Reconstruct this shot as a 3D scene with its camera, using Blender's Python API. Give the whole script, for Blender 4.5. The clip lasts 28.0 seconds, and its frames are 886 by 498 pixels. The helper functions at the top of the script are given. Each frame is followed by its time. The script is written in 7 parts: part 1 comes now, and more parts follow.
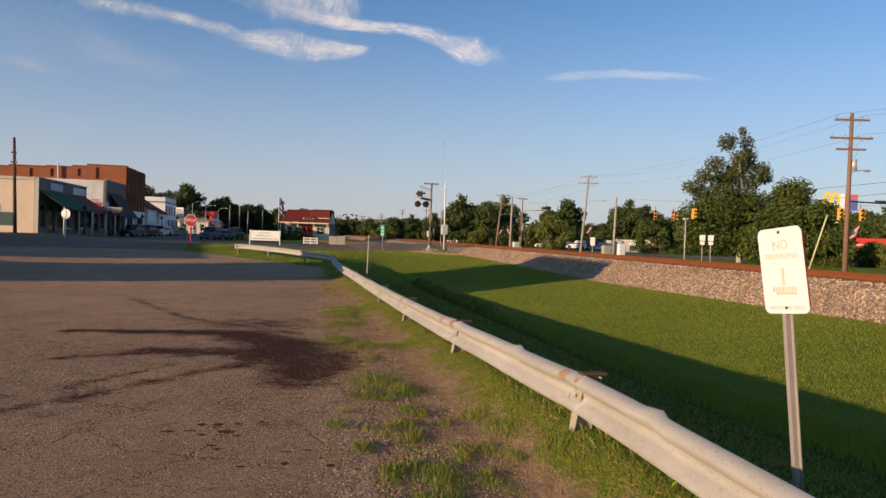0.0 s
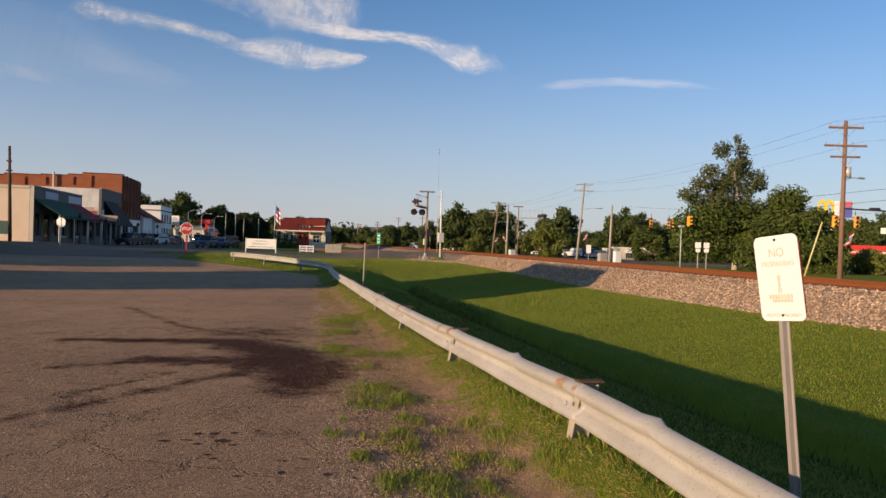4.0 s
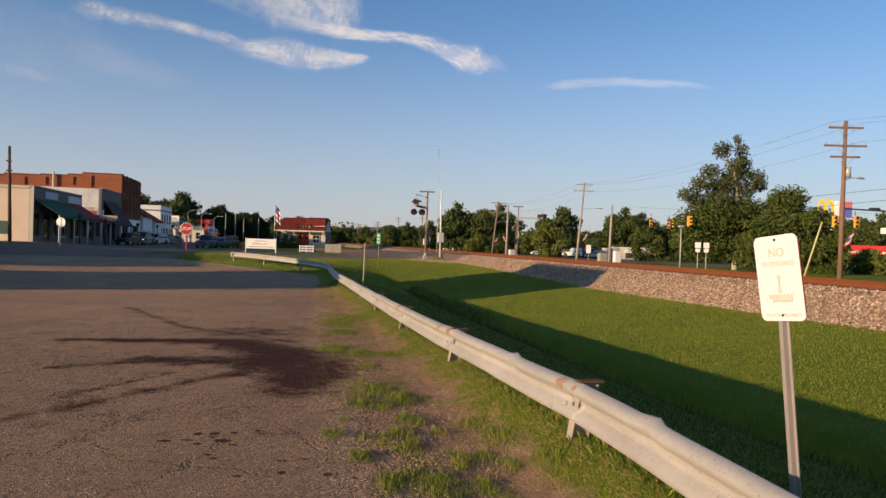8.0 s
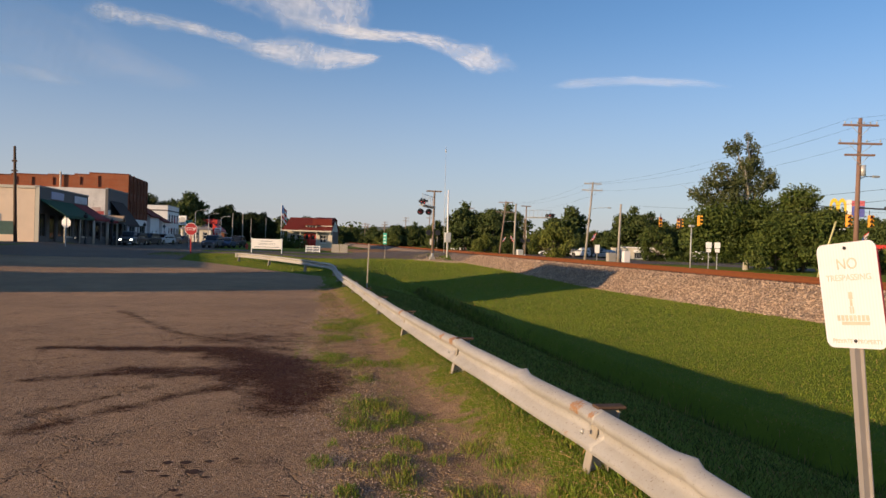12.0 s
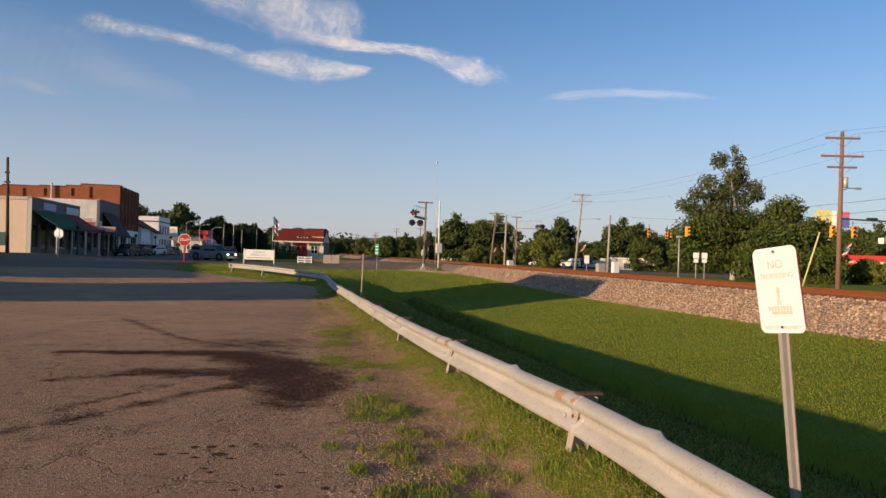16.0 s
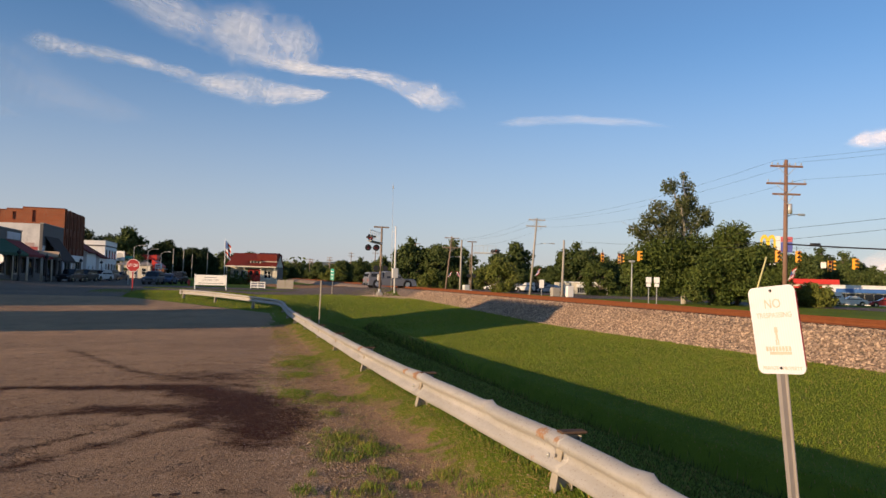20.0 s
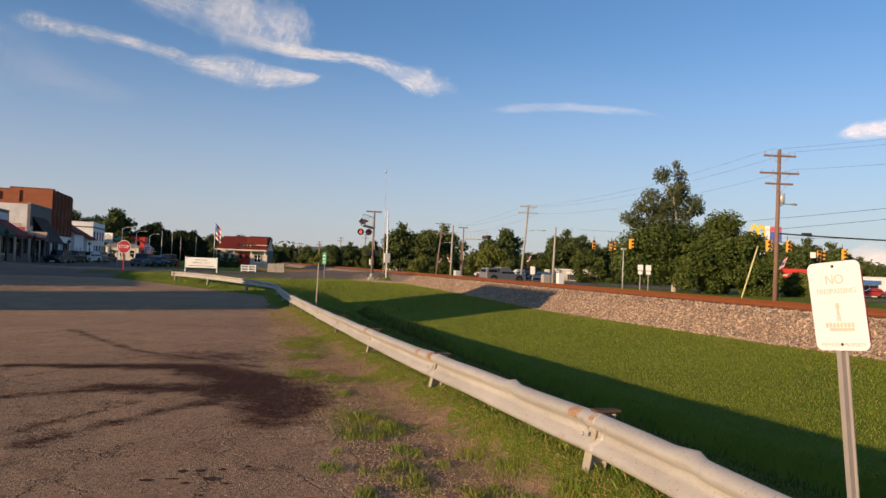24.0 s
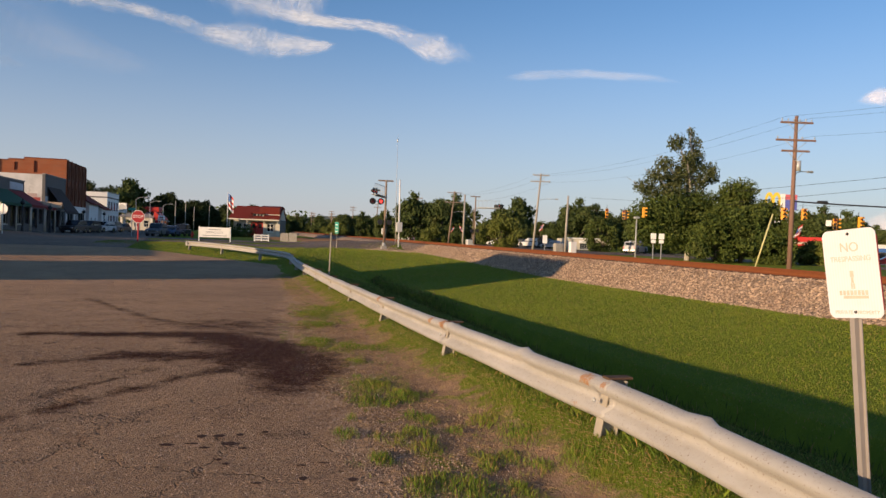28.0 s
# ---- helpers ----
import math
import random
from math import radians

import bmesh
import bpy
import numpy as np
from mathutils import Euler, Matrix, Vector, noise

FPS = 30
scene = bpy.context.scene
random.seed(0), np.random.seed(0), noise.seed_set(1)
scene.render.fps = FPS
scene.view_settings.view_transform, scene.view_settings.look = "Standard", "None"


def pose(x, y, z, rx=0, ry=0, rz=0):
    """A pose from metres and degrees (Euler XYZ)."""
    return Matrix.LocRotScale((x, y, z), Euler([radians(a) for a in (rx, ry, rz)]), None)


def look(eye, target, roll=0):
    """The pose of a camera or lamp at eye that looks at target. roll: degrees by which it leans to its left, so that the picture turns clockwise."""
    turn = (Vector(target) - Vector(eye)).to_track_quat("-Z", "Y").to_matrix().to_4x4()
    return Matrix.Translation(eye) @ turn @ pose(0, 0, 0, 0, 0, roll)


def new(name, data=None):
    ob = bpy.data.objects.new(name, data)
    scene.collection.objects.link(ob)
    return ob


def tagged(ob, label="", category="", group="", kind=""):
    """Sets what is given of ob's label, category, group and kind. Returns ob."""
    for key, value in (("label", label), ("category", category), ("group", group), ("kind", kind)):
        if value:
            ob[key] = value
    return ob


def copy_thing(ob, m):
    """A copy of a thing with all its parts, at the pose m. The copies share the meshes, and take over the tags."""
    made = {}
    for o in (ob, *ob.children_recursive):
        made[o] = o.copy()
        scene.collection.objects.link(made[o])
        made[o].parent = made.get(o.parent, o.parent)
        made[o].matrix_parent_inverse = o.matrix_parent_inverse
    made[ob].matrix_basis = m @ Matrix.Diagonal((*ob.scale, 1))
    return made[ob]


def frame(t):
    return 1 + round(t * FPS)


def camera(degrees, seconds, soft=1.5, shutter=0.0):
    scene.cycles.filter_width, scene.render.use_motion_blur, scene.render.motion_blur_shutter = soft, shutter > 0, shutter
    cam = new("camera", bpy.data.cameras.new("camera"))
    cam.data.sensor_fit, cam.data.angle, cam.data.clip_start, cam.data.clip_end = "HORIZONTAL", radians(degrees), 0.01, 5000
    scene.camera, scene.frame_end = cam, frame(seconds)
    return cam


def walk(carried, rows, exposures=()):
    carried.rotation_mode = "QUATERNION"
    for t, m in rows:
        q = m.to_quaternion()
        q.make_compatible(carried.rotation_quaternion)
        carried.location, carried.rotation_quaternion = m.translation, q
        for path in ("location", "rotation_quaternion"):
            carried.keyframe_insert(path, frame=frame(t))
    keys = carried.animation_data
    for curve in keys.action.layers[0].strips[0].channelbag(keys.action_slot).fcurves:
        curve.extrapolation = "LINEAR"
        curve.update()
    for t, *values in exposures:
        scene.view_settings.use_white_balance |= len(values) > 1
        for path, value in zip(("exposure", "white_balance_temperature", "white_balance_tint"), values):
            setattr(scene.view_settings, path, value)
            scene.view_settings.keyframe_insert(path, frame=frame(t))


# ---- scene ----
LENS = 64.0
# seconds, eye x, y, z, yaw to the left, pitch up, lean to the left
ROWS = (
    (0, 0.002, 0.000, 1.575, 0.28, -1.09, 1.91),
    (0.5, -0.003, -0.002, 1.577, -0.26, -1.05, 1.89),
    (1, -0.005, -0.003, 1.578, -0.15, -0.79, 1.91),
    (1.5, -0.006, -0.007, 1.580, -0.02, -0.66, 1.88),
    (2, -0.006, -0.007, 1.580, -0.02, -0.59, 1.88),
    (2.5, -0.004, -0.003, 1.578, -0.03, -0.53, 1.82),
    (3, -0.005, -0.006, 1.578, -0.02, -0.47, 1.84),
    (3.5, -0.004, -0.005, 1.577, -0.01, -0.45, 1.81),
    (5.5, -0.004, -0.005, 1.577, -0.01, -0.45, 1.81),
    (6, -0.004, -0.005, 1.577, -0.01, -0.45, 1.81),
    (6.5, -0.005, -0.006, 1.577, -0.02, -0.45, 1.81),
    (7, -0.005, -0.006, 1.577, -0.02, -0.45, 1.81),
    (7.5, -0.005, -0.006, 1.577, -0.02, -0.45, 1.81),
    (8, -0.005, -0.006, 1.577, -0.02, -0.45, 1.81),
    (8.5, -0.005, -0.006, 1.577, -0.02, -0.45, 1.81),
    (9, -0.005, -0.006, 1.577, -0.02, -0.45, 1.81),
    (9.5, -0.005, -0.006, 1.577, -0.02, -0.45, 1.81),
    (10, -0.005, -0.006, 1.577, -0.02, -0.45, 1.81),
    (10.5, -0.004, -0.005, 1.577, -0.01, -0.45, 1.81),
    (11, -0.003, -0.001, 1.579, 0.01, -0.50, 1.88),
    (11.5, -0.006, -0.010, 1.573, 0.05, -0.48, 1.85),
    (12, 0.055, 0.660, 1.619, 0.60, -0.50, 1.76),
    (12.5, 0.070, 0.715, 1.619, 0.65, -0.38, 1.75),
    (14.5, -0.005, -0.005, 1.585, 0.05, 0.19, 1.71),
    (15, -0.004, -0.003, 1.585, -0.02, 0.26, 1.71),
    (15.5, -0.004, 0.003, 1.584, -0.08, 0.34, 1.71),
    (16, -0.004, 0.006, 1.586, -0.13, 0.41, 1.72),
    (16.5, -0.005, -0.000, 1.585, -0.15, 0.46, 1.70),
    (17, -0.003, 0.002, 1.585, -0.21, 0.53, 1.70),
    (17.5, -0.005, -0.001, 1.585, -0.15, 0.53, 1.70),
    (18, 0.003, 0.012, 1.583, -0.26, 0.50, 1.55),
    (18.5, -0.002, 0.003, 1.587, -0.28, 0.66, 1.62),
    (19, -0.041, 0.023, 1.623, -2.93, 2.60, 2.43),
    (19.5, -0.167, 0.090, 1.656, -5.70, 2.58, 3.17),
    (20, -0.190, 0.170, 1.660, -3.76, 2.46, 1.57),
    (20.5, -0.349, 0.250, 1.652, -12.53, 2.89, -0.03),
    (21, -0.444, 0.264, 1.660, -5.14, 4.36, -1.03),
    (21.5, -0.418, 0.178, 1.645, -2.09, 3.21, 0.51),
    (23.5, -0.521, 0.276, 1.578, -4.74, 1.73, 1.88),
    (24, -0.518, 0.280, 1.575, -4.69, 1.37, 2.25),
    (24.5, -0.518, 0.281, 1.572, -4.70, 1.22, 2.44),
    (25, -0.518, 0.281, 1.573, -4.71, 1.09, 2.43),
    (25.5, -0.518, 0.281, 1.573, -4.71, 1.09, 2.43),
    (26, -0.524, 0.277, 1.573, -4.70, 1.09, 2.41),
    (26.5, -0.519, 0.281, 1.576, -4.16, 0.98, 2.23),
    (27, -0.512, 0.291, 1.573, -3.74, 0.40, 2.09),
    (27.5, -0.516, 0.285, 1.572, -3.61, -0.50, 2.21),
    (28, -0.524, 0.265, 1.572, -3.81, -1.16, 2.11),
)


def gaze(x, y, z, yaw, pitch, roll):
    a, p = radians(yaw), radians(pitch)
    way = Vector((-math.sin(a) * math.cos(p), math.cos(a) * math.cos(p), math.sin(p)))
    return look((x, y, z), Vector((x, y, z)) + way * 10, roll)


cam = camera(LENS, 28.0, soft=1.5)
walk(cam, [(r[0], gaze(*r[1:])) for r in ROWS], exposures=[(0.0, 0.22), (28.0, 0.22)])

# ---- light ----
SUN_WAY = Vector((0.81, 0.586, 0.0)).normalized()      # the way the light goes over the ground
SUN_ALT = radians(10.9)
sun_dir = Vector((SUN_WAY.x * math.cos(SUN_ALT), SUN_WAY.y * math.cos(SUN_ALT), -math.sin(SUN_ALT)))
sun = new("sun", bpy.data.lights.new("sun", "SUN"))
sun.data.energy, sun.data.angle, sun.data.color = 5.0, radians(0.55), (1.0, 0.71, 0.44)
sun.matrix_world = look((0, 0, 0), sun_dir)
world = bpy.data.worlds.new("world")
scene.world = world
world.use_nodes = True
wn = world.node_tree
sky = wn.nodes.new("ShaderNodeTexSky")
sky.sky_type, sky.sun_disc = "NISHITA", False
sky.sun_elevation, sky.sun_rotation = SUN_ALT, math.atan2(-SUN_WAY.x, -SUN_WAY.y)
sky.air_density, sky.dust_density, sky.ozone_density = 1.0, 0.4, 2.5
tone = wn.nodes.new("ShaderNodeMix")
tone.data_type, tone.blend_type = "RGBA", "MULTIPLY"
tone.inputs[0].default_value = 1.0
tone.inputs[7].default_value = (0.835, 1.0, 1.215, 1)
wn.links.new(sky.outputs[0], tone.inputs[6])
# evening haze, the same all round, thick at the horizon
coord = wn.nodes.new("ShaderNodeTexCoord")
updown = wn.nodes.new("ShaderNodeSeparateXYZ")
wn.links.new(coord.outputs["Generated"], updown.inputs[0])
thick = wn.nodes.new("ShaderNodeMapRange")
thick.interpolation_type = "SMOOTHSTEP"
for key, value in (("From Min", -0.08), ("From Max", 0.335), ("To Min", 0.80), ("To Max", 0.0)):
    thick.inputs[key].default_value = value
wn.links.new(updown.outputs[2], thick.inputs["Value"])
haze = wn.nodes.new("ShaderNodeMix")
haze.data_type = "RGBA"
haze.inputs[7].default_value = (4.2, 4.0, 4.6, 1)
wn.links.new(thick.outputs[0], haze.inputs[0])
wn.links.new(tone.outputs[2], haze.inputs[6])
wn.links.new(haze.outputs[2], wn.nodes["Background"].inputs[0])
wn.nodes["Background"].inputs[1].default_value = 0.115

# ---- small helpers ----
TOWN = pose(0, 0, 0, 0, 0, 12.39)      # axes of the town: x across the tracks, y along them


def smooth(a, b, x):
    t = min(1.0, max(0.0, (x - a) / (b - a)))
    return t * t * (3 - 2 * t)


def mesh_of(name, bm, material, shade=False):
    me = bpy.data.meshes.new(name)
    bm.to_mesh(me)
    bm.free()
    for m in (material if isinstance(material, (list, tuple)) else [material]):
        me.materials.append(m)
    if shade:
        for p in me.polygons:
            p.use_smooth = True
    return me


def part(name, bm, material, parent, label="", shade=False):
    ob = new(name, mesh_of(name, bm, material, shade))
    ob.parent = parent
    if label:
        ob["label"] = label
    return ob


def solo(name, bm, material, m, label, category="", group="", kind="", shade=False):
    ob = new(name, mesh_of(name, bm, material, shade))
    ob.matrix_world = m
    return tagged(ob, label, category, group, kind)


def thing(name, m, label, category, group="", kind=""):
    ob = new(name)
    ob.empty_display_size = 0.2
    ob.matrix_world = m
    return tagged(ob, label, category, group, kind)


def at(v, u, z=0.0, turn=0.0):
    return TOWN @ pose(v, u, z, 0, 0, turn)


def box(bm, x0, x1, y0, y1, z0, z1, m=None, mat=0):
    vs = [bm.verts.new((x, y, z)) for z in (z0, z1) for x, y in ((x0, y0), (x1, y0), (x1, y1), (x0, y1))]
    if m is not None:
        for v in vs:
            v.co = m @ v.co
    for f in ((3, 2, 1, 0), (4, 5, 6, 7), (0, 1, 5, 4), (1, 2, 6, 5), (2, 3, 7, 6), (3, 0, 4, 7)):
        bm.faces.new([vs[i] for i in f]).material_index = mat
    return bm


def tube(bm, a, b, r0, r1=None, seg=8, mat=0, caps=True):
    a, b = Vector(a), Vector(b)
    r1 = r0 if r1 is None else r1
    q = (b - a).to_track_quat("Z", "Y")
    rings = []
    for c, r in ((a, r0), (b, r1)):
        rings.append([bm.verts.new(c + q @ Vector((r * math.cos(2 * math.pi * i / seg), r * math.sin(2 * math.pi * i / seg), 0))) for i in range(seg)])
    for i in range(seg):
        f = bm.faces.new((rings[0][i], rings[0][(i + 1) % seg], rings[1][(i + 1) % seg], rings[1][i]))
        f.material_index, f.smooth = mat, True
    if caps:
        bm.faces.new(rings[0][::-1]).material_index = mat
        bm.faces.new(rings[1]).material_index = mat
    return bm


def prism(bm, outline, x0, x1, axis="x", mat=0):
    """An outline of (a, b) pushed from x0 to x1 along an axis."""
    def put(x, a, b):
        return (x, a, b) if axis == "x" else (a, x, b) if axis == "y" else (a, b, x)
    lo = [bm.verts.new(put(x0, a, b)) for a, b in outline]
    hi = [bm.verts.new(put(x1, a, b)) for a, b in outline]
    n = len(outline)
    for i in range(n):
        bm.faces.new((lo[i], lo[(i + 1) % n], hi[(i + 1) % n], hi[i])).material_index = mat
    bm.faces.new(lo[::-1]).material_index = mat
    bm.faces.new(hi).material_index = mat
    return bm


def fix(bm):
    bmesh.ops.recalc_face_normals(bm, faces=bm.faces)
    return bm


def bevelled(bm, r=0.02, seg=1):
    fix(bm)
    bmesh.ops.bevel(bm, geom=[e for e in bm.edges if len(e.link_faces) == 2 and e.calc_face_angle(0) > 0.6], offset=r, segments=seg, affect="EDGES", clamp_overlap=True)
    return bm


B = bmesh.new


# ---- materials ----
class Nodes:
    """A short way to write a node material."""

    def __init__(self, name, rough=0.8, metal=0.0):
        self.mat = bpy.data.materials.new(name)
        self.mat.use_nodes = True
        self.tree = self.mat.node_tree
        self.bsdf = self.tree.nodes["Principled BSDF"]
        self.set(self.bsdf, "Roughness", rough)
        self.set(self.bsdf, "Metallic", metal)
        if rough >= 0.75:
            self.set(self.bsdf, "Specular IOR Level", 0.1)
        self.geo = self.tree.nodes.new("ShaderNodeNewGeometry")
        self.tex = self.tree.nodes.new("ShaderNodeTexCoord")

    def set(self, node, key, value):
        if hasattr(value, "is_linked"):
            self.tree.links.new(value, node.inputs[key])
        elif isinstance(value, tuple) and len(value) == 3 and node.inputs[key].type == "RGBA":
            node.inputs[key].default_value = (*value, 1)
        else:
            node.inputs[key].default_value = value

    def noise(self, scale, detail=4, rough=0.6, where=None, stretch=None, out=0):
        n = self.tree.nodes.new("ShaderNodeTexNoise")
        n.inputs["Scale"].default_value, n.inputs["Detail"].default_value, n.inputs["Roughness"].default_value = scale, detail, rough
        self.tree.links.new(self.place(where, stretch), n.inputs["Vector"])
        return n.outputs[out]

    def place(self, where=None, stretch=None):
        src = where or self.geo.outputs["Position"]
        if stretch:
            m = self.tree.nodes.new("ShaderNodeMapping")
            m.inputs["Scale"].default_value = stretch
            self.tree.links.new(src, m.inputs["Vector"])
            src = m.outputs[0]
        return src

    def cells(self, scale, feature="F1", out="Distance", where=None):
        n = self.tree.nodes.new("ShaderNodeTexVoronoi")
        n.feature = feature
        n.inputs["Scale"].default_value = scale
        self.tree.links.new(self.place(where), n.inputs["Vector"])
        return n.outputs[out]

    def ramp(self, value, a, b, x=0.0, y=1.0):
        n = self.tree.nodes.new("ShaderNodeMapRange")
        n.inputs["From Min"].default_value, n.inputs["From Max"].default_value = a, b
        n.inputs["To Min"].default_value, n.inputs["To Max"].default_value = x, y
        self.tree.links.new(value, n.inputs["Value"])
        return n.outputs[0]

    def mix(self, fac, a, b):
        n = self.tree.nodes.new("ShaderNodeMix")
        n.data_type = "RGBA"
        for i, v in ((0, fac), (6, a), (7, b)):
            if hasattr(v, "is_linked"):
                self.tree.links.new(v, n.inputs[i])
            else:
                n.inputs[i].default_value = (*v, 1) if isinstance(v, tuple) else v
        return n.outputs[2]

    def maths(self, op, a, b=0.0):
        n = self.tree.nodes.new("ShaderNodeMath")
        n.operation = op
        for i, v in ((0, a), (1, b)):
            if hasattr(v, "is_linked"):
                self.tree.links.new(v, n.inputs[i])
            else:
                n.inputs[i].default_value = v
        return n.outputs[0]

    def bump(self, height, strength=0.4, distance=0.02):
        n = self.tree.nodes.new("ShaderNodeBump")
        n.inputs["Strength"].default_value, n.inputs["Distance"].default_value = strength, distance
        self.tree.links.new(height, n.inputs["Height"])
        self.tree.links.new(n.outputs[0], self.bsdf.inputs["Normal"])

    def colour(self, c):
        self.set(self.bsdf, "Base Color", c)
        return self

    def rand(self):
        return self.tree.nodes.new("ShaderNodeObjectInfo").outputs["Random"]

    def island(self):
        return self.geo.outputs["Random Per Island"]


def dull(name, c, rough=0.8, metal=0.0, vary=0.25, scale=3.0, bump=0.15, grain=40.0, dirt=(0.12, 0.10, 0.08), dirty=0.25):
    """A painted or raw surface with blotches, grain and some dirt."""
    n = Nodes(name, rough, metal)
    dark = tuple(x * (1 - vary) for x in c)
    light = tuple(min(1.0, x * (1 + vary * 0.6)) for x in c)
    col = n.mix(n.noise(scale, 5, 0.65), dark, light)
    col = n.mix(n.ramp(n.noise(scale * 0.37, 6, 0.7), 0.52, 0.78, 0, dirty), col, dirt)
    n.colour(col)
    n.set(n.bsdf, "Roughness", n.ramp(n.noise(scale * 4, 3), 0.3, 0.7, max(0.05, rough - 0.12), min(1, rough + 0.1)))
    if bump:
        n.bump(n.noise(grain, 3), bump, 0.01)
    return n.mat


def glow(name, c, strength):
    n = Nodes(name, 0.4)
    n.colour(c)
    n.set(n.bsdf, "Emission Color", c)
    n.set(n.bsdf, "Emission Strength", strength)
    return n.mat


def make_asphalt(name, base=(0.41, 0.242, 0.128), light=(0.62, 0.385, 0.212), wet=False):
    n = Nodes(name, 0.9)
    big = n.noise(0.16, 5, 0.6)
    mid = n.noise(1.3, 6, 0.7)
    grain = n.noise(75, 3, 0.8)
    col = n.mix(n.ramp(big, 0.35, 0.68), base, light)
    col = n.mix(n.ramp(n.noise(0.55, 4, 0.65, stretch=(1, 0.45, 1)), 0.42, 0.66, 0, 0.28), col, (0.22, 0.135, 0.09))
    col = n.mix(n.ramp(mid, 0.45, 0.75, 0, 0.45), col, (0.17, 0.108, 0.078))
    col = n.mix(n.ramp(grain, 0.48, 0.66, 0, 0.75), col, (0.53, 0.385, 0.245))
    col = n.mix(n.ramp(n.noise(48, 3, 0.7), 0.52, 0.68, 0, 0.65), col, (0.075, 0.050, 0.038))
    col = n.mix(n.ramp(n.noise(11, 5, 0.8), 0.50, 0.72, 0, 0.6), col, (0.15, 0.092, 0.066))
    col = n.mix(n.ramp(n.noise(24, 4, 0.85), 0.54, 0.64, 0, 0.7), col, (0.12, 0.075, 0.054))
    col = n.mix(n.ramp(n.noise(30, 4, 0.85), 0.58, 0.68, 0, 0.7), col, (0.58, 0.43, 0.28))
    cracks = n.tree.nodes.new("ShaderNodeTexVoronoi")
    cracks.feature = "DISTANCE_TO_EDGE"
    cracks.inputs["Scale"].default_value = 0.85
    warp = n.tree.nodes.new("ShaderNodeVectorMath")
    warp.operation = "MULTIPLY_ADD"
    n.tree.links.new(n.noise(2.2, 4, 0.7, out=1), warp.inputs[0])
    warp.inputs[1].default_value = (0.9, 0.9, 0)
    n.tree.links.new(n.geo.outputs["Position"], warp.inputs[2])
    n.tree.links.new(warp.outputs[0], cracks.inputs["Vector"])
    line = n.maths("MULTIPLY", n.ramp(cracks.outputs[0], 0.0, 0.018, 1, 0), n.ramp(n.noise(0.5, 3), 0.40, 0.56))
    col = n.mix(n.maths("MULTIPLY", line, 0.32), col, (0.05, 0.034, 0.026))
    # fine crazing where the surface has begun to break up
    craze = n.tree.nodes.new("ShaderNodeTexVoronoi")
    craze.feature = "DISTANCE_TO_EDGE"
    craze.inputs["Scale"].default_value = 7.0
    n.tree.links.new(warp.outputs[0], craze.inputs["Vector"])
    web = n.maths("MULTIPLY", n.ramp(craze.outputs[0], 0.0, 0.06, 1, 0), n.ramp(n.noise(0.9, 4, 0.7), 0.50, 0.66))
    col = n.mix(n.maths("MULTIPLY", web, 0.55), col, (0.07, 0.045, 0.034))
    n.colour(col)
    height = n.maths("SUBTRACT", n.maths("ADD", n.maths("MULTIPLY", grain, 0.5), n.noise(22, 5, 0.8)), n.maths("MULTIPLY", line, 1.5))
    n.bump(height, 1.0, 0.03)
    return n


ASPHALT = make_asphalt("lot_asphalt").mat
ROAD = make_asphalt("road_asphalt", (0.150, 0.120, 0.098), (0.215, 0.175, 0.142)).mat


def make_stain():
    """Spilt oil soaked into asphalt: dark red-brown, a little glossy, ragged edge."""
    n = Nodes("oil_stain", 0.62)
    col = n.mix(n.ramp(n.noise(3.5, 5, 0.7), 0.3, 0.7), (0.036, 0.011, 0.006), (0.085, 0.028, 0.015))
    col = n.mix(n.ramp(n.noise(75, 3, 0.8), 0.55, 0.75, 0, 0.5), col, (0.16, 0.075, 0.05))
    n.colour(col)
    n.set(n.bsdf, "Specular IOR Level", 0.03)
    n.bump(n.noise(60, 3), 0.8, 0.02)
    uv = n.tree.nodes.new("ShaderNodeUVMap")
    sep = n.tree.nodes.new("ShaderNodeSeparateXYZ")
    n.tree.links.new(uv.outputs[0], sep.inputs[0])
    edge = n.maths("ADD", sep.outputs[0], n.ramp(n.noise(3.0, 8, 0.78), 0.2, 0.8, -0.75, 0.75))
    soak = n.ramp(edge, 0.10, 0.72, 0, 0.95)
    n.set(n.bsdf, "Alpha", n.maths("MULTIPLY", soak, n.ramp(n.noise(32, 5, 0.85), 0.38, 0.58, 0.45, 1.0)))
    return n.mat


STAIN = make_stain()


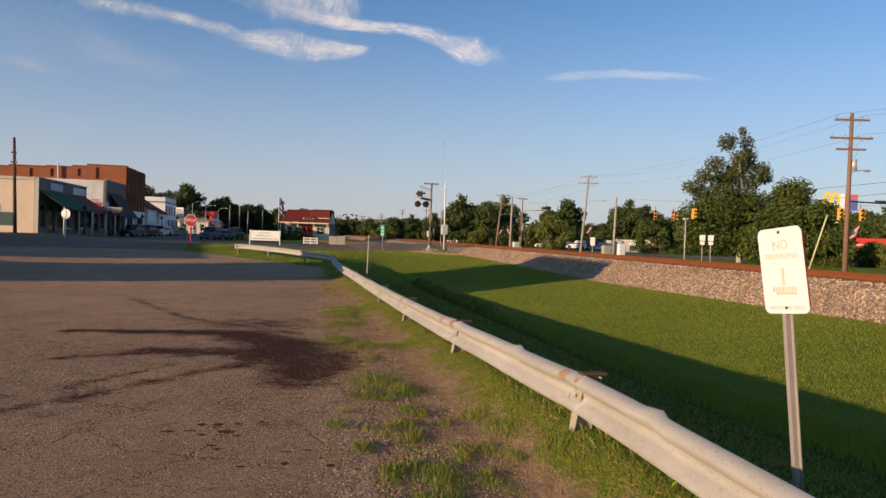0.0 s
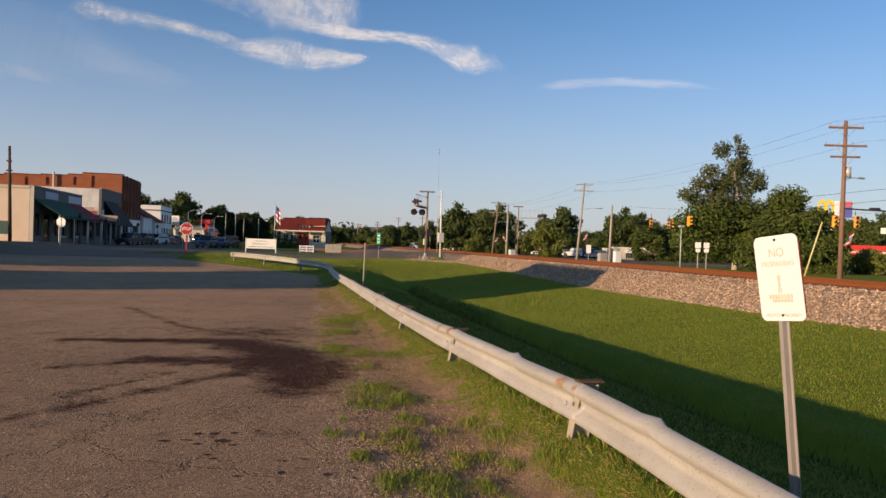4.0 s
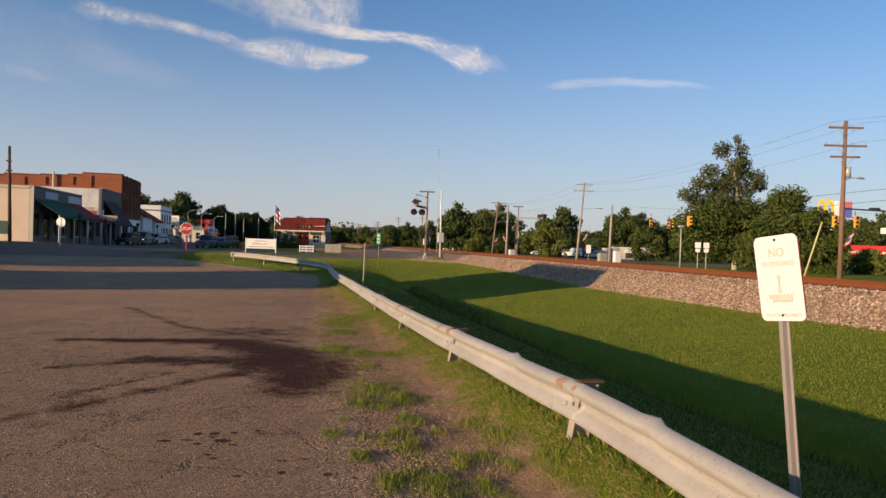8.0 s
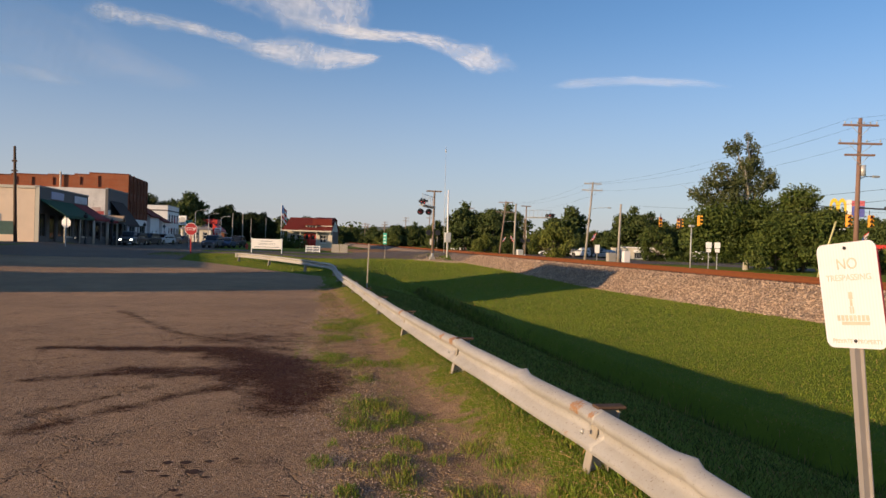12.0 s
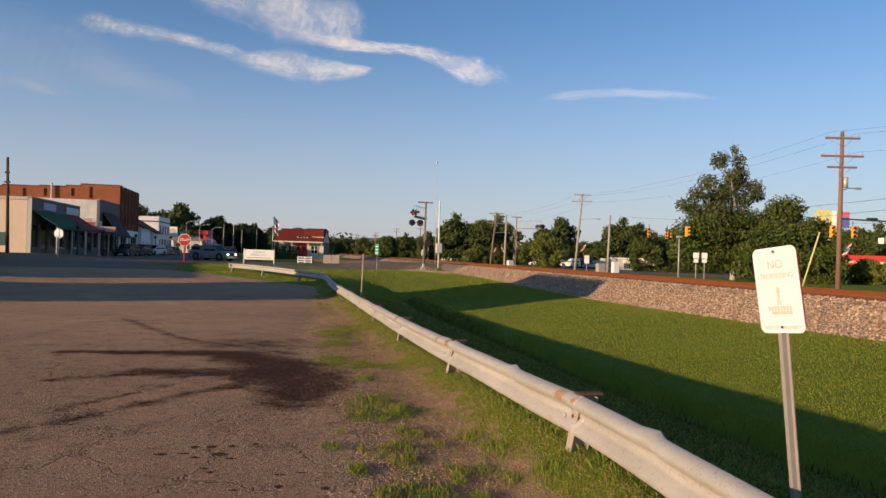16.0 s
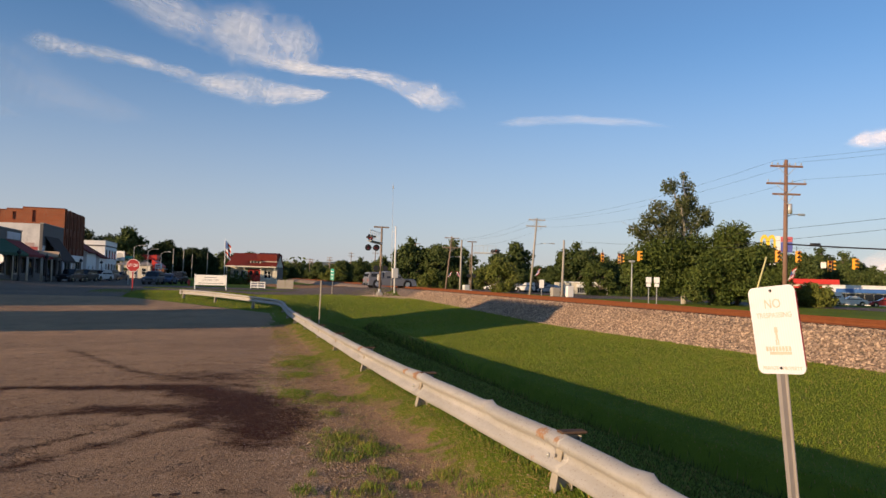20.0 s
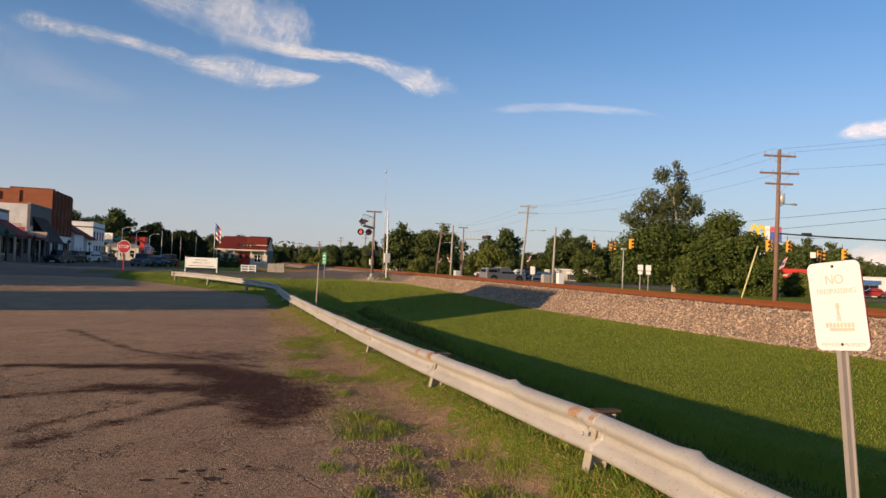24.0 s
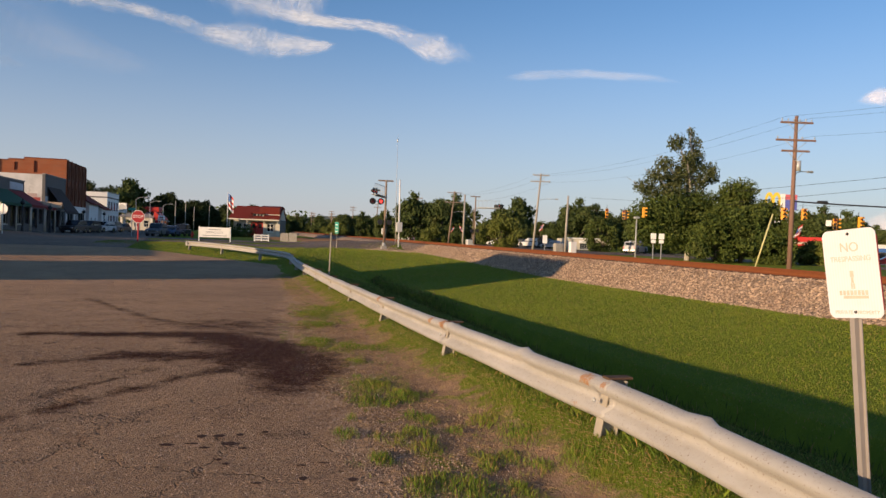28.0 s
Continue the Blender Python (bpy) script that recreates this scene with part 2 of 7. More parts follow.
def make_grass():
    """Soil and turf: mown green on the field, worn and dry along the lot."""
    n = Nodes("turf", 0.95)
    big, mid, fine = n.noise(0.11, 4, 0.6), n.noise(1.1, 5, 0.7), n.noise(45, 3, 0.7)
    green = n.mix(n.ramp(big, 0.35, 0.65), (0.145, 0.188, 0.017), (0.205, 0.240, 0.022))
    green = n.mix(n.ramp(mid, 0.4, 0.75, 0, 0.6), green, (0.085, 0.135, 0.012))
    green = n.mix(n.ramp(fine, 0.45, 0.75, 0, 0.6), green, (0.17, 0.20, 0.022))
    soil = n.mix(n.ramp(n.noise(5, 5, 0.7), 0.3, 0.7), (0.25, 0.152, 0.092), (0.38, 0.245, 0.150))
    soil = n.mix(n.ramp(n.noise(90, 2, 0.7), 0.55, 0.72, 0, 0.7), soil, (0.48, 0.335, 0.215))
    col = n.tree.nodes.new("ShaderNodeAttribute")
    col.attribute_name = "bare"
    amount = n.maths("ADD", col.outputs["Fac"], n.ramp(n.noise(1.6, 6, 0.7), 0.25, 0.75, -0.6, 0.6))
    n.colour(n.mix(n.ramp(amount, 0.40, 0.62), green, soil))
    n.bump(n.maths("ADD", fine, n.noise(9, 4)), 0.8, 0.05)
    return n.mat


TURF = make_grass()


def make_blades(name, dark, light):
    n = Nodes(name, 0.7)
    col = n.mix(n.island(), dark, light)
    col = n.mix(n.ramp(n.maths("FRACT", n.maths("MULTIPLY", n.island(), 7.3)), 0.88, 0.90, 0, 0.9), col, (0.38, 0.23, 0.09))
    col = n.mix(n.ramp(n.noise(1.2, 3), 0.5, 0.75, 0, 0.45), col, (0.30, 0.24, 0.04))
    n.colour(col)
    n.set(n.bsdf, "Specular IOR Level", 0.15)
    n.set(n.bsdf, "Transmission Weight", 0.0)
    return n.mat


BLADES = make_blades("grass_blades", (0.100, 0.160, 0.012), (0.260, 0.300, 0.030))
WEED_BLADES = make_blades("weed_blades", (0.040, 0.088, 0.009), (0.195, 0.250, 0.028))
# darkened copy of the grass blades: the ditch bank's shade put into the colour
SHADED_BLADES = make_blades("shaded_bank_blades", (0.030, 0.052, 0.010), (0.150, 0.175, 0.032))


def make_leaves(name, a, b, dry=(0.16, 0.15, 0.05)):
    n = Nodes(name, 0.65)
    n.set(n.bsdf, "Specular IOR Level", 0.2)
    col = n.mix(n.island(), a, b)
    col = n.mix(n.ramp(n.rand(), 0.0, 1.0, 0, 0.30), col, tuple(x * 0.55 for x in a))
    n.colour(n.mix(n.ramp(n.noise(0.5, 3), 0.55, 0.8, 0, 0.5), col, dry))
    return n.mat


LEAF = make_leaves("broad_leaves", (0.034, 0.060, 0.011), (0.118, 0.145, 0.028))
LEAF_PALE = make_leaves("thin_grey_green_leaves", (0.05, 0.072, 0.02), (0.15, 0.155, 0.058))
LEAF_FAR = make_leaves("far_woods_leaves", (0.042, 0.068, 0.018), (0.112, 0.138, 0.036))
LEAF_BRIGHT = make_leaves("yellow_green_leaves", (0.09, 0.115, 0.022), (0.19, 0.20, 0.04))
BARK = dull("bark", (0.16, 0.125, 0.095), 0.9, bump=0.6, grain=12)
BARK_PALE = dull("pale_bark", (0.42, 0.38, 0.31), 0.85, bump=0.4, grain=9)
WOOD_POLE = dull("weathered_pole_wood", (0.27, 0.20, 0.15), 0.9, vary=0.35, bump=0.4, grain=25)
WOOD_RED = dull("reddish_pole_wood", (0.25, 0.15, 0.11), 0.9, vary=0.3, bump=0.4, grain=25)
WOOD_GREY = dull("grey_pole_wood", (0.40, 0.36, 0.31), 0.9, vary=0.3, bump=0.4, grain=25)
GALV = dull("galvanised_steel", (0.55, 0.54, 0.51), 0.5, 0.35, vary=0.2, bump=0.1)
STEEL_GREY = dull("grey_painted_steel", (0.45, 0.45, 0.44), 0.55, 0.2)
STEEL_DARK = dull("dark_metal", (0.035, 0.035, 0.038), 0.5, 0.3)
SILVER = dull("silver_paint", (0.62, 0.61, 0.58), 0.45, 0.3, vary=0.12)
RUST = dull("rusty_steel", (0.22, 0.075, 0.030), 0.85, 0.1, vary=0.35, scale=6, grain=60, bump=0.3, dirt=(0.13, 0.05, 0.025))
POST_STEEL = dull("stained_steel", (0.40, 0.35, 0.28), 0.75, 0.1, vary=0.3, scale=5, dirt=(0.12, 0.07, 0.04), dirty=0.5)
TIE = dull("creosoted_tie", (0.12, 0.075, 0.05), 0.9, vary=0.35, bump=0.5, grain=20)


RUST_SPOTS = ((2.06, 5.22, 0.55, 0.11), (2.10, 4.93, 0.56, 0.05), (2.06, 5.35, 0.30, 0.06), (2.08, 9.1, 0.43, 0.10), (2.08, 9.6, 0.42, 0.07), (2.07, 4.95, 0.36, 0.02), (2.08, 13.1, 0.36, 0.12))


def make_beam():
    """Old galvanised guardrail, chalky, with rust runs and grime in the trough."""
    n = Nodes("guardrail_zinc", 0.62, 0.12)
    col = n.mix(n.ramp(n.noise(1.2, 6, 0.7, stretch=(1, 1, 4)), 0.3, 0.7), (0.34, 0.315, 0.28), (0.47, 0.44, 0.40))
    col = n.mix(n.ramp(n.noise(14, 5, 0.75), 0.55, 0.75, 0, 0.45), col, (0.29, 0.26, 0.22))
    col = n.mix(n.ramp(n.noise(2.1, 6, 0.8), 0.66, 0.72, 0, 0.5), col, (0.34, 0.22, 0.12))
    col = n.mix(n.ramp(n.noise(60, 2, 0.6), 0.64, 0.70, 0, 0.7), col, (0.15, 0.10, 0.07))
    # scraped rust where the beam is bolted to its first posts
    for v, u, z, r in RUST_SPOTS:
        far = n.tree.nodes.new("ShaderNodeVectorMath")
        far.operation = "DISTANCE"
        n.tree.links.new(n.geo.outputs["Position"], far.inputs[0])
        far.inputs[1].default_value = TOWN @ Vector((v, u, z))
        ragged = n.maths("ADD", far.outputs["Value"], n.ramp(n.noise(11, 5, 0.75), 0.3, 0.7, -0.7 * r, 0.7 * r))
        col = n.mix(n.ramp(ragged, 0.75 * r, 1.05 * r, 0.9, 0), col, (0.36, 0.17, 0.06))
    n.colour(col)
    n.set(n.bsdf, "Roughness", n.ramp(n.noise(20, 3), 0.3, 0.7, 0.5, 0.75))
    n.bump(n.noise(9, 4), 0.12, 0.02)
    return n.mat


BEAM = make_beam()


def make_ballast():
    n = Nodes("ballast_stone", 0.9)
    col = n.mix(n.cells(15, out="Color"), (0.27, 0.18, 0.12), (0.58, 0.42, 0.29))
    col = n.mix(n.ramp(n.cells(15), 0.35, 0.75, 0, 0.8), col, (0.06, 0.05, 0.04))
    col = n.mix(n.ramp(n.noise(0.35, 4), 0.5, 0.75, 0, 0.5), col, (0.25, 0.16, 0.10))
    n.colour(col)
    n.bump(n.cells(15), -1.0, 0.05)
    return n.mat


BALLAST = make_ballast()


def make_stone():
    n = Nodes("loose_stone", 0.9)
    col = n.mix(n.island(), (0.20, 0.135, 0.095), (0.66, 0.48, 0.33))
    n.colour(n.mix(n.ramp(n.noise(0.35, 4), 0.52, 0.75, 0, 0.5), col, (0.25, 0.15, 0.09)))
    return n.mat


STONE = make_stone()
GRIT = dull("grey_grit", (0.26, 0.20, 0.16), 0.9, vary=0.4, scale=25)


def make_brick(name, a, b):
    n = Nodes(name, 0.88)
    t = n.tree.nodes.new("ShaderNodeTexBrick")
    t.inputs["Scale"].default_value = 1.0
    t.inputs["Brick Width"].default_value, t.inputs["Row Height"].default_value, t.inputs["Mortar Size"].default_value = 0.22, 0.075, 0.008
    n.set(t, "Color1", a)
    n.set(t, "Color2", b)
    n.set(t, "Mortar", (0.30, 0.15, 0.09))
    m = n.tree.nodes.new("ShaderNodeMapping")
    m.inputs["Rotation"].default_value = (radians(90), 0, 0)
    n.tree.links.new(n.tex.outputs["Object"], m.inputs["Vector"])
    n.tree.links.new(m.outputs[0], t.inputs["Vector"])
    col = n.mix(n.ramp(n.noise(0.45, 5, 0.7), 0.4, 0.72, 0, 0.45), t.outputs[0], tuple(x * 0.5 for x in a))
    n.colour(col)
    n.bump(t.outputs[1], -0.4, 0.01)
    return n.mat


BRICK = make_brick("red_brick", (0.46, 0.105, 0.032), (0.36, 0.080, 0.026))
BRICK_DARK = make_brick("brown_brick", (0.22, 0.075, 0.042), (0.16, 0.055, 0.032))
STUCCO = dull("beige_stucco", (0.82, 0.64, 0.48), 0.9, vary=0.12, scale=0.8, grain=30)
PLASTER = dull("peeling_white_plaster", (0.74, 0.70, 0.65), 0.9, vary=0.4, scale=0.9, dirt=(0.20, 0.17, 0.15), dirty=0.95)
WHITE = dull("white_paint", (0.82, 0.80, 0.77), 0.6, vary=0.08)
CREAM = dull("cream_paint", (0.62, 0.56, 0.45), 0.7, vary=0.1)
GREY_WALL = dull("grey_wall_paint", (0.17, 0.155, 0.145), 0.8, vary=0.12)
GREEN_CLOTH = dull("green_awning", (0.045, 0.105, 0.065), 0.8, vary=0.2)
RED_CLOTH = dull("red_awning", (0.24, 0.045, 0.045), 0.8, vary=0.2)
BROWN_CLOTH = dull("brown_shingle_awning", (0.075, 0.06, 0.055), 0.9, vary=0.25)
RED_ROOF = dull("red_roof", (0.17, 0.030, 0.022), 0.75, vary=0.2, scale=1.5)
RED_BRIGHT = dull("bright_red_paint", (0.55, 0.035, 0.02), 0.5, vary=0.1)
ROOF_GREY = dull("grey_roofing", (0.22, 0.21, 0.20), 0.9)
CONCRETE = dull("concrete", (0.38, 0.35, 0.31), 0.9, vary=0.15, grain=50)
BLUE = dull("blue_paint", (0.06, 0.16, 0.42), 0.5)
YELLOW = dull("yellow_paint", (0.90, 0.62, 0.05), 0.5, vary=0.1)
ORANGE = dull("amber_signal_housing", (0.85, 0.38, 0.03), 0.45, vary=0.12)
SIGN_GREEN = dull("green_sign_sheet", (0.03, 0.30, 0.22), 0.4, vary=0.08)
SIGN_RED = dull("red_sign_sheet", (0.40, 0.025, 0.028), 0.4, vary=0.08)
BLACK = dull("black_paint", (0.02, 0.02, 0.02), 0.5)
PAINT_LINE = dull("worn_road_paint", (0.55, 0.53, 0.48), 0.8, vary=0.3, scale=4)
RUBBER = dull("tyre_rubber", (0.022, 0.022, 0.022), 0.85)
CLEAR_DARK = Nodes("tinted_glass", 0.06)
CLEAR_DARK.colour((0.018, 0.022, 0.026))
GLASS = CLEAR_DARK.mat
LAMP_WHITE = glow("lit_headlamp", (1.0, 0.93, 0.78), 6.0)
LAMP_RED = glow("lit_red_lamp", (1.0, 0.05, 0.04), 2.2)
RED_LENS = dull("dark_red_lens", (0.12, 0.015, 0.015), 0.25, vary=0.1)
CHROME = Nodes("chrome", 0.2, 1.0).colour((0.6, 0.6, 0.6)).mat


def car_paint(name, c):
    n = Nodes(name, 0.35, 0.2)
    n.colour(n.mix(n.ramp(n.noise(6, 4), 0.4, 0.8, 0, 0.2), c, (0.2, 0.17, 0.14)))
    n.set(n.bsdf, "Coat Weight", 0.2)
    return n.mat


# ---- ground ----
RAIL_V = 2.11


def ditch(u):
    return 1.0 - smooth(44, 64, u)


def ground_z(v, u):
    """The height of the ground in town axes."""
    k = ditch(u)
    z = -0.03 - 0.0135 * min(26.0, max(0.0, u - 4)) * (1 - smooth(34, 50, u)) * smooth(-20, -8, v)
    z += (0.14 + 0.05 * (1 - smooth(6, 11, u))) * smooth(1.55, 2.2, v) * k
    if v > 2.3:
        # a steep bank down from the guardrail, a narrow ditch, then the field
        w = v + 0.35 * smooth(18, 28, u) * smooth(3, 7, v) * (1 - smooth(10.5, 15, v))
        low = 1 - 0.22 * smooth(14, 30, u)
        near = 1 - smooth(36, 48, u)
        z -= (0.275 * min(4.3, max(0.0, w - 2.5)) + 0.26 * smooth(6.6, 6.85, w) * near) * k * low
        z += (0.46 * smooth(7.2, 7.6, w) * near + 0.68 * smooth(7.4, 15.5, w)) * k * low
        z -= 0.12 * smooth(7.4, 15.5, v) * (1 - k)
    z -= 0.08 * smooth(23, 32, v) + 0.65 * smooth(60, 110, v)
    z += 0.50 * smooth(-17, -24, v) * (1 - smooth(80, 100, u)) * smooth(30, 60, u)
    z += 0.22 * smooth(-15, -9, v) * (1 - smooth(-2, 2, v)) * smooth(50, 55, u) * (1 - smooth(66, 76, u))
    if u > 60 and -8 < v < 30:          # the road climbs to the crossing
        z += 0.62 * smooth(3, 15, v) * (1 - smooth(22, 31, v)) * smooth(68, 74, u) * (1 - smooth(84, 92, u))
    z += 6.0 * smooth(250, 700, u) + 5.0 * smooth(-60, -250, v)
    return z


def bare(v, u):
    """How worn the turf is: the strip between lot and guardrail."""
    b = (1 - smooth(1.6, 2.3, v)) * smooth(-2.0, 0.2, v) * (1 - smooth(26, 36, u))
    b = 0.80 * b
    b += 0.35 * smooth(14.2, 15.4, v) * (1 - smooth(15.6, 17, v)) * (1 - smooth(60, 70, u))
    return b


def graded(stops):
    out = []
    for a, b, step in stops:
        n = max(1, round((b - a) / step))
        out += [a + (b - a) * i / n for i in range(n)]
    return out + [stops[-1][1]]


def sheet(name, vs, us, height, material, label, lift=0.0, keep=None, kind="structure", category=""):
    """A sheet over the ground on a grid in town axes."""
    nv, nu = len(vs), len(us)
    co = [(v, u, height(v, u) + lift) for u in us for v in vs]
    faces = []
    for j in range(nu - 1):
        for i in range(nv - 1):
            if keep and not keep((vs[i] + vs[i + 1]) / 2, (us[j] + us[j + 1]) / 2):
                continue
            a = j * nv + i
            faces.append((a, a + 1, a + nv + 1, a + nv))
    me = bpy.data.meshes.new(name)
    me.from_pydata(co, [], faces)
    worn = me.attributes.new("bare", "FLOAT", "POINT")
    worn.data.foreach_set("value", [bare(v, u) for u in us for v in vs])
    me.materials.append(material)
    for p in me.polygons:
        p.use_smooth = True
    ob = new(name, me)
    ob.matrix_world = TOWN
    return tagged(ob, label, category, "", kind)


vs = graded([(-1500, -300, 150), (-300, -60, 20), (-60, -8, 2.5), (-8, 0, 0.8), (0, 11, 0.17), (11, 28, 0.8), (28, 120, 4), (120, 400, 35), (400, 1800, 200)])
us = graded([(-60, -6, 6), (-6, 40, 0.8), (40, 130, 2), (130, 320, 12), (320, 2400, 130)])
sheet("ground", vs, us, ground_z, TURF, "mown green grass with worn brown soil beside the lot")


def lot_edge(u):
    e = 0.55 + 0.5 * smooth(12, 22, u) + 0.6 * smooth(22, 38, u)
    return e + (0.30 + 0.2 * smooth(10, 20, u)) * noise.noise(Vector((u * 0.7, 3.1, 0))) + 0.12 * noise.noise(Vector((u * 2.9, 7.7, 0)))


def strip(name, left, right, us, material, label, lift, cols=14, kind="structure", height=ground_z):
    """A paved strip between two edges given as functions of u."""
    co, faces = [], []
    for u in us:
        a, b = left(u), right(u)
        for i in range(cols + 1):
            t = i / cols
            t = 1 - (1 - t) ** 2
            v = a + (b - a) * t
            co.append((v, u, height(v, u) + lift))
    w = cols + 1
    for j in range(len(us) - 1):
        for i in range(cols):
            a = j * w + i
            faces.append((a, a + 1, a + w + 1, a + w))
    me = bpy.data.meshes.new(name)
    me.from_pydata(co, [], faces)
    me.materials.append(material)
    for p in me.polygons:
        p.use_smooth = True
    ob = new(name, me)
    ob.matrix_world = TOWN
    return tagged(ob, label, "", "", kind)


strip("parking_lot", lambda u: -27.0, lambda u: lot_edge(u) if u < 38 else lot_edge(38) - (u - 38) * 0.75, graded([(-40, -4, 3), (-4, 40, 0.2), (40, 50, 0.5)]), ASPHALT,
      "old brown-grey asphalt lot, cracked and stained", 0.003, 40, height=lambda v, u: ground_z(v, u) + 0.02 * smooth(-5, -9, v))
strip("street", lambda u: -27.0, lambda u: -8.0 - 0.05 * (u - 50) if u > 58 else -7.3, graded([(50.0, 250, 4)]), ROAD, "dark asphalt street past the shop fronts", 0.02, 12)


# the road that bends over the crossing
ROAD_LINE = ((-22, 99), (-14, 93), (-7, 87.5), (-1, 83.3), (6, 80.2), (12, 78.7), (20, 79.2), (28, 80.6), (37, 82.6), (44, 85), (52, 90), (62, 98), (80, 115))


def road_along(name, line, half, material, lift, label, height=ground_z):
    pts = [Vector(p) for p in line]
    co, faces = [], []
    fine = []
    for a, b in zip(pts, pts[1:]):
        for i in range(4):
            fine.append(a.lerp(b, i / 4))
    fine.append(pts[-1])
    for i, p in enumerate(fine):
        d = (fine[min(i + 1, len(fine) - 1)] - fine[max(i - 1, 0)]).normalized()
        n = Vector((d.y, -d.x))
        for k in range(7):
            q = p + n * half * (k / 3 - 1)
            co.append((q.x, q.y, height(q.x, q.y) + lift))
    for i in range(len(fine) - 1):
        for k in range(6):
            a = i * 7 + k
            faces.append((a, a + 1, a + 8, a + 7))
    me = bpy.data.meshes.new(name)
    me.from_pydata(co, [], faces)
    me.materials.append(material)
    ob = new(name, me)
    ob.matrix_world = TOWN
    return tagged(ob, label, "", "", "structure")


road_along("crossing_road", ROAD_LINE, 4.2, ROAD, 0.03, "grey asphalt road that climbs over the railway crossing")
road_along("access_road", ((-24, 75), (-16, 69), (-9, 65), (-3, 64), (3, 66), (8, 70), (12, 75.5), (16, 79)), 4.6, ROAD, 0.024, "grey asphalt side road before the crossing")
road_along("highway", ((30, 260), (36, 180), (42, 130), (50, 100), (58, 75), (68, 50), (80, 20), (95, -20)), 6.5, ROAD, 0.035, "grey asphalt highway beyond the railway")

# ---- railway ----
FOOT, TOP = 15.2, 17.1


def bed_z(u):
    return 0.55


def ballast_z(v, u):
    top = bed_z(u) - 0.02
    if v < 19.5:
        return ground_z(FOOT, u) - 0.06 + (top - ground_z(FOOT, u) + 0.06) * smooth(0, 1, (v - FOOT) / (TOP - FOOT) * 0.9 + 0.02)
    return ground_z(23.4, u) - 0.06 + (top - ground_z(23.4, u) + 0.06) * (1 - smooth(20.6, 23.4, v))


sheet("ballast_bed", graded([(15.1, 17.4, 0.25), (17.4, 20.6, 0.8), (20.6, 23.4, 0.5)]), graded([(-60, 300, 2.0)]), ballast_z, BALLAST, "bank of grey and tan crushed stone under the tracks")
RAIL_LINES = (18.0, 19.44)


def make_railway():
    for a, b in (RAIL_LINES,):
        track = thing("railway_track", TOWN, "rust-brown steel rails on dark wooden ties", "railway track")
        for v in (a, b):
            bm = B()
            outline = ((-0.07, 0), (0.07, 0), (0.07, 0.02), (0.012, 0.04), (0.012, 0.13), (0.036, 0.14), (0.036, 0.175), (-0.036, 0.175), (-0.036, 0.14), (-0.012, 0.13), (-0.012, 0.04), (-0.07, 0.02))
            lo = [bm.verts.new((v + x, -60, bed_z(-60) + 0.03 + z)) for x, z in outline]
            for u1 in range(-30, 301, 30):
                hi = [bm.verts.new((v + x, u1, bed_z(u1) + 0.03 + z)) for x, z in outline]
                for i in range(12):
                    bm.faces.new((lo[i], hi[i], hi[(i + 1) % 12], lo[(i + 1) % 12]))
                lo = hi
            fix(bm)
            part("rail", bm, RUST, track, "rusty steel rail")
        tie = None
        for i in range(180):
            u = -14 + i * 0.56
            if tie is None:
                tie = mesh_of("tie", bevelled(box(B(), -1.3, 1.3, -0.115, 0.115, -0.10, 0.035), 0.012), TIE)
            ob = new("tie", tie)
            ob.parent = track
            ob.location = ((a + b) / 2, u, bed_z(u))


make_railway()


def stones(name, count, spread, size, material, label, seed):
    """Many small angular stones as one mesh."""
    rng = np.random.default_rng(seed)
    base = np.array([(1, 0, 0), (-1, 0, 0), (0, 1, 0), (0, -1, 0), (0, 0, 1), (0, 0, -1)], float)
    tri = np.array([(0, 2, 4), (2, 1, 4), (1, 3, 4), (3, 0, 4), (2, 0, 5), (1, 2, 5), (3, 1, 5), (0, 3, 5)])
    co, fa = [], []
    for i in range(count):
        v, u, z = spread(rng)
        s = rng.uniform(*size)
        shape = base * rng.uniform(0.6, 1.25, (6, 1)) * s + rng.normal(0, 0.18 * s, (6, 3))
        a = rng.uniform(0, 6.28)
        rot = np.array([[math.cos(a), -math.sin(a), 0], [math.sin(a), math.cos(a), 0], [0, 0, 0.75]])
        co.append(shape @ rot.T + (v, u, z))
        fa.append(tri + 6 * i)
    me = bpy.data.meshes.new(name)
    me.from_pydata(np.concatenate(co).tolist(), [], np.concatenate(fa).tolist())
    me.materials.append(material)
    ob = new(name, me)
    ob.matrix_world = TOWN
    return tagged(ob, label, "stones", "", "stuff")


def on_bank(rng):
    u = 4 + 62 * rng.random() ** 1.2
    v = rng.uniform(15.15, 17.75)
    return v, u, max(ballast_z(v, u) if v > 15.1 else ground_z(v, u), ground_z(v, u)) + 0.015


stones("ballast_stones", 22000, on_bank, (0.022, 0.06), STONE, "loose crushed railway ballast, grey and tan", 4)



def on_apron(rng):
    v, u = 13.6 + 1.5 * rng.normal(0, 0.6), 67.0 + 3.0 * rng.normal(0, 0.6)
    return v, u, ground_z(v, u) + 0.02


stones("signal_gravel", 2600, on_apron, (0.03, 0.08), STONE, "grey gravel round the foot of the crossing signal", 7)

# ---- guardrail ----
WAVE = ((0.000, 0.156), (0.030, 0.150), (0.082, 0.118), (0.082, 0.082), (0.020, 0.036), (0.004, 0.020), (0.004, -0.020), (0.020, -0.036), (0.082, -0.082), (0.082, -0.118), (0.030, -0.150), (0.000, -0.156))


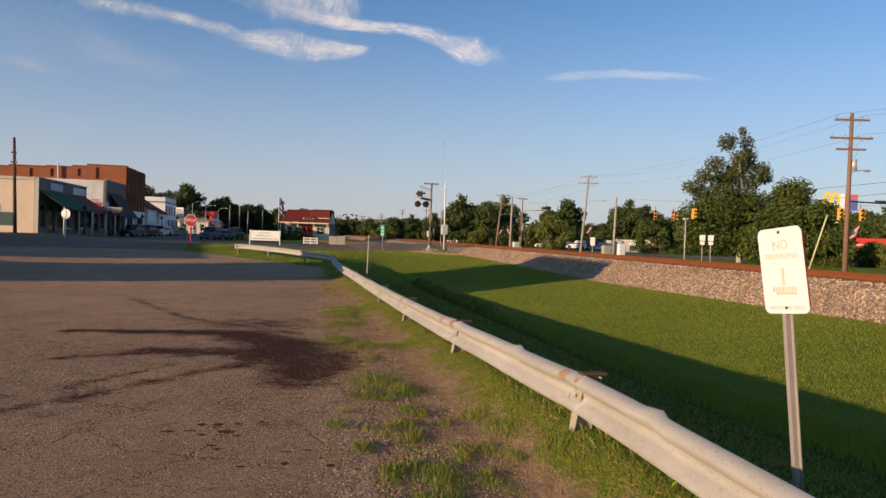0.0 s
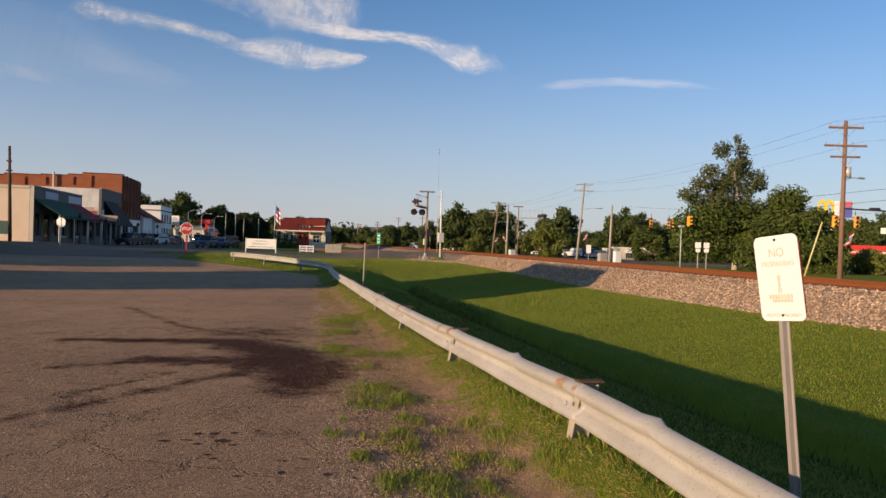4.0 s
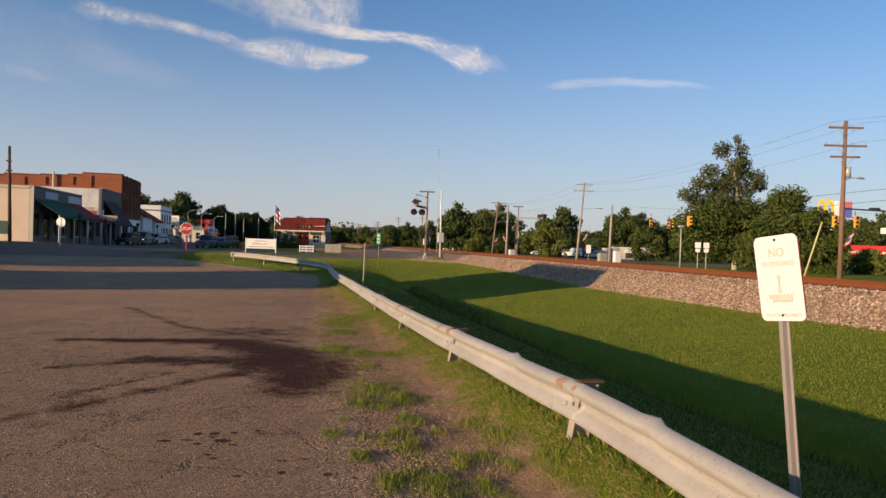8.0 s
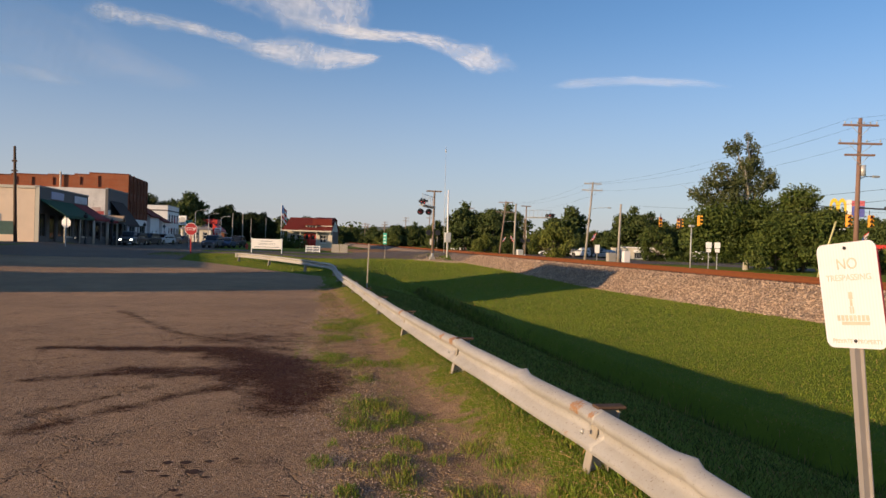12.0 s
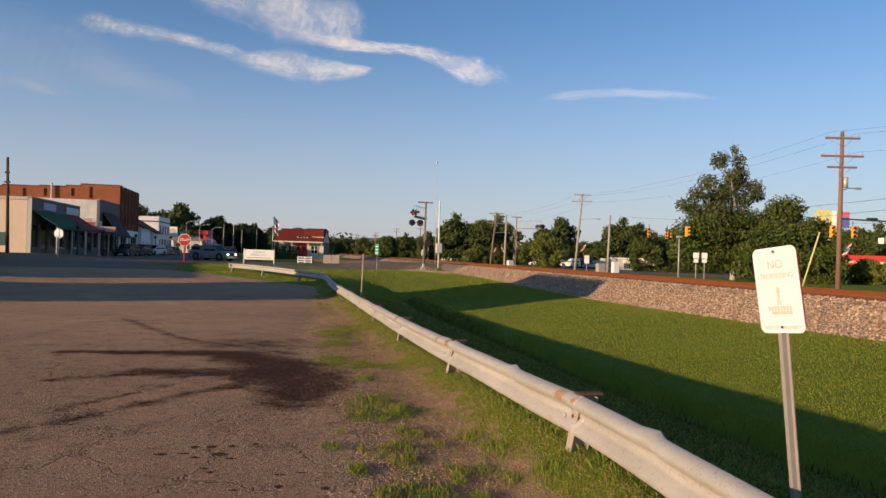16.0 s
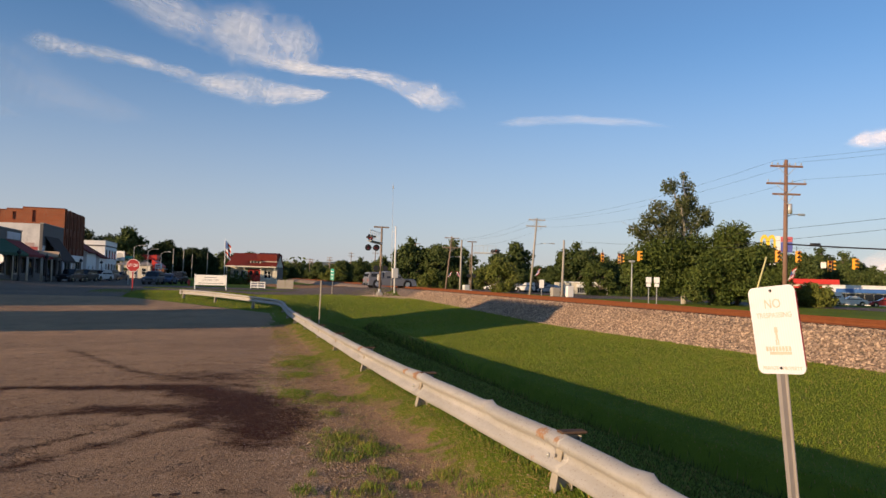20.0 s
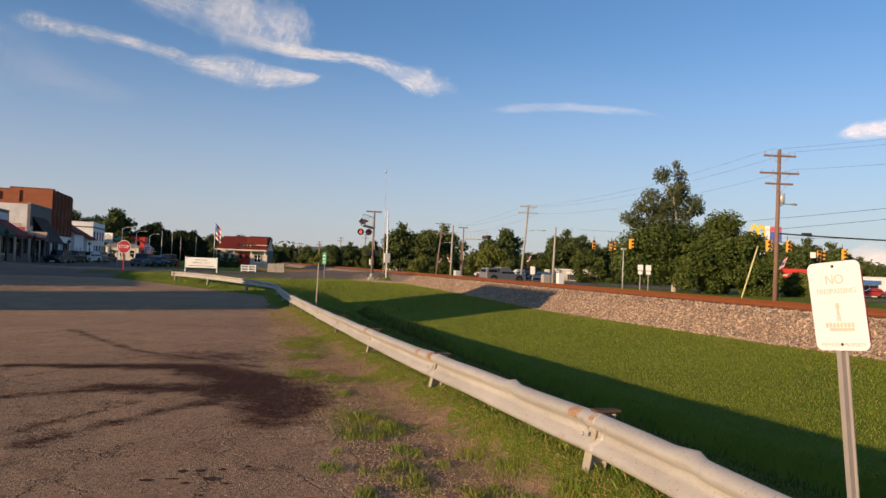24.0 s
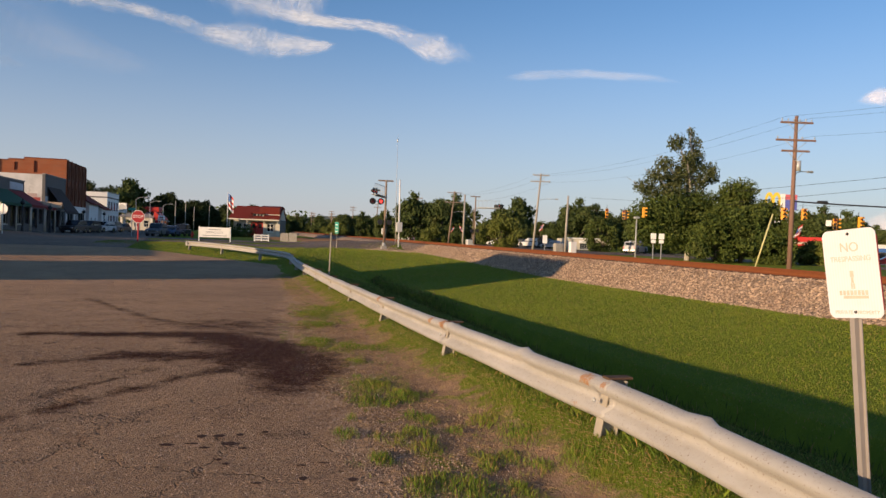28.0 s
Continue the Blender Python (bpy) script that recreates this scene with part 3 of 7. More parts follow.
def rail_z(s):
    """The middle of the beam: it sags towards the ground along the lot."""
    if s < 5.1:
        return 0.405 - 0.013 * (5.1 - s)
    return 0.40 * math.exp(-(s - 3.68) / 12.0) + 0.05 - 0.05 * smooth(14, 22, s) + 0.38 * smooth(30, 47, s)



def dent(u, h):
    """Knocks in the beam: how far it is pushed in and up at a place along it and a height on it."""
    x = z = 0.0
    for c, w, dx, dz in ((3.90, 0.075, -0.03, 0.024), (4.2, 0.4, -0.02, -0.004), (6.55, 0.09, -0.03, 0.024), (6.8, 0.35, -0.02, -0.006), (9.0, 0.5, -0.02, 0.012), (13.4, 0.6, 0.02, 0.01), (2.2, 0.7, -0.025, -0.012)):
        k = math.exp(-((u - c) / w) ** 2) * max(0.0, min(1.0, (h + 0.06) / 0.2))
        x, z = x + dx * k, z + dz * k
    return x + 0.012 * noise.noise(Vector((u * 0.9, h * 4, 1))), z + 0.008 * noise.noise(Vector((u * 0.6, 2, 5)))


def beam_span(path, back, parent):
    """One W-beam along (v, u, along) points, open to its far side."""
    bm = B()
    rows = []
    for i, (v, u, s) in enumerate(path):
        d = Vector(path[min(i + 1, len(path) - 1)][:2]) - Vector(path[max(i - 1, 0)][:2])
        d.normalize()
        out = Vector((-d.y, d.x))
        ring = []
        for q in (0, 1):
            for x, h in (WAVE if q == 0 else WAVE[::-1]):
                dx, dz = dent(s, h)
                p = Vector((v, u)) + out * (x + dx - 0.05 + (0.0 if q == 0 else -0.006))
                ring.append(bm.verts.new((p.x, p.y, rail_z(s) + h + dz)))
        rows.append(ring)
    n = len(rows[0])
    for a, b in zip(rows, rows[1:]):
        for i in range(n):
            bm.faces.new((a[i], a[(i + 1) % n], b[(i + 1) % n], b[i]))
    bm.faces.new(rows[0])
    bm.faces.new(rows[-1][::-1])
    fix(bm)
    return part("beam", bm, BEAM, parent, shade=True)


POST_STEP, POST_FIRST = 3.97, -2.93


def rail_point(s):
    """The guardrail's line: straight beside the lot, then bent in towards the street."""
    if s <= 36.6:
        return RAIL_V + 0.03 * math.sin(s * 0.35), s
    k = s - 36.6
    a = min(k, 2.0)
    return RAIL_V - 0.12 * a * a / 2.0 - max(0, k - 2.0) * 0.53, 36.6 + a * 0.97 + max(0, k - 2.0) * 1.08


def make_guardrail():
    rail = thing("guardrail", TOWN, "dented weathered galvanised guardrail on low steel posts", "guardrail")
    n_posts = 14
    for i in range(n_posts):
        s = POST_FIRST + POST_STEP * i
        v, u = rail_point(s)
        v2, u2 = rail_point(s + 0.1)
        ang = math.degrees(math.atan2(-(v2 - v), u2 - u))
        m = pose(v, u, 0, 0, 0, ang)
        g, RAIL_Z = ground_z(v, u), rail_z(s)
        bm = B()
        for x0, x1, y0, y1 in ((-0.062, -0.054, -0.05, 0.05), (0.068, 0.076, -0.05, 0.05), (-0.054, 0.068, -0.004, 0.004)):
            box(bm, x0 + 0.125, x1 + 0.125, y0, y1, g - 0.3, RAIL_Z + 0.14)
        # the posts lean in towards the lot at the foot
        for q in bm.verts:
            q.co.x -= 0.14 if q.co.z < g else 0.012
            q.co = m @ q.co
        part("post", bm, POST_STEEL, rail, "dull brown-stained steel post")
        bm = bevelled(box(B(), 0.03, 0.235, -0.05, 0.05, RAIL_Z + 0.150, RAIL_Z + 0.170, m), 0.006)
        part("post_cap", bm, TIE, rail, "rusty post top")
        bm = B()
        tube(bm, m @ Vector((-0.066, 0, RAIL_Z)), m @ Vector((-0.050, 0, RAIL_Z)), 0.014, 0.018, 8)
        tube(bm, m @ Vector((-0.073, 0, RAIL_Z)), m @ Vector((-0.065, 0, RAIL_Z)), 0.009, 0.009, 6)
        part("bolt", bm, GALV, rail, "dull steel bolt")
        if i < n_posts - 1:
            steps = 40 if i < 4 else 20
            beam_span([(*rail_point(s - 0.12 + (POST_STEP + 0.24) * k / steps), s - 0.12 + (POST_STEP + 0.24) * k / steps) for k in range(steps + 1)], i % 2, rail)
    v, u = rail_point(POST_FIRST + POST_STEP * (n_posts - 1) + 0.1)
    bm = B()
    RAIL_Z = rail_z(50)
    box(bm, -0.09, 0.03, -0.02, 0.25, RAIL_Z - 0.15, RAIL_Z + 0.15, pose(v, u, 0, 0, 0, 26))
    part("end_piece", bevelled(bm, 0.03, 2), BEAM, rail, "blunt rounded end piece")


make_guardrail()


# ---- oil on the lot ----
def oil(x, y):
    """How much oil lies at a place: a broad patch, the streaks that ran from it, and drips."""
    def patch(cx, cy, rx, ry):
        return max(0.0, 1.25 - math.hypot((x - cx) / rx, (y - cy) / ry))
    def streak(ax, ay, bx, by, w0, w1, k):
        dx, dy = bx - ax, by - ay
        t = max(0.0, min(1.0, ((x - ax) * dx + (y - ay) * dy) / (dx * dx + dy * dy)))
        w = w0 + (w1 - w0) * t
        return k * max(0.0, 1.15 - math.hypot(x - ax - t * dx, y - ay - t * dy) / w)
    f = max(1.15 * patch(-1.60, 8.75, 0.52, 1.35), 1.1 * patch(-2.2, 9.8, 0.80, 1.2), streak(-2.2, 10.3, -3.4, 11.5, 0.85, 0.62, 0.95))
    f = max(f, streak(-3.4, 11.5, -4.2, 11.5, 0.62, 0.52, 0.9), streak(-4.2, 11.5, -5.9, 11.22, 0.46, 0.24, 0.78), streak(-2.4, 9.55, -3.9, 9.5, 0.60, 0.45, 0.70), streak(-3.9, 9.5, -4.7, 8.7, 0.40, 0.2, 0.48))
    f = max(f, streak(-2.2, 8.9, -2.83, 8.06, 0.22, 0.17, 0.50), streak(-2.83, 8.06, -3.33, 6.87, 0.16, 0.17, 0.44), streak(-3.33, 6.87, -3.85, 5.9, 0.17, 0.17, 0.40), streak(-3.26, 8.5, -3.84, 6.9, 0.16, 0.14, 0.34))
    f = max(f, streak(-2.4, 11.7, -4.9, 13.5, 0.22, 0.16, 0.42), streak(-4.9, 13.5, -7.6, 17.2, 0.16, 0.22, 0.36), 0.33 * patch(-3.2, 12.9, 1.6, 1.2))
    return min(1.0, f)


DRIPS = ((-2.16, 5.58, 0.09, 0.04), (-1.99, 5.62, 0.10, 0.02), (-1.97, 5.82, 0.06, 0.05), (-1.84, 5.84, 0.07, 0.05), (-1.71, 5.63, 0.10, 0.06), (-1.87, 5.52, 0.06, 0.03), (-1.69, 5.88, 0.05, 0.04), (-1.70, 5.24, 0.04, 0.03), (-1.63, 5.15, 0.04, 0.03), (-1.51, 5.97, 0.05, 0.03), (-1.59, 5.52, 0.06, 0.025), (-1.12, 5.14, 0.07, 0.02), (-0.97, 5.20, 0.08, 0.015), (-0.75, 4.86, 0.05, 0.04), (-1.07, 4.87, 0.04, 0.05), (-0.56, 4.80, 0.04, 0.02), (-1.35, 4.77, 0.06, 0.02))


def lot_z(x, y):
    p = TOWN.inverted() @ Vector((x, y, 0))
    return ground_z(p.x, p.y)


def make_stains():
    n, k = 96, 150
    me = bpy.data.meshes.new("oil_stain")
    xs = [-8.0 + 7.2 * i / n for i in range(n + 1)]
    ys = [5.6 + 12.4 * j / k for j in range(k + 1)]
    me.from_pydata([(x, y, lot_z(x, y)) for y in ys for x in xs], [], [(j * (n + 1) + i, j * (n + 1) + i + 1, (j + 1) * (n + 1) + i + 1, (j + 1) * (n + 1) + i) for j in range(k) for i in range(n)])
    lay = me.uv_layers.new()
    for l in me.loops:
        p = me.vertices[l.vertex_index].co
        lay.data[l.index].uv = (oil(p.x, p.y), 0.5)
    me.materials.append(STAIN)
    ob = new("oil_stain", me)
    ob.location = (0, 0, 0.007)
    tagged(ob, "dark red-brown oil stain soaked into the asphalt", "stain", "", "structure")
    drop = bpy.data.meshes.new("oil_drip")
    ring = [(math.cos(6.2832 * i / 14) * (1 + 0.18 * math.sin(i * 2.3)), math.sin(6.2832 * i / 14) * (1 + 0.18 * math.cos(i * 1.7)), 0) for i in range(14)]
    drop.from_pydata([(0, 0, 0.001)] + ring, [], [(0, i + 1, (i + 1) % 14 + 1) for i in range(14)])
    drop.materials.append(dull("dried_oil", (0.085, 0.048, 0.034), 0.9))
    for x, y, rx, ry in DRIPS:
        ob = new("oil_drip", drop)
        ob.location, ob.scale = (x, y, lot_z(x, y) + 0.0065), (rx * 0.62, ry * 0.8, 1)
        tagged(ob, "small dark oil drip on the asphalt", "stain", "oil drips")


make_stains()


# ---- grass blades ----
def blades(name, count, spread, tall, wide, label, seed, flat=1.0):
    """Single bent blades, one small triangle pair each, as one mesh."""
    rng = np.random.default_rng(seed)
    root = spread(rng, count)
    n = len(root)
    a = rng.uniform(0, 6.283, n)
    h = rng.uniform(*tall, n)
    if root.shape[1] == 4:
        h, root = h * root[:, 3], root[:, :3]
    w = rng.uniform(*wide, n)
    side = np.stack([np.cos(a), np.sin(a), 0 * a], 1)
    lean = np.stack([-np.sin(a), np.cos(a), 0 * a], 1) * (h * flat * rng.uniform(0.2, 0.9, n))[:, None]
    up = np.array([0, 0, 1.0]) * h[:, None]
    v0, v1 = root - side * w[:, None], root + side * w[:, None]
    v2, v3 = root + lean * 0.35 + up * 0.6 + side * w[:, None] * 0.7, root + lean + up
    co = np.stack([v0, v1, v2, v3], 1).reshape(-1, 3)
    i = np.arange(n)[:, None] * 4
    me = bpy.data.meshes.new(name)
    me.from_pydata(co.tolist(), [], np.concatenate([i + (0, 1, 2), i + (0, 2, 3)]).tolist())
    me.materials.append(BLADES)
    ob = new(name, me)
    ob.matrix_world = TOWN
    return tagged(ob, label, "grass", "", "stuff")


def on_dirt(rng, count):
    u = 2.2 + 26 * rng.random(count) ** 1.7
    v = np.array([rng.uniform(lot_edge(b) - 0.1, 2.2) for b in u])
    return np.array([(a, b, ground_z(a, b) + 0.001) for a, b in zip(v, u)])


def clump(v, u):
    return noise.noise(Vector((v * 1.1, u * 0.55, 2.2))) + 0.5 * noise.noise(Vector((v * 3.1, u * 2.3, 8.8)))


TUFTS = ((1.0, 7.79, 0.17), (1.19, 7.38, 0.15), (0.81, 7.11, 0.14), (0.99, 6.91, 0.09), (0.55, 6.44, 0.05), (0.41, 5.95, 0.09), (0.57, 5.28, 0.08), (1.08, 6.47, 0.10), (0.96, 5.89, 0.12), (0.96, 5.51, 0.12), (0.8, 5.77, 0.09), (0.67, 5.85, 0.06),
         (1.21, 6.3, 0.08), (1.32, 5.92, 0.07), (0.71, 4.69, 0.08), (0.89, 4.75, 0.09), (1.01, 4.61, 0.12), (1.3, 5.11, 0.09), (1.51, 5.16, 0.09), (1.62, 4.89, 0.09), (1.72, 5.55, 0.10), (1.33, 4.52, 0.06), (1.64, 6.18, 0.08),
         (1.07, 15.25, 0.27), (1.6, 16.21, 0.28), (1.02, 13.36, 0.18), (0.79, 11.14, 0.19), (1.2, 10.69, 0.21), (1.6, 10.47, 0.18), (1.05, 9.37, 0.10), (1.88, 4.76, 0.11), (0.95, 3.9, 0.15))


def tufts(v, u):
    """The thick patches of weeds in the bare strip."""
    return max(0.75 * math.exp(-((v - a) / (1.35 * r)) ** 2 - ((u - b) / (2.4 * r)) ** 2) for a, b, r in TUFTS)


def on_verge(rng, count):
    out = []
    while len(out) < count:
        u = 2.2 + 30 * rng.random() ** 1.7
        v = rng.uniform(-0.1, 2.4)
        e = lot_edge(u)
        if v < e - 0.35:
            continue
        want = 0.55 * clump(v, u) + 0.6 * noise.noise(Vector((v * 9, u * 7, 4.4))) + 0.25 * noise.noise(Vector((v * 25, u * 22, 1.4))) + 1.15 * tufts(v, u) + 0.75 * smooth(1.55, 1.95, v) + 0.2 * smooth(7, 15, u) - 0.13 - (0.25 if v < e else 0)
        if rng.random() < 2.2 * want:
            out.append((v, u, ground_z(v, u) - 0.004 + (0.008 if v < e else 0), 0.5 + 1.1 * tufts(v, u) + 0.7 * max(0.0, noise.noise(Vector((v * 4, u * 3, 6.6))))))
    return np.array(out)


def under_rail(rng, count):
    u = 1.0 + 35 * rng.random(count) ** 1.3
    v = rng.normal(2.42, 0.09, count)
    return np.array([(a, b, ground_z(a, b) - 0.01) for a, b in zip(v, u)])


def on_bankside(rng, count):
    u = 1.5 + 34 * rng.random(count) ** 1.6
    v = rng.uniform(2.2, 7.3, count)
    return np.array([(a, b, ground_z(a, b) - 0.01) for a, b in zip(v, u)])


def in_ditch(rng, count):
    u = 4.0 + 36 * rng.random(count) ** 1.4
    v = rng.normal(6.95, 0.18, count)
    return np.array([(a, b, ground_z(a, b) - 0.01) for a, b in zip(v, u)])


def on_lawn(rng, count):
    out = []
    while len(out) < count:
        u, v = rng.uniform(36, 74), rng.uniform(-10, 15.5)
        if v > lot_edge(38) + 0.2 - max(0, u - 38) * 0.75 and u < 61 + 1.1 * max(0, v - 2):
            out.append((v, u, ground_z(v, u) - 0.01))
    return np.array(out)


def on_field(rng, count):
    u = 4.0 + 40 * rng.random(count) ** 1.4
    v = rng.uniform(7.4, 15.4, count)
    return np.array([(a, b, ground_z(a, b) - 0.01) for a, b in zip(v, u)])


blades("verge_grass", 150000, on_verge, (0.008, 0.055), (0.0008, 0.0022), "patchy green weeds along the lot's edge", 21, 0.5).data.materials[0] = WEED_BLADES
blades("rail_grass", 26000, under_rail, (0.02, 0.09), (0.0012, 0.003), "tall weeds under the guardrail", 24).data.materials[0] = WEED_BLADES
# bank and ditch blades take the darkened colour in place of deeper shade
blades("bank_grass", 90000, on_bankside, (0.025, 0.065), (0.002, 0.004), "grass on the bank of the ditch, coloured darker for its shade", 22).data.materials[0] = SHADED_BLADES
blades("ditch_weeds", 12000, in_ditch, (0.08, 0.24), (0.003, 0.006), "taller weeds along the ditch, coloured dark for its shade", 27, 0.4).data.materials[0] = SHADED_BLADES
blades("lawn_grass", 60000, on_lawn, (0.03, 0.08), (0.008, 0.02), "mown grass before the crossing", 26)
blades("field_grass", 140000, on_field, (0.022, 0.055), (0.004, 0.008), "mown green grass between ditch and railway", 23)

STRAW = dull("dry_straw", (0.50, 0.31, 0.14), 0.9, vary=0.3, scale=20, dirty=0.2)
straw = blades("dry_straw", 42000, lambda rng, n: on_dirt(rng, n), (0.003, 0.010), (0.0009, 0.0020), "dry brown stalks on the bare soil", 25, 12.0)
straw.data.materials[0] = STRAW


def on_gravel(rng):
    u = 2.0 + 18 * rng.random() ** 1.5
    e = lot_edge(u)
    v = e + abs(rng.normal(-0.1, 0.6)) - 0.3
    return v, u, ground_z(v, u) + 0.003


def on_lot(rng):
    u = 3.0 + 13 * rng.random() ** 1.6
    v = rng.uniform(-1.0 - 0.55 * u, 0.7)
    return v, u, ground_z(v, u) + 0.004


GRIT_MIXED = Nodes("mixed_grit", 0.9)
GRIT_MIXED.colour(GRIT_MIXED.mix(GRIT_MIXED.island(), (0.10, 0.065, 0.048), (0.60, 0.44, 0.32)))
stones("lot_grit", 30000, on_lot, (0.003, 0.008), GRIT_MIXED.mat, "fine loose grit and exposed stone of the old asphalt", 16)
stones("edge_gravel", 30000, on_gravel, (0.002, 0.009), GRIT_MIXED.mat, "loose grit along the broken asphalt edge", 6)

# ---- the warning sign behind the guardrail ----
def letters(text, size, m, material, parent, depth=0.0008, align="CENTER", label=""):
    cu = bpy.data.curves.new("lettering", "FONT")
    cu.body, cu.size, cu.align_x, cu.align_y, cu.extrude = text, size, align, "CENTER", depth
    cu.materials.append(material)
    ob = new("lettering", cu)
    ob.parent = parent
    ob.matrix_local = m
    if label:
        ob["label"] = label
    return ob


def rounded(w, h, r, seg=6):
    out = []
    for cx, cy, a0 in ((w / 2 - r, h / 2 - r, 0), (-w / 2 + r, h / 2 - r, 90), (-w / 2 + r, -h / 2 + r, 180), (w / 2 - r, -h / 2 + r, 270)):
        for i in range(seg + 1):
            a = radians(a0 + 90 * i / seg)
            out.append((cx + r * math.cos(a), cy + r * math.sin(a)))
    return out


FADED = dull("faded_print", (0.57, 0.53, 0.42), 0.7, vary=0.25, scale=30, dirty=0.0)


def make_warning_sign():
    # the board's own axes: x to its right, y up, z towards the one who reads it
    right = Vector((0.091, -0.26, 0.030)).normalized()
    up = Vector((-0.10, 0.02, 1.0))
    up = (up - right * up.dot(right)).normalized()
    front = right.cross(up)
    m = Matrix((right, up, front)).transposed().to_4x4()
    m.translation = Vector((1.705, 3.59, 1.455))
    sign = thing("warning_sign", m, "faded white trespassing sign on a leaning steel post", "sign")
    ribs = Nodes("ribbed_sign_sheet", 0.5)
    wave = ribs.tree.nodes.new("ShaderNodeTexWave")
    wave.inputs["Scale"].default_value, wave.inputs["Distortion"].default_value = 22.0, 0.3
    ribs.tree.links.new(ribs.tex.outputs["Object"], wave.inputs["Vector"])
    ribs.colour(ribs.mix(ribs.ramp(ribs.noise(9, 5, 0.7), 0.5, 0.8, 0, 0.25), ribs.mix(wave.outputs["Fac"], (0.68, 0.68, 0.71), (0.74, 0.74, 0.77)), (0.62, 0.56, 0.50)))
    ribs.bump(wave.outputs["Fac"], 0.10, 0.002)
    face = ribs.mat
    part("board", fix(prism(B(), rounded(0.285, 0.435, 0.035), -0.0015, 0.0015, "z")), face, sign, "white aluminium board with rounded corners")
    letters("NO", 0.064, pose(0.0, 0.128, 0.0022), FADED, sign)
    letters("TRESPASSING", 0.036, pose(0.0, 0.072, 0.0022), FADED, sign)
    symbol = part("faded_symbol", box(B(), -0.055, 0.075, -0.122, -0.108, 0.0018, 0.0030), FADED, sign, "faded symbol of track and bars")
    for x, y, w, h in ((0.0, -0.03, 0.012, 0.03), (0.0, 0.0, 0.018, 0.03), (-0.006, -0.0605, 0.007, 0.03), (0.006, -0.0605, 0.007, 0.03)):
        part("symbol_bar", box(B(), x - w / 2, x + w / 2, y - h / 2, y + h / 2 - 0.001, 0.0018, 0.0030), FADED, symbol)
    for i in range(8):
        part("symbol_bar", box(B(), -0.075 + i * 0.0195, -0.062 + i * 0.0195, -0.105, -0.082, 0.0018, 0.0030), FADED, symbol)
    part("edge_strip", box(B(), 0.1432, 0.1462, -0.18, 0.18, -0.004, 0.002), dull("dark_red_strip", (0.25, 0.02, 0.03), 0.6), sign, "dark red strip on the edge")
    letters("PRIVATE", 0.026, pose(-0.062, -0.190, 0.0022), FADED, sign)
    letters("PROPERTY", 0.024, pose(0.066, -0.190, 0.0022), FADED, sign)
    for y in (0.195, -0.188):
        part("bolt", tube(B(), (0, y, 0.0), (0, y, 0.006), 0.008, 0.007, 8), STEEL_DARK, sign)
    # channel post: a hat section that leans with the board
    bm = B()
    hat = ((-0.038, -0.028), (-0.020, -0.028), (-0.014, -0.004), (0.014, -0.004), (0.020, -0.028), (0.038, -0.028), (0.038, -0.033), (0.016, -0.033), (0.010, -0.009), (-0.010, -0.009), (-0.016, -0.033), (-0.038, -0.033))
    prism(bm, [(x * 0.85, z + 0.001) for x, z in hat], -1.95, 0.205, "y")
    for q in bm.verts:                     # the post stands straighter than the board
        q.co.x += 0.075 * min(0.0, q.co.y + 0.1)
    part("post", fix(bm), dull("weathered_post_zinc", (0.36, 0.32, 0.29), 0.55, 0.3, vary=0.2), sign, "weathered galvanised channel post")


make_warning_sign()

# ---- buildings ----
def wall_with_holes(bm, x0, x1, z0, z1, y, depth, holes, mat=0):
    """A wall in the x-z plane from y to y + depth, with right-angled openings through it."""
    xs = sorted({x0, x1, *[h[0] for h in holes], *[h[1] for h in holes]})
    zs = sorted({z0, z1, *[h[2] for h in holes], *[h[3] for h in holes]})
    for a, b in zip(xs, xs[1:]):
        for c, d in zip(zs, zs[1:]):
            mx, mz = (a + b) / 2, (c + d) / 2
            if not any(h[0] < mx < h[1] and h[2] < mz < h[3] for h in holes):
                box(bm, a, b, y, y + depth, c, d, mat=mat)
    bmesh.ops.remove_doubles(bm, verts=bm.verts, dist=0.001)
    return bm


def window_in(parent, x0, x1, z0, z1, y, frame_mat, bars=(1, 1), sill=False, name="window"):
    """A window set into a wall: frame, panes and sill. The outside is towards -y."""
    bm = B()
    t = 0.07
    box(bm, x0, x1, y + 0.10, y + 0.16, z0, z0 + t)
    box(bm, x0, x1, y + 0.10, y + 0.16, z1 - t, z1)
    box(bm, x0, x0 + t, y + 0.10, y + 0.16, z0 + t, z1 - t)
    box(bm, x1 - t, x1, y + 0.10, y + 0.16, z0 + t, z1 - t)
    for i in range(1, bars[0]):
        x = x0 + (x1 - x0) * i / bars[0]
        box(bm, x - 0.03, x + 0.03, y + 0.105, y + 0.155, z0 + t, z1 - t)
    for i in range(1, bars[1]):
        z = z0 + (z1 - z0) * i / bars[1]
        box(bm, x0 + t, x1 - t, y + 0.11, y + 0.15, z - 0.03, z + 0.03)
    w = part(name, bm, frame_mat, parent)
    part("pane", box(B(), x0 + 0.02, x1 - 0.02, y + 0.125, y + 0.135, z0 + 0.02, z1 - 0.02), GLASS, w)
    if sill:
        part("sill", box(B(), x0 - 0.08, x1 + 0.08, y - 0.06, y + 0.1, z0 - 0.1, z0 - 0.002), frame_mat, w)
    return w


# a house's own axes: x along its street front, outside at -y, z up.  Street fronts of the row look towards +v.
def front_pose(u, v=-24.5, z=0.0):
    return TOWN @ pose(v, u, z, 0, 0, 90)


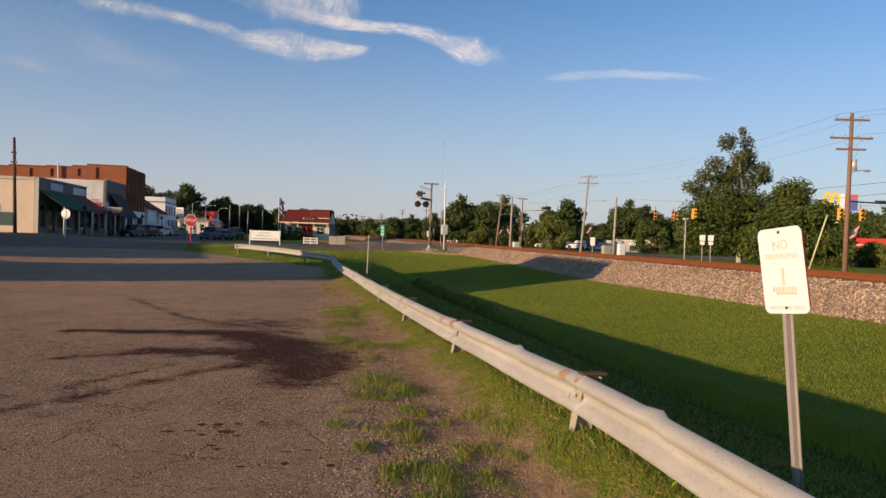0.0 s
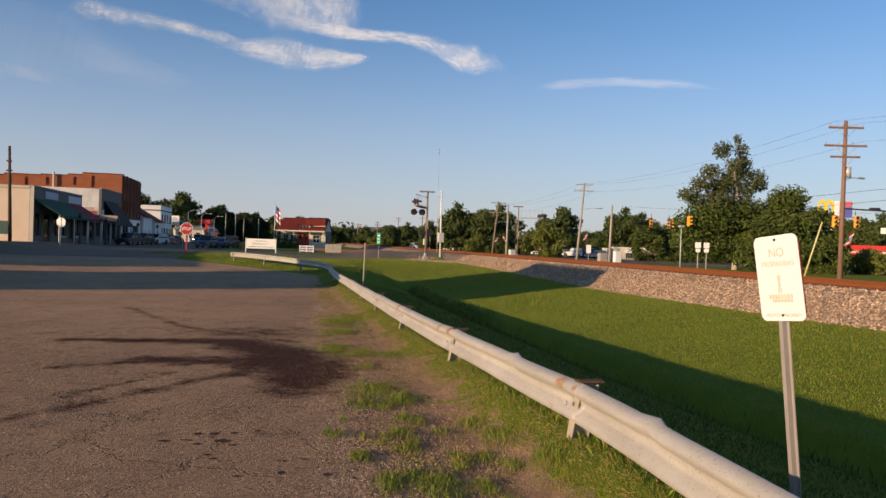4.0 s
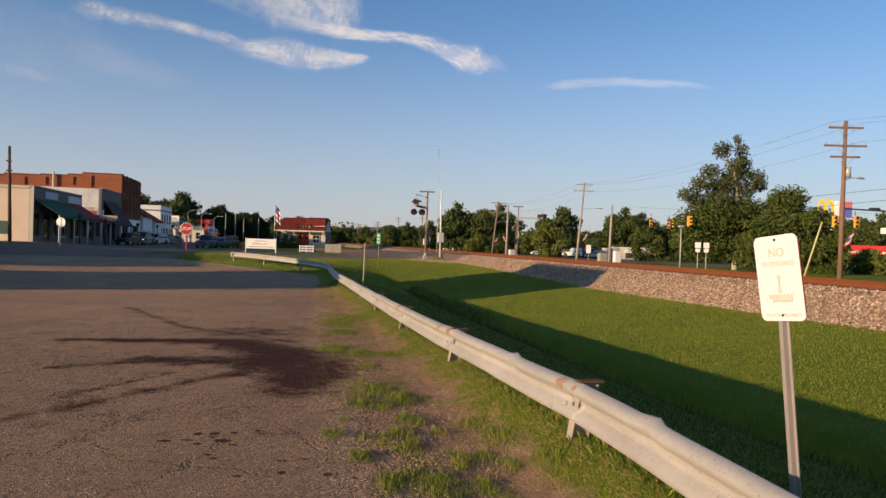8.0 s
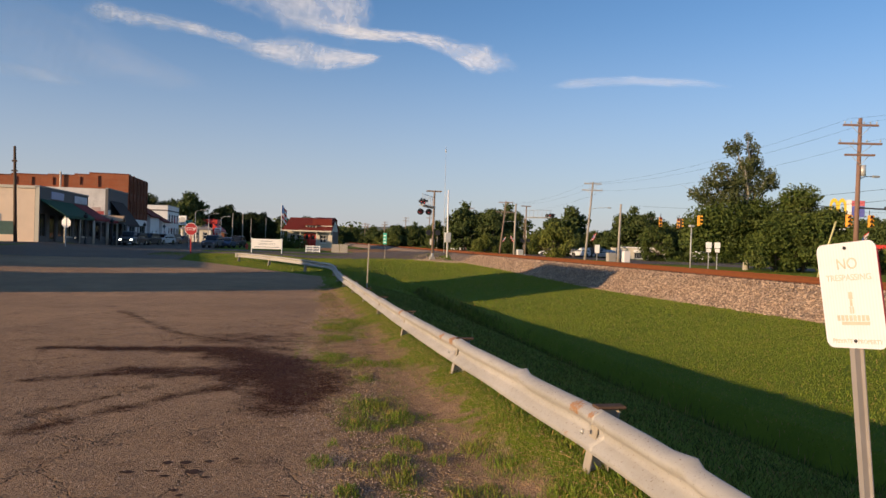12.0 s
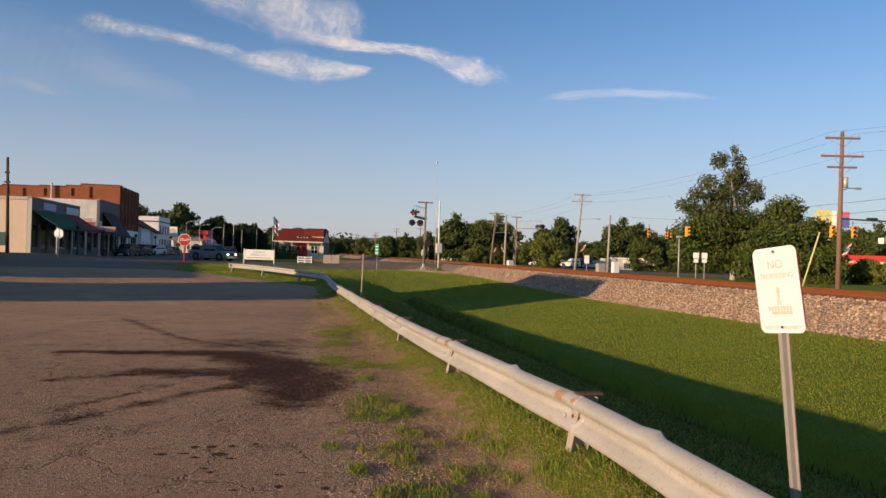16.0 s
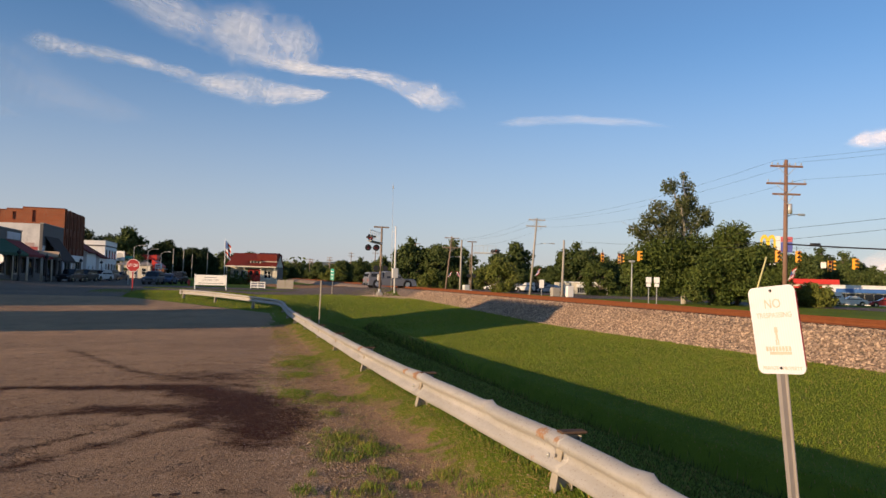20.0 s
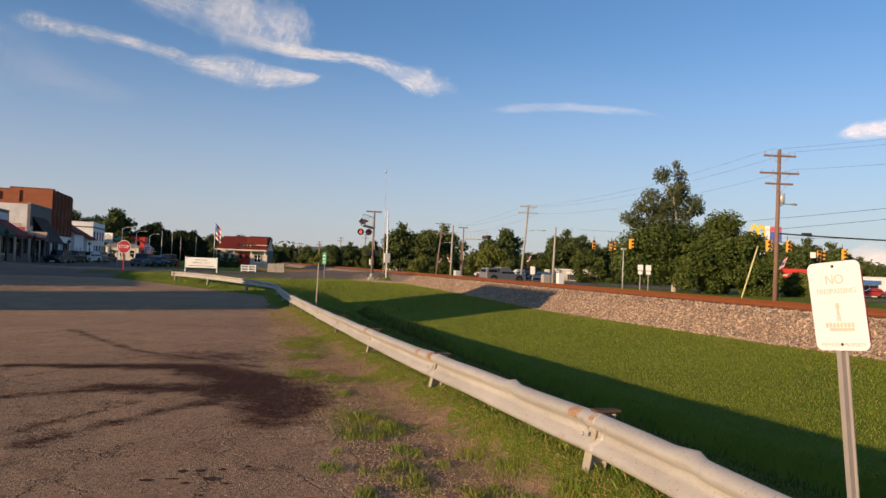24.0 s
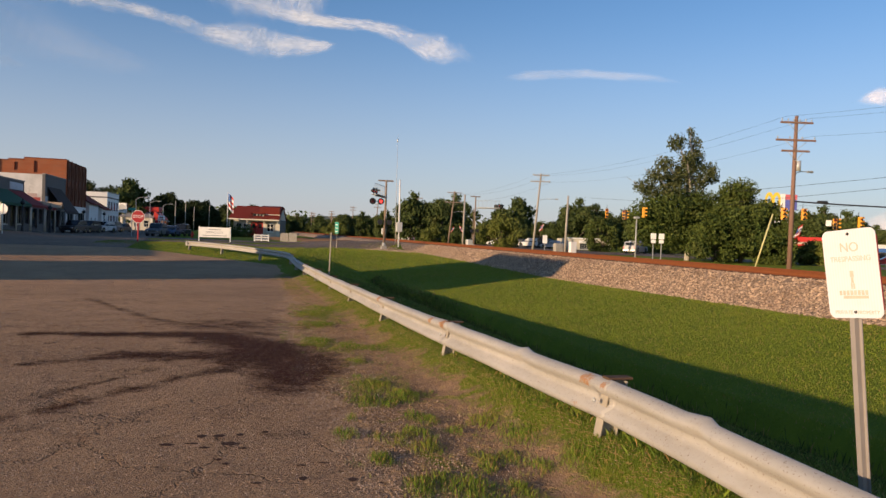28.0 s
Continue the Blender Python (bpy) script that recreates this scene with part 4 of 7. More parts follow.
def shop(u0, u1, height, depth, wall, side, label, bays, awning=None, awning_mat=None, sign_mat=None, glass_top=2.9, name="shop_building", base=0.0):
    """A one-storey shop: front with display windows and doors, side walls, back, roof, parapet cap, awning."""
    w = u1 - u0
    house = thing(name, front_pose(u0, z=base), label, "building", "row of shops")
    holes = []
    step = w / bays
    for i in range(bays):
        holes.append((i * step + 0.45, (i + 1) * step - 0.35, 0.55 if i % 3 != 1 else 0.05, glass_top))
    part("front_wall", wall_with_holes(B(), 0, w, -0.6, height, 0, 0.35, holes), wall, house)
    bm = box(B(), 0, 0.35, 0.352, depth - 0.35, -0.6, height)
    part("side_wall", bm, side, house)
    part("side_wall", box(B(), w - 0.35, w, 0.352, depth - 0.35, -0.6, height), side, house)
    part("back_wall", box(B(), 0, w, depth - 0.348, depth, -0.6, height), side, house)
    part("roof", box(B(), 0.352, w - 0.352, 0.352, depth - 0.352, height - 0.75, height - 0.55), ROOF_GREY, house)
    bm = B()
    box(bm, -0.06, w + 0.06, -0.08, 0.40, height + 0.002, height + 0.14)
    part("parapet_cap", bevelled(bm, 0.03), CONCRETE, house)
    part("inner_wall", box(B(), 0.36, w - 0.36, 3.0, 3.2, -0.4, height - 0.8), GREY_WALL, house)
    for i, h in enumerate(holes):
        if i % 3 == 1:
            d = part("door", box(B(), h[0], h[1], 0.14, 0.19, 0.05, glass_top), STEEL_DARK, house)
            part("pane", box(B(), h[0] + 0.15, h[1] - 0.15, 0.132, 0.139, 0.35, glass_top - 0.15), GLASS, d)
        else:
            window_in(house, h[0], h[1], h[2], h[3], 0.05, CREAM if i % 2 else GREY_WALL, (2, 1), True, "shop_window")
    if awning:
        for a, b, mat, top, low, reach in awning:
            bm = prism(B(), ((-0.02, top), (-reach, low), (-reach, low - 0.28), (-reach + 0.05, low - 0.28), (-reach + 0.05, low - 0.04), (-0.02, top - 0.12)), a, b, "x")
            part("awning", fix(bm), mat, house)
            n = max(2, int((b - a) / 4) + 1)
            for i in range(n):
                x = a + 0.12 + (b - a - 0.24) * i / (n - 1)
                part("awning_post", tube(B(), (x, -reach + 0.12, -0.5), (x, -reach + 0.12, low - 0.05), 0.07, None, 8), CREAM if mat is not BROWN_CLOTH else STEEL_GREY, house)
    if sign_mat:
        for a, b, z0, z1, mat in sign_mat:
            part("sign_board", bevelled(box(B(), a, b, -0.10, -0.004, z0, z1), 0.02), mat, house)
    return house


beige = shop(76.8, 93.6, 5.45, 26, GREY_WALL, STUCCO, "beige one-storey shop with green and red awnings", 6,
             [(0.3, 10.6, GREEN_CLOTH, 4.3, 2.75, 2.4), (10.8, 16.5, RED_CLOTH, 4.3, 2.75, 2.4)], None,
             [(3.4, 7.4, 4.45, 5.2, dull("pale_blue_sign", (0.42, 0.42, 0.55), 0.6)), (11.2, 16.0, 4.40, 5.2, dull("pale_grey_sign", (0.55, 0.56, 0.60), 0.6))], base=0.45)
low_bay = shop(93.7, 102.8, 3.35, 22, GREY_WALL, PLASTER, "low shop bay under a red awning", 3, [(0.0, 4.6, RED_CLOTH, 3.3, 2.65, 2.4)], None, None, glass_top=2.5, base=0.45)
part("gabled_awning", fix(prism(B(), ((7.3, 2.75), (8.2, 3.45), (9.1, 2.75), (9.0, 2.65), (8.2, 3.28), (7.4, 2.65)), -2.3, -0.01, "y")), dull("tan_awning", (0.50, 0.36, 0.24), 0.8), low_bay, "small tan gabled awning")
part("corner_trim", box(B(), -0.06, -0.003, -0.06, 0.3, 0.0, 5.45), CREAM, beige)
part("roof_trim", box(B(), -0.10, -0.003, 0.302, 26, 5.27, 5.53), CREAM, beige)
# a mural low on the end wall: plain colour fields
for k, (y0, y1, z0, z1, c) in enumerate(((6.4, 8.4, 0.7, 2.0, (0.10, 0.16, 0.14)), (7.6, 8.2, 2.0, 2.7, (0.45, 0.42, 0.45)), (8.42, 10.5, 0.9, 1.9, (0.32, 0.30, 0.36)), (8.7, 9.6, 1.91, 2.8, (0.42, 0.10, 0.10)), (9.62, 10.4, 2.1, 2.5, (0.50, 0.48, 0.46)), (10.52, 13.2, 0.7, 1.7, (0.12, 0.17, 0.15)))):
    part("mural_panel", box(B(), -0.02 - 0.002 * k, -0.004, y0 - 4.3, y1 - 4.3, z0, z1), dull("mural_colour", c, 0.8, vary=0.35, scale=2.5), beige)

plaster = shop(102.9, 114.3, 7.4, 24, GREY_WALL, PLASTER, "shop with a peeling white side wall and brown shingle awning", 4,
     [(1.2, 8.6, BROWN_CLOTH, 5.9, 2.75, 2.3)], None, [(0.15, 1.1, 3.4, 4.6, WHITE)], base=0.05)


for k, (y0, y1, z0, z1, c) in enumerate(((0.5, 1.5, 3.6, 4.4, (0.42, 0.10, 0.09)), (1.4, 2.3, 3.9, 4.7, (0.25, 0.22, 0.24)), (0.9, 2.0, 4.4, 4.9, (0.55, 0.40, 0.36)))):
    part("mural_panel", box(B(), -0.02 - 0.002 * k, -0.004, y0, y1, z0, z1), dull("mural_colour", c, 0.8, vary=0.35, scale=2.5), plaster)


def make_brick_block():
    u0, w, h, deep = 114.5, 13.6, 10.35, 32.0
    house = thing("brick_building", front_pose(u0), "tall red brick building with stepped parapet", "building", "row of shops")
    # end wall that looks down the street, stepped down towards the back, with tall slit openings
    steps = ((0, 5.5, 10.35), (5.5, 7.5, 10.07), (7.5, 11.1, 9.87), (11.1, 16.0, 9.75), (16.0, 32.0, 9.55))
    slits = (4.0, 6.5, 10.2, 13.0, 15.2)
    for a, b, top in steps:
        bm = B()
        inside = [(y - 0.24, y + 0.24, top - (2.0 if y < 5 else 1.5), top - 0.35) for y in slits if a < y < b]
        wall_with_holes(bm, a, b, -0.3, top, 0, 0.4, inside)
        for v in bm.verts:
            v.co = Vector((v.co.y, v.co.x, v.co.z))
        part("end_wall", fix(bm), BRICK, house)
        part("wall_cap", bevelled(box(B(), -0.05, 0.46, a + 0.002, b - 0.002, top + 0.002, top + 0.14), 0.02), BRICK_DARK, house)
        for y in slits:
            if a < y < b:
                part("bricked_window", box(B(), 0.22, 0.38, y - 0.238, y + 0.238, top - (1.998 if y < 5 else 1.498), top - 0.352), BRICK_DARK, house)
        part("roof", box(B(), 0.402, w - 0.402, a + (0.42 if a == 0 else 0.0), b, top - 0.7, top - 0.5), ROOF_GREY, house)
    cols = [0.9 + i * 2.5 for i in range(5)]
    holes = [(x, x + 1.25, z, z + 1.9) for x in cols for z in (4.7, 7.6)]
    holes += [(0.8, 5.6, 0.5, 2.9), (6.2, 7.5, 0.05, 2.9), (8.1, 12.8, 0.5, 2.9)]
    part("front_wall", wall_with_holes(B(), 0.402, w, 3.8, h - 0.002, 0, 0.4, [x for x in holes if x[2] > 4]), BRICK_DARK, house)
    part("shop_front", wall_with_holes(B(), 0.402, w, -0.3, 3.798, -0.08, 0.4, [x for x in holes if x[2] < 4]), WHITE, house, "white painted shop front")
    for x0, x1, z0, z1 in holes:
        window_in(house, x0, x1, z0, z1, 0.05 if z0 > 4 else -0.05, STEEL_DARK if z0 > 4 else CREAM, (1, 2) if z0 > 4 else (2, 1), z0 > 4)
    for i in range(6):
        x = 0.45 + i * 2.53
        part("pilaster", box(B(), x, x + 0.42, -0.14, -0.003, 3.81, h + 0.12 - 0.06 * i), BRICK_DARK, house)
    part("far_side_wall", box(B(), w - 0.4, w - 0.003, 0.402, deep, -0.3, h - 1.2), BRICK_DARK, house)
    part("back_wall", box(B(), 0, w, deep + 0.002, deep + 0.4, -0.3, 9.0), BRICK_DARK, house)
    part("inner_floor", box(B(), 0.41, w - 0.41, 3.0, 3.2, 0, 9.0), GREY_WALL, house)
    part("flue", tube(B(), (-0.30, 9.3, 5.5), (-0.30, 9.3, 10.35), 0.14, None, 8), CREAM, house, "pale flue pipe")


make_brick_block()


def gabled(name, u, v, w, deep, eave, ridge, wall, roof, label, turn=90, over=0.4, windows=((0.25, 1.0, 2.2),), group="", z=0.0, hip=False):
    """A small gabled house: four walls, a thick roof, windows and a door."""
    house = thing(name, TOWN @ pose(v, u, z, 0, 0, turn), label, "building", group)
    t = 0.2
    holes = [(w * f - 0.55, w * f + 0.55, a, b) for f, a, b in windows]
    part("front_wall", wall_with_holes(B(), 0, w, -0.3, eave, 0, t, holes), wall, house)
    part("back_wall", box(B(), 0, w, deep - t, deep, -0.3, eave), wall, house)
    for x in (0.0, w - t):
        bm = prism(B(), ((t + 0.002, -0.3), (deep - t - 0.002, -0.3), (deep - t - 0.002, eave), (deep / 2, eave + (ridge - eave) * 0.93), (t + 0.002, eave)), x, x + t, "x")
        part("gable_wall", fix(bm), wall, house)
    for h in holes:
        window_in(house, *h, 0.0, WHITE, (1, 2), True)
    sl = (ridge - eave) / (deep / 2)
    bm = prism(B(), ((-over, eave - sl * over), (deep / 2, ridge), (deep + over, eave - sl * over), (deep + over, eave - sl * over + 0.18), (deep / 2, ridge + 0.2), (-over, eave - sl * over + 0.18)), -over, w + over, "x")
    if hip:
        for q in bm.verts:
            k = (q.co.z - eave) / (ridge - eave)
            if k > 0.5:
                q.co.x += (0.42 * deep) * (1 if q.co.x < w / 2 else -1)
    part("roof", fix(bm), roof, house)
    return house


# houses past the brick block
gabled("gabled_house", 130.5, -24.3, 8.0, 9.0, 4.7, 7.6, WHITE, RED_ROOF, "white gabled shop with a red roof", windows=((0.25, 1.0, 2.3), (0.7, 1.0, 2.3)), group="row of shops")
gabled("gabled_house", 139.0, -23.8, 6.5, 8.0, 4.0, 6.4, WHITE, RED_ROOF, "small white gabled shop with a red roof", turn=180 - 90, windows=((0.5, 1.0, 2.2),), group="row of shops")
white_block = shop(148.4, 162.0, 7.3, 26, WHITE, WHITE, "white painted two-storey block with a plain cornice", 4, None, None, None, name="white_block")
part("cornice_line", box(B(), -0.05, 13.65, -0.05, -0.003, 6.2, 6.45), GREY_WALL, white_block)
part("side_cornice_line", box(B(), -0.05, -0.003, -0.002, 25.0, 6.2, 6.45), GREY_WALL, white_block)
for k in range(4):
    window_in(white_block, 1.2 + k * 3.2, 2.4 + k * 3.2, 4.0, 5.6, -0.14, STEEL_DARK, (1, 2), True)
GREY_SHINGLE = dull("grey_shingle", (0.26, 0.25, 0.25), 0.9)
station = gabled("filling_station", 185.0, -27.5, 7.4, 9.0, 3.2, 5.1, CREAM, GREY_SHINGLE, "low pale shop with a grey hipped roof and a red fascia", turn=-6, windows=((0.2, 0.8, 2.4), (0.5, 0.8, 2.4), (0.8, 0.8, 2.4)), hip=True)
part("red_ridge", bevelled(box(B(), 4.2, 8.2, 2.6, 6.0, 4.55, 5.75), 0.1), RED_BRIGHT, station, "bright red roof block")
part("canopy", fix(prism(B(), ((7.6, 4.7), (9.7, 3.0), (9.7, 2.7), (7.6, 2.7)), 0.0, 6.0, "y")), RED_BRIGHT, station, "red sloping canopy")
for x in (0.3, 3.7, 7.1):
    part("canopy_post", box(B(), x - 0.1, x + 0.1, -0.38, -0.2, -0.2, 3.0), WHITE, station)
for u, v, w, hgt, mat in ((204, -19.0, 7, 3.0, BRICK_DARK),):
    gabled("roadside_house", u, v, w, 8, hgt - 0.6, hgt + 1.0, mat, ROOF_GREY, "low house far along the street")


def make_depot():
    """The old railway depot: deep red roof with wide eaves, a raised cross gable, cream walls, red doors."""
    m = TOWN @ pose(-2.2, 121.0, 0, 0, 0, -12.39)
    d = thing("depot", m, "old railway depot with a deep red gabled roof", "building")
    part("front_wall", wall_with_holes(B(), 0.9, 8.4, -0.2, 2.95, 0.9, 0.25, [(1.3, 2.2, 1.0, 2.3), (2.5, 3.3, 1.0, 2.3), (3.65, 5.75, 0.3, 2.55), (6.3, 7.4, 1.0, 2.3)]), CREAM, d)
    part("wainscot", box(B(), 0.88, 3.6, 0.84, 0.897, -0.2, 0.9), BRICK_DARK, d)
    part("side_wall", box(B(), 0.9, 1.15, 1.152, 7.0, -0.2, 2.95), CREAM, d)
    part("side_wall", box(B(), 8.15, 8.4, 1.152, 7.0, -0.2, 2.95), GREY_WALL, d)
    part("back_wall", box(B(), 1.152, 8.148, 6.75, 7.0, -0.2, 2.95), CREAM, d)
    for x in (3.66, 4.72):
        leaf = part("freight_door", bevelled(box(B(), x, x + 1.02, 0.95, 1.05, 0.3, 2.54), 0.02), RED_BRIGHT, d, "bright red door leaf")
        part("pane", box(B(), x + 0.25, x + 0.77, 0.935, 0.948, 1.55, 2.25), GLASS, leaf)
    for x, w in ((1.3, 0.9), (2.5, 0.8), (6.3, 1.1)):
        window_in(d, x, x + w, 1.0, 2.3, 0.93, WHITE, (2, 2), True)
    bm = prism(B(), ((-0.5, 2.80), (3.85, 5.0), (8.2, 2.80), (8.2, 2.98), (3.85, 5.18), (-0.5, 2.98)), 0.3, 8.45, "x")
    for q in bm.verts:
        if q.co.x < 1 and q.co.z > 4:
            q.co.x += 0.45
    part("roof", fix(bm), RED_ROOF, d, "deep red roof with wide eaves")
    for x in (0.95, 8.2):
        part("gable_wall", fix(prism(B(), ((0.9, 2.952), (7.0, 2.952), (3.9, 4.9)), x, x + 0.2, "x")), CREAM, d)
    part("fascia", box(B(), 0.25, 8.5, -0.56, -0.505, 2.78, 3.0), CREAM, d)
    gable = part("cross_gable", fix(prism(B(), ((0.8, 3.75), (0.8, 5.0), (3.6, 5.3), (6.2, 5.0), (6.2, 3.75)), 5.1, 8.35, "x")), RED_ROOF, d)
    part("gable_fascia", box(B(), 5.05, 8.4, 0.72, 0.795, 3.72, 3.84), CREAM, gable)
    dormer = part("dormer", fix(prism(B(), ((4.05, 3.45), (5.75, 3.45), (5.85, 3.85), (3.95, 3.85)), 0.6, 2.8, "y")), CREAM, d, "small cream dormer")
    for x in (4.25, 4.75, 5.25):
        part("pane", box(B(), x, x + 0.34, 0.56, 0.593, 3.52, 3.8), GLASS, dormer)
    part("dormer_roof", fix(prism(B(), ((3.7, 3.86), (6.1, 3.86), (5.7, 4.05), (4.1, 4.05)), 0.3, 3.0, "y")), RED_ROOF, dormer)
    for x in (0.5, 3.3, 6.0, 8.2):
        part("eave_post", box(B(), x - 0.08, x + 0.08, -0.25, -0.09, -0.2, 2.85), CREAM, d)


make_depot()


def town_sign():
    s = thing("town_sign", at(-4.25, 76.69, 0.0, -12.39), "long white town sign board on two posts beside the lawn", "sign")
    part("board", bevelled(box(B(), 0.1, 3.12, -0.05, 0.05, 0.42, 1.46), 0.02), WHITE, s)
    for x in (0.0, 3.13):
        part("post", bevelled(box(B(), x, x + 0.09, -0.07, 0.07, -0.25, 1.55), 0.01), WHITE, s)
    dark = dull("grey_lettering", (0.22, 0.22, 0.25), 0.6)
    letters("SPRING CITY", 0.30, pose(1.62, -0.054, 0.92, 90), dark, s, 0.003)
    for x0, x1, z in ((1.0, 2.2, 1.22), (0.35, 2.9, 0.62)):
        part("lettering_bar", box(B(), x0, x1, -0.056, -0.051, z - 0.03, z + 0.03), dark, s)


town_sign()


# ---- poles, wires, signals ----
def pole(v, u, h, r, lean=(0, 0), arms=(), mat=None, label="weathered wooden utility pole", lamp=None, can=False, z=None, group="utility poles"):
    """A tapered wooden pole with cross-arms, insulators, braces, sometimes a lamp or a transformer."""
    z = ground_z(v, u) if z is None else z
    mat = mat or WOOD_POLE
    p = thing("utility_pole", at(v, u, z), label, "utility pole", group)
    top = Vector((lean[0], lean[1], h))
    part("shaft", tube(B(), (0, 0, -0.4), top, r, r * 0.66, 12), mat, p)
    for below, half, turn, pins in arms:
        c = top * (1 - below / h)
        m = Matrix.Translation(c) @ pose(0, 0, 0, 0, 0, turn)
        a = part("cross_arm", bevelled(box(B(), -half, half, -0.14, -0.02, -0.07, 0.07, m), 0.01), mat, p)
        for i in range(pins):
            x = -half + 0.12 + (2 * half - 0.24) * i / max(1, pins - 1)
            bm = tube(B(), m @ Vector((x, -0.08, 0.07)), m @ Vector((x, -0.08, 0.17)), 0.02, 0.02, 6)
            tube(bm, m @ Vector((x, -0.08, 0.15)), m @ Vector((x, -0.08, 0.27)), 0.055, 0.035, 8)
            part("insulator", bm, GALV, a)
        if half > 0.8:
            bm = B()
            for s in (-1, 1):
                tube(bm, m @ Vector((s * half * 0.55, -0.15, -0.06)), m @ Vector((0, -0.15, -0.75)), 0.02, None, 5)
            part("brace", bm, STEEL_GREY, a)
    if can:
        part("transformer", tube(B(), (0.36, 0, h - 4.05), (0.36, 0, h - 3.3), 0.22, None, 14), SILVER, p, "grey transformer can")
    if lamp:
        hz, reach, turn = lamp
        m = Matrix.Translation(top * (hz / h)) @ pose(0, 0, 0, 0, 0, turn)
        bm = B()
        pts = [Vector((0, 0, 0)), Vector((reach * 0.5, 0, 0.22)), Vector((reach, 0, 0.25))]
        for a, b in zip(pts, pts[1:]):
            tube(bm, m @ a, m @ b, 0.035, None, 6)
        arm = part("lamp_arm", bm, STEEL_GREY, p)
        part("lamp_head", bevelled(box(B(), reach - 0.05, reach + 0.55, -0.12, 0.12, 0.17, 0.32, m), 0.05, 2), STEEL_GREY, arm, "grey street lamp head")
    return p


RP = (39.0, 43.8)
pole(39.0, 43.8, 11.75, 0.19, (0.05, 0), ((0.50, 1.22, -15, 6), (1.80, 1.50, -15, 4), (2.60, 1.05, -15, 0)), WOOD_RED, "tall reddish wooden utility pole with three cross-arms", (7.45, 1.2, 0), True)
pole(39.95, 93.8, 11.0, 0.18, (0.85, -0.1), ((0.25, 1.2, -12, 4), (1.15, 1.45, -12, 4)), WOOD_GREY, "grey wooden utility pole with two cross-arms", (7.2, 2.4, -12))
pole(39.3, 134.0, 10.4, 0.18, (1.0, -0.2), ((0.3, 1.4, -12, 4), (2.2, 1.7, -12, 4)), WOOD_POLE, "dark leaning utility pole", (6.2, 1.8, -12))
pole(36.9, 153.7, 10.0, 0.17, (1.0, 0), ((0.3, 1.1, -12, 4), (1.9, 1.1, -12, 4)), WOOD_POLE, "dark leaning utility pole")
pole(-25.2, 73.1, 8.9, 0.17, (-0.25, 0), ((1.4, 0.22, 0, 0), (2.3, 0.25, 0, 0)), TIE, "thin dark utility pole beside the beige shop", group="utility poles")
pole(35.1, 111.3, 8.5, 0.20, (0.1, 0), ((0.15, 0.12, 0, 0),), WOOD_GREY, "bare weathered grey wooden pole", group="bare poles")
pole(41.6, 86.8, 7.6, 0.18, (0.19, 0), (), WOOD_GREY, "bare pale pole beside the road", group="bare poles")
for v, u, h, ln in ((36.5, 196, 10, 0.5), (35.5, 232, 10, 0.2), (34, 275, 9.5, 0.1), (32, 320, 9.5, 0.0), (26, 210, 7, 0.0), (24, 250, 8, 0.1), (22.5, 300, 8, 0.0)):
    pole(v, u, h, 0.16, (ln, 0), ((0.3, 1.0, -12, 4), (1.2, 1.0, -12, 2)), WOOD_POLE, "far utility pole along the railway", z=-0.3)
for v, u, h in ((-14.0, 170, 7.2), (-13.2, 190, 8.0), (-12.0, 205, 7.0), (-9.0, 230, 8.0), (-3.0, 185, 6.0), (10.5, 190, 6.5), (30.0, 150, 4.5), (31.5, 158, 4.5), (32.5, 150, 4.4)):
    pole(v, u, h, 0.13, (0.05, 0), (), WOOD_GREY, "bare pale pole along the street", group="bare poles", z=-0.3)
pole(83.3, 72.4, 8.9, 0.18, (0, 0), (), WOOD_GREY, "pale utility pole beside the highway", z=-0.9)
pole(113.0, 66.0, 7.0, 0.17, (0.1, 0), ((0.6, 0.4, 0, 2),), WOOD_GREY, "pale utility pole beside the highway", z=-1.1)


def wire(name, a, b, sag, r, mat, label):
    """A hanging cable between two places in town axes."""
    cu = bpy.data.curves.new(name, "CURVE")
    cu.dimensions, cu.bevel_depth, cu.bevel_resolution = "3D", r, 1
    sp = cu.splines.new("POLY")
    n = 24
    sp.points.add(n)
    for i in range(n + 1):
        t = i / n
        p = Vector(a).lerp(Vector(b), t)
        sp.points[i].co = (p.x, p.y, p.z - sag * 4 * t * (1 - t), 1)
    cu.materials.append(mat)
    ob = new(name, cu)
    ob.matrix_world = TOWN
    return tagged(ob, label, "cable", "overhead cables")


for off, drop in ((-1.05, 0.42), (1.05, 0.42), (1.3, 1.72)):
    wire("power_cable", (39 + off, 43.6, 11.6 - drop), (41.1 + off, 93.7, 10.9 - drop * 0.75), 0.9, 0.007, STEEL_DARK, "thin overhead power cable between poles")
    wire("power_cable", (41.1 + off, 93.7, 10.9 - drop * 0.75), (40.2 + off, 133.8, 10.0 - drop), 0.9, 0.008, STEEL_DARK, "thin overhead power cable between poles")
    wire("power_cable", (39 + off, 43.6, 11.6 - drop), (47 + off, 2.0, 12.2 - drop), 0.8, 0.007, STEEL_DARK, "thin overhead power cable between poles")
for z0, z1 in ((6.99, 7.59), (5.9, 6.89)):
    wire("phone_cable", (47.4, 61.0, z0), (46.19, 8.0, z1 + (z1 - z0) * 0.866), 0.2, 0.016, STEEL_DARK, "black overhead phone cable between poles")
wire("span_cable", (39.1, 43.8, 5.0), (62.0, 32.0, 5.0), 0.35, 0.06, STEEL_DARK, "thick black cable that carries boxes")


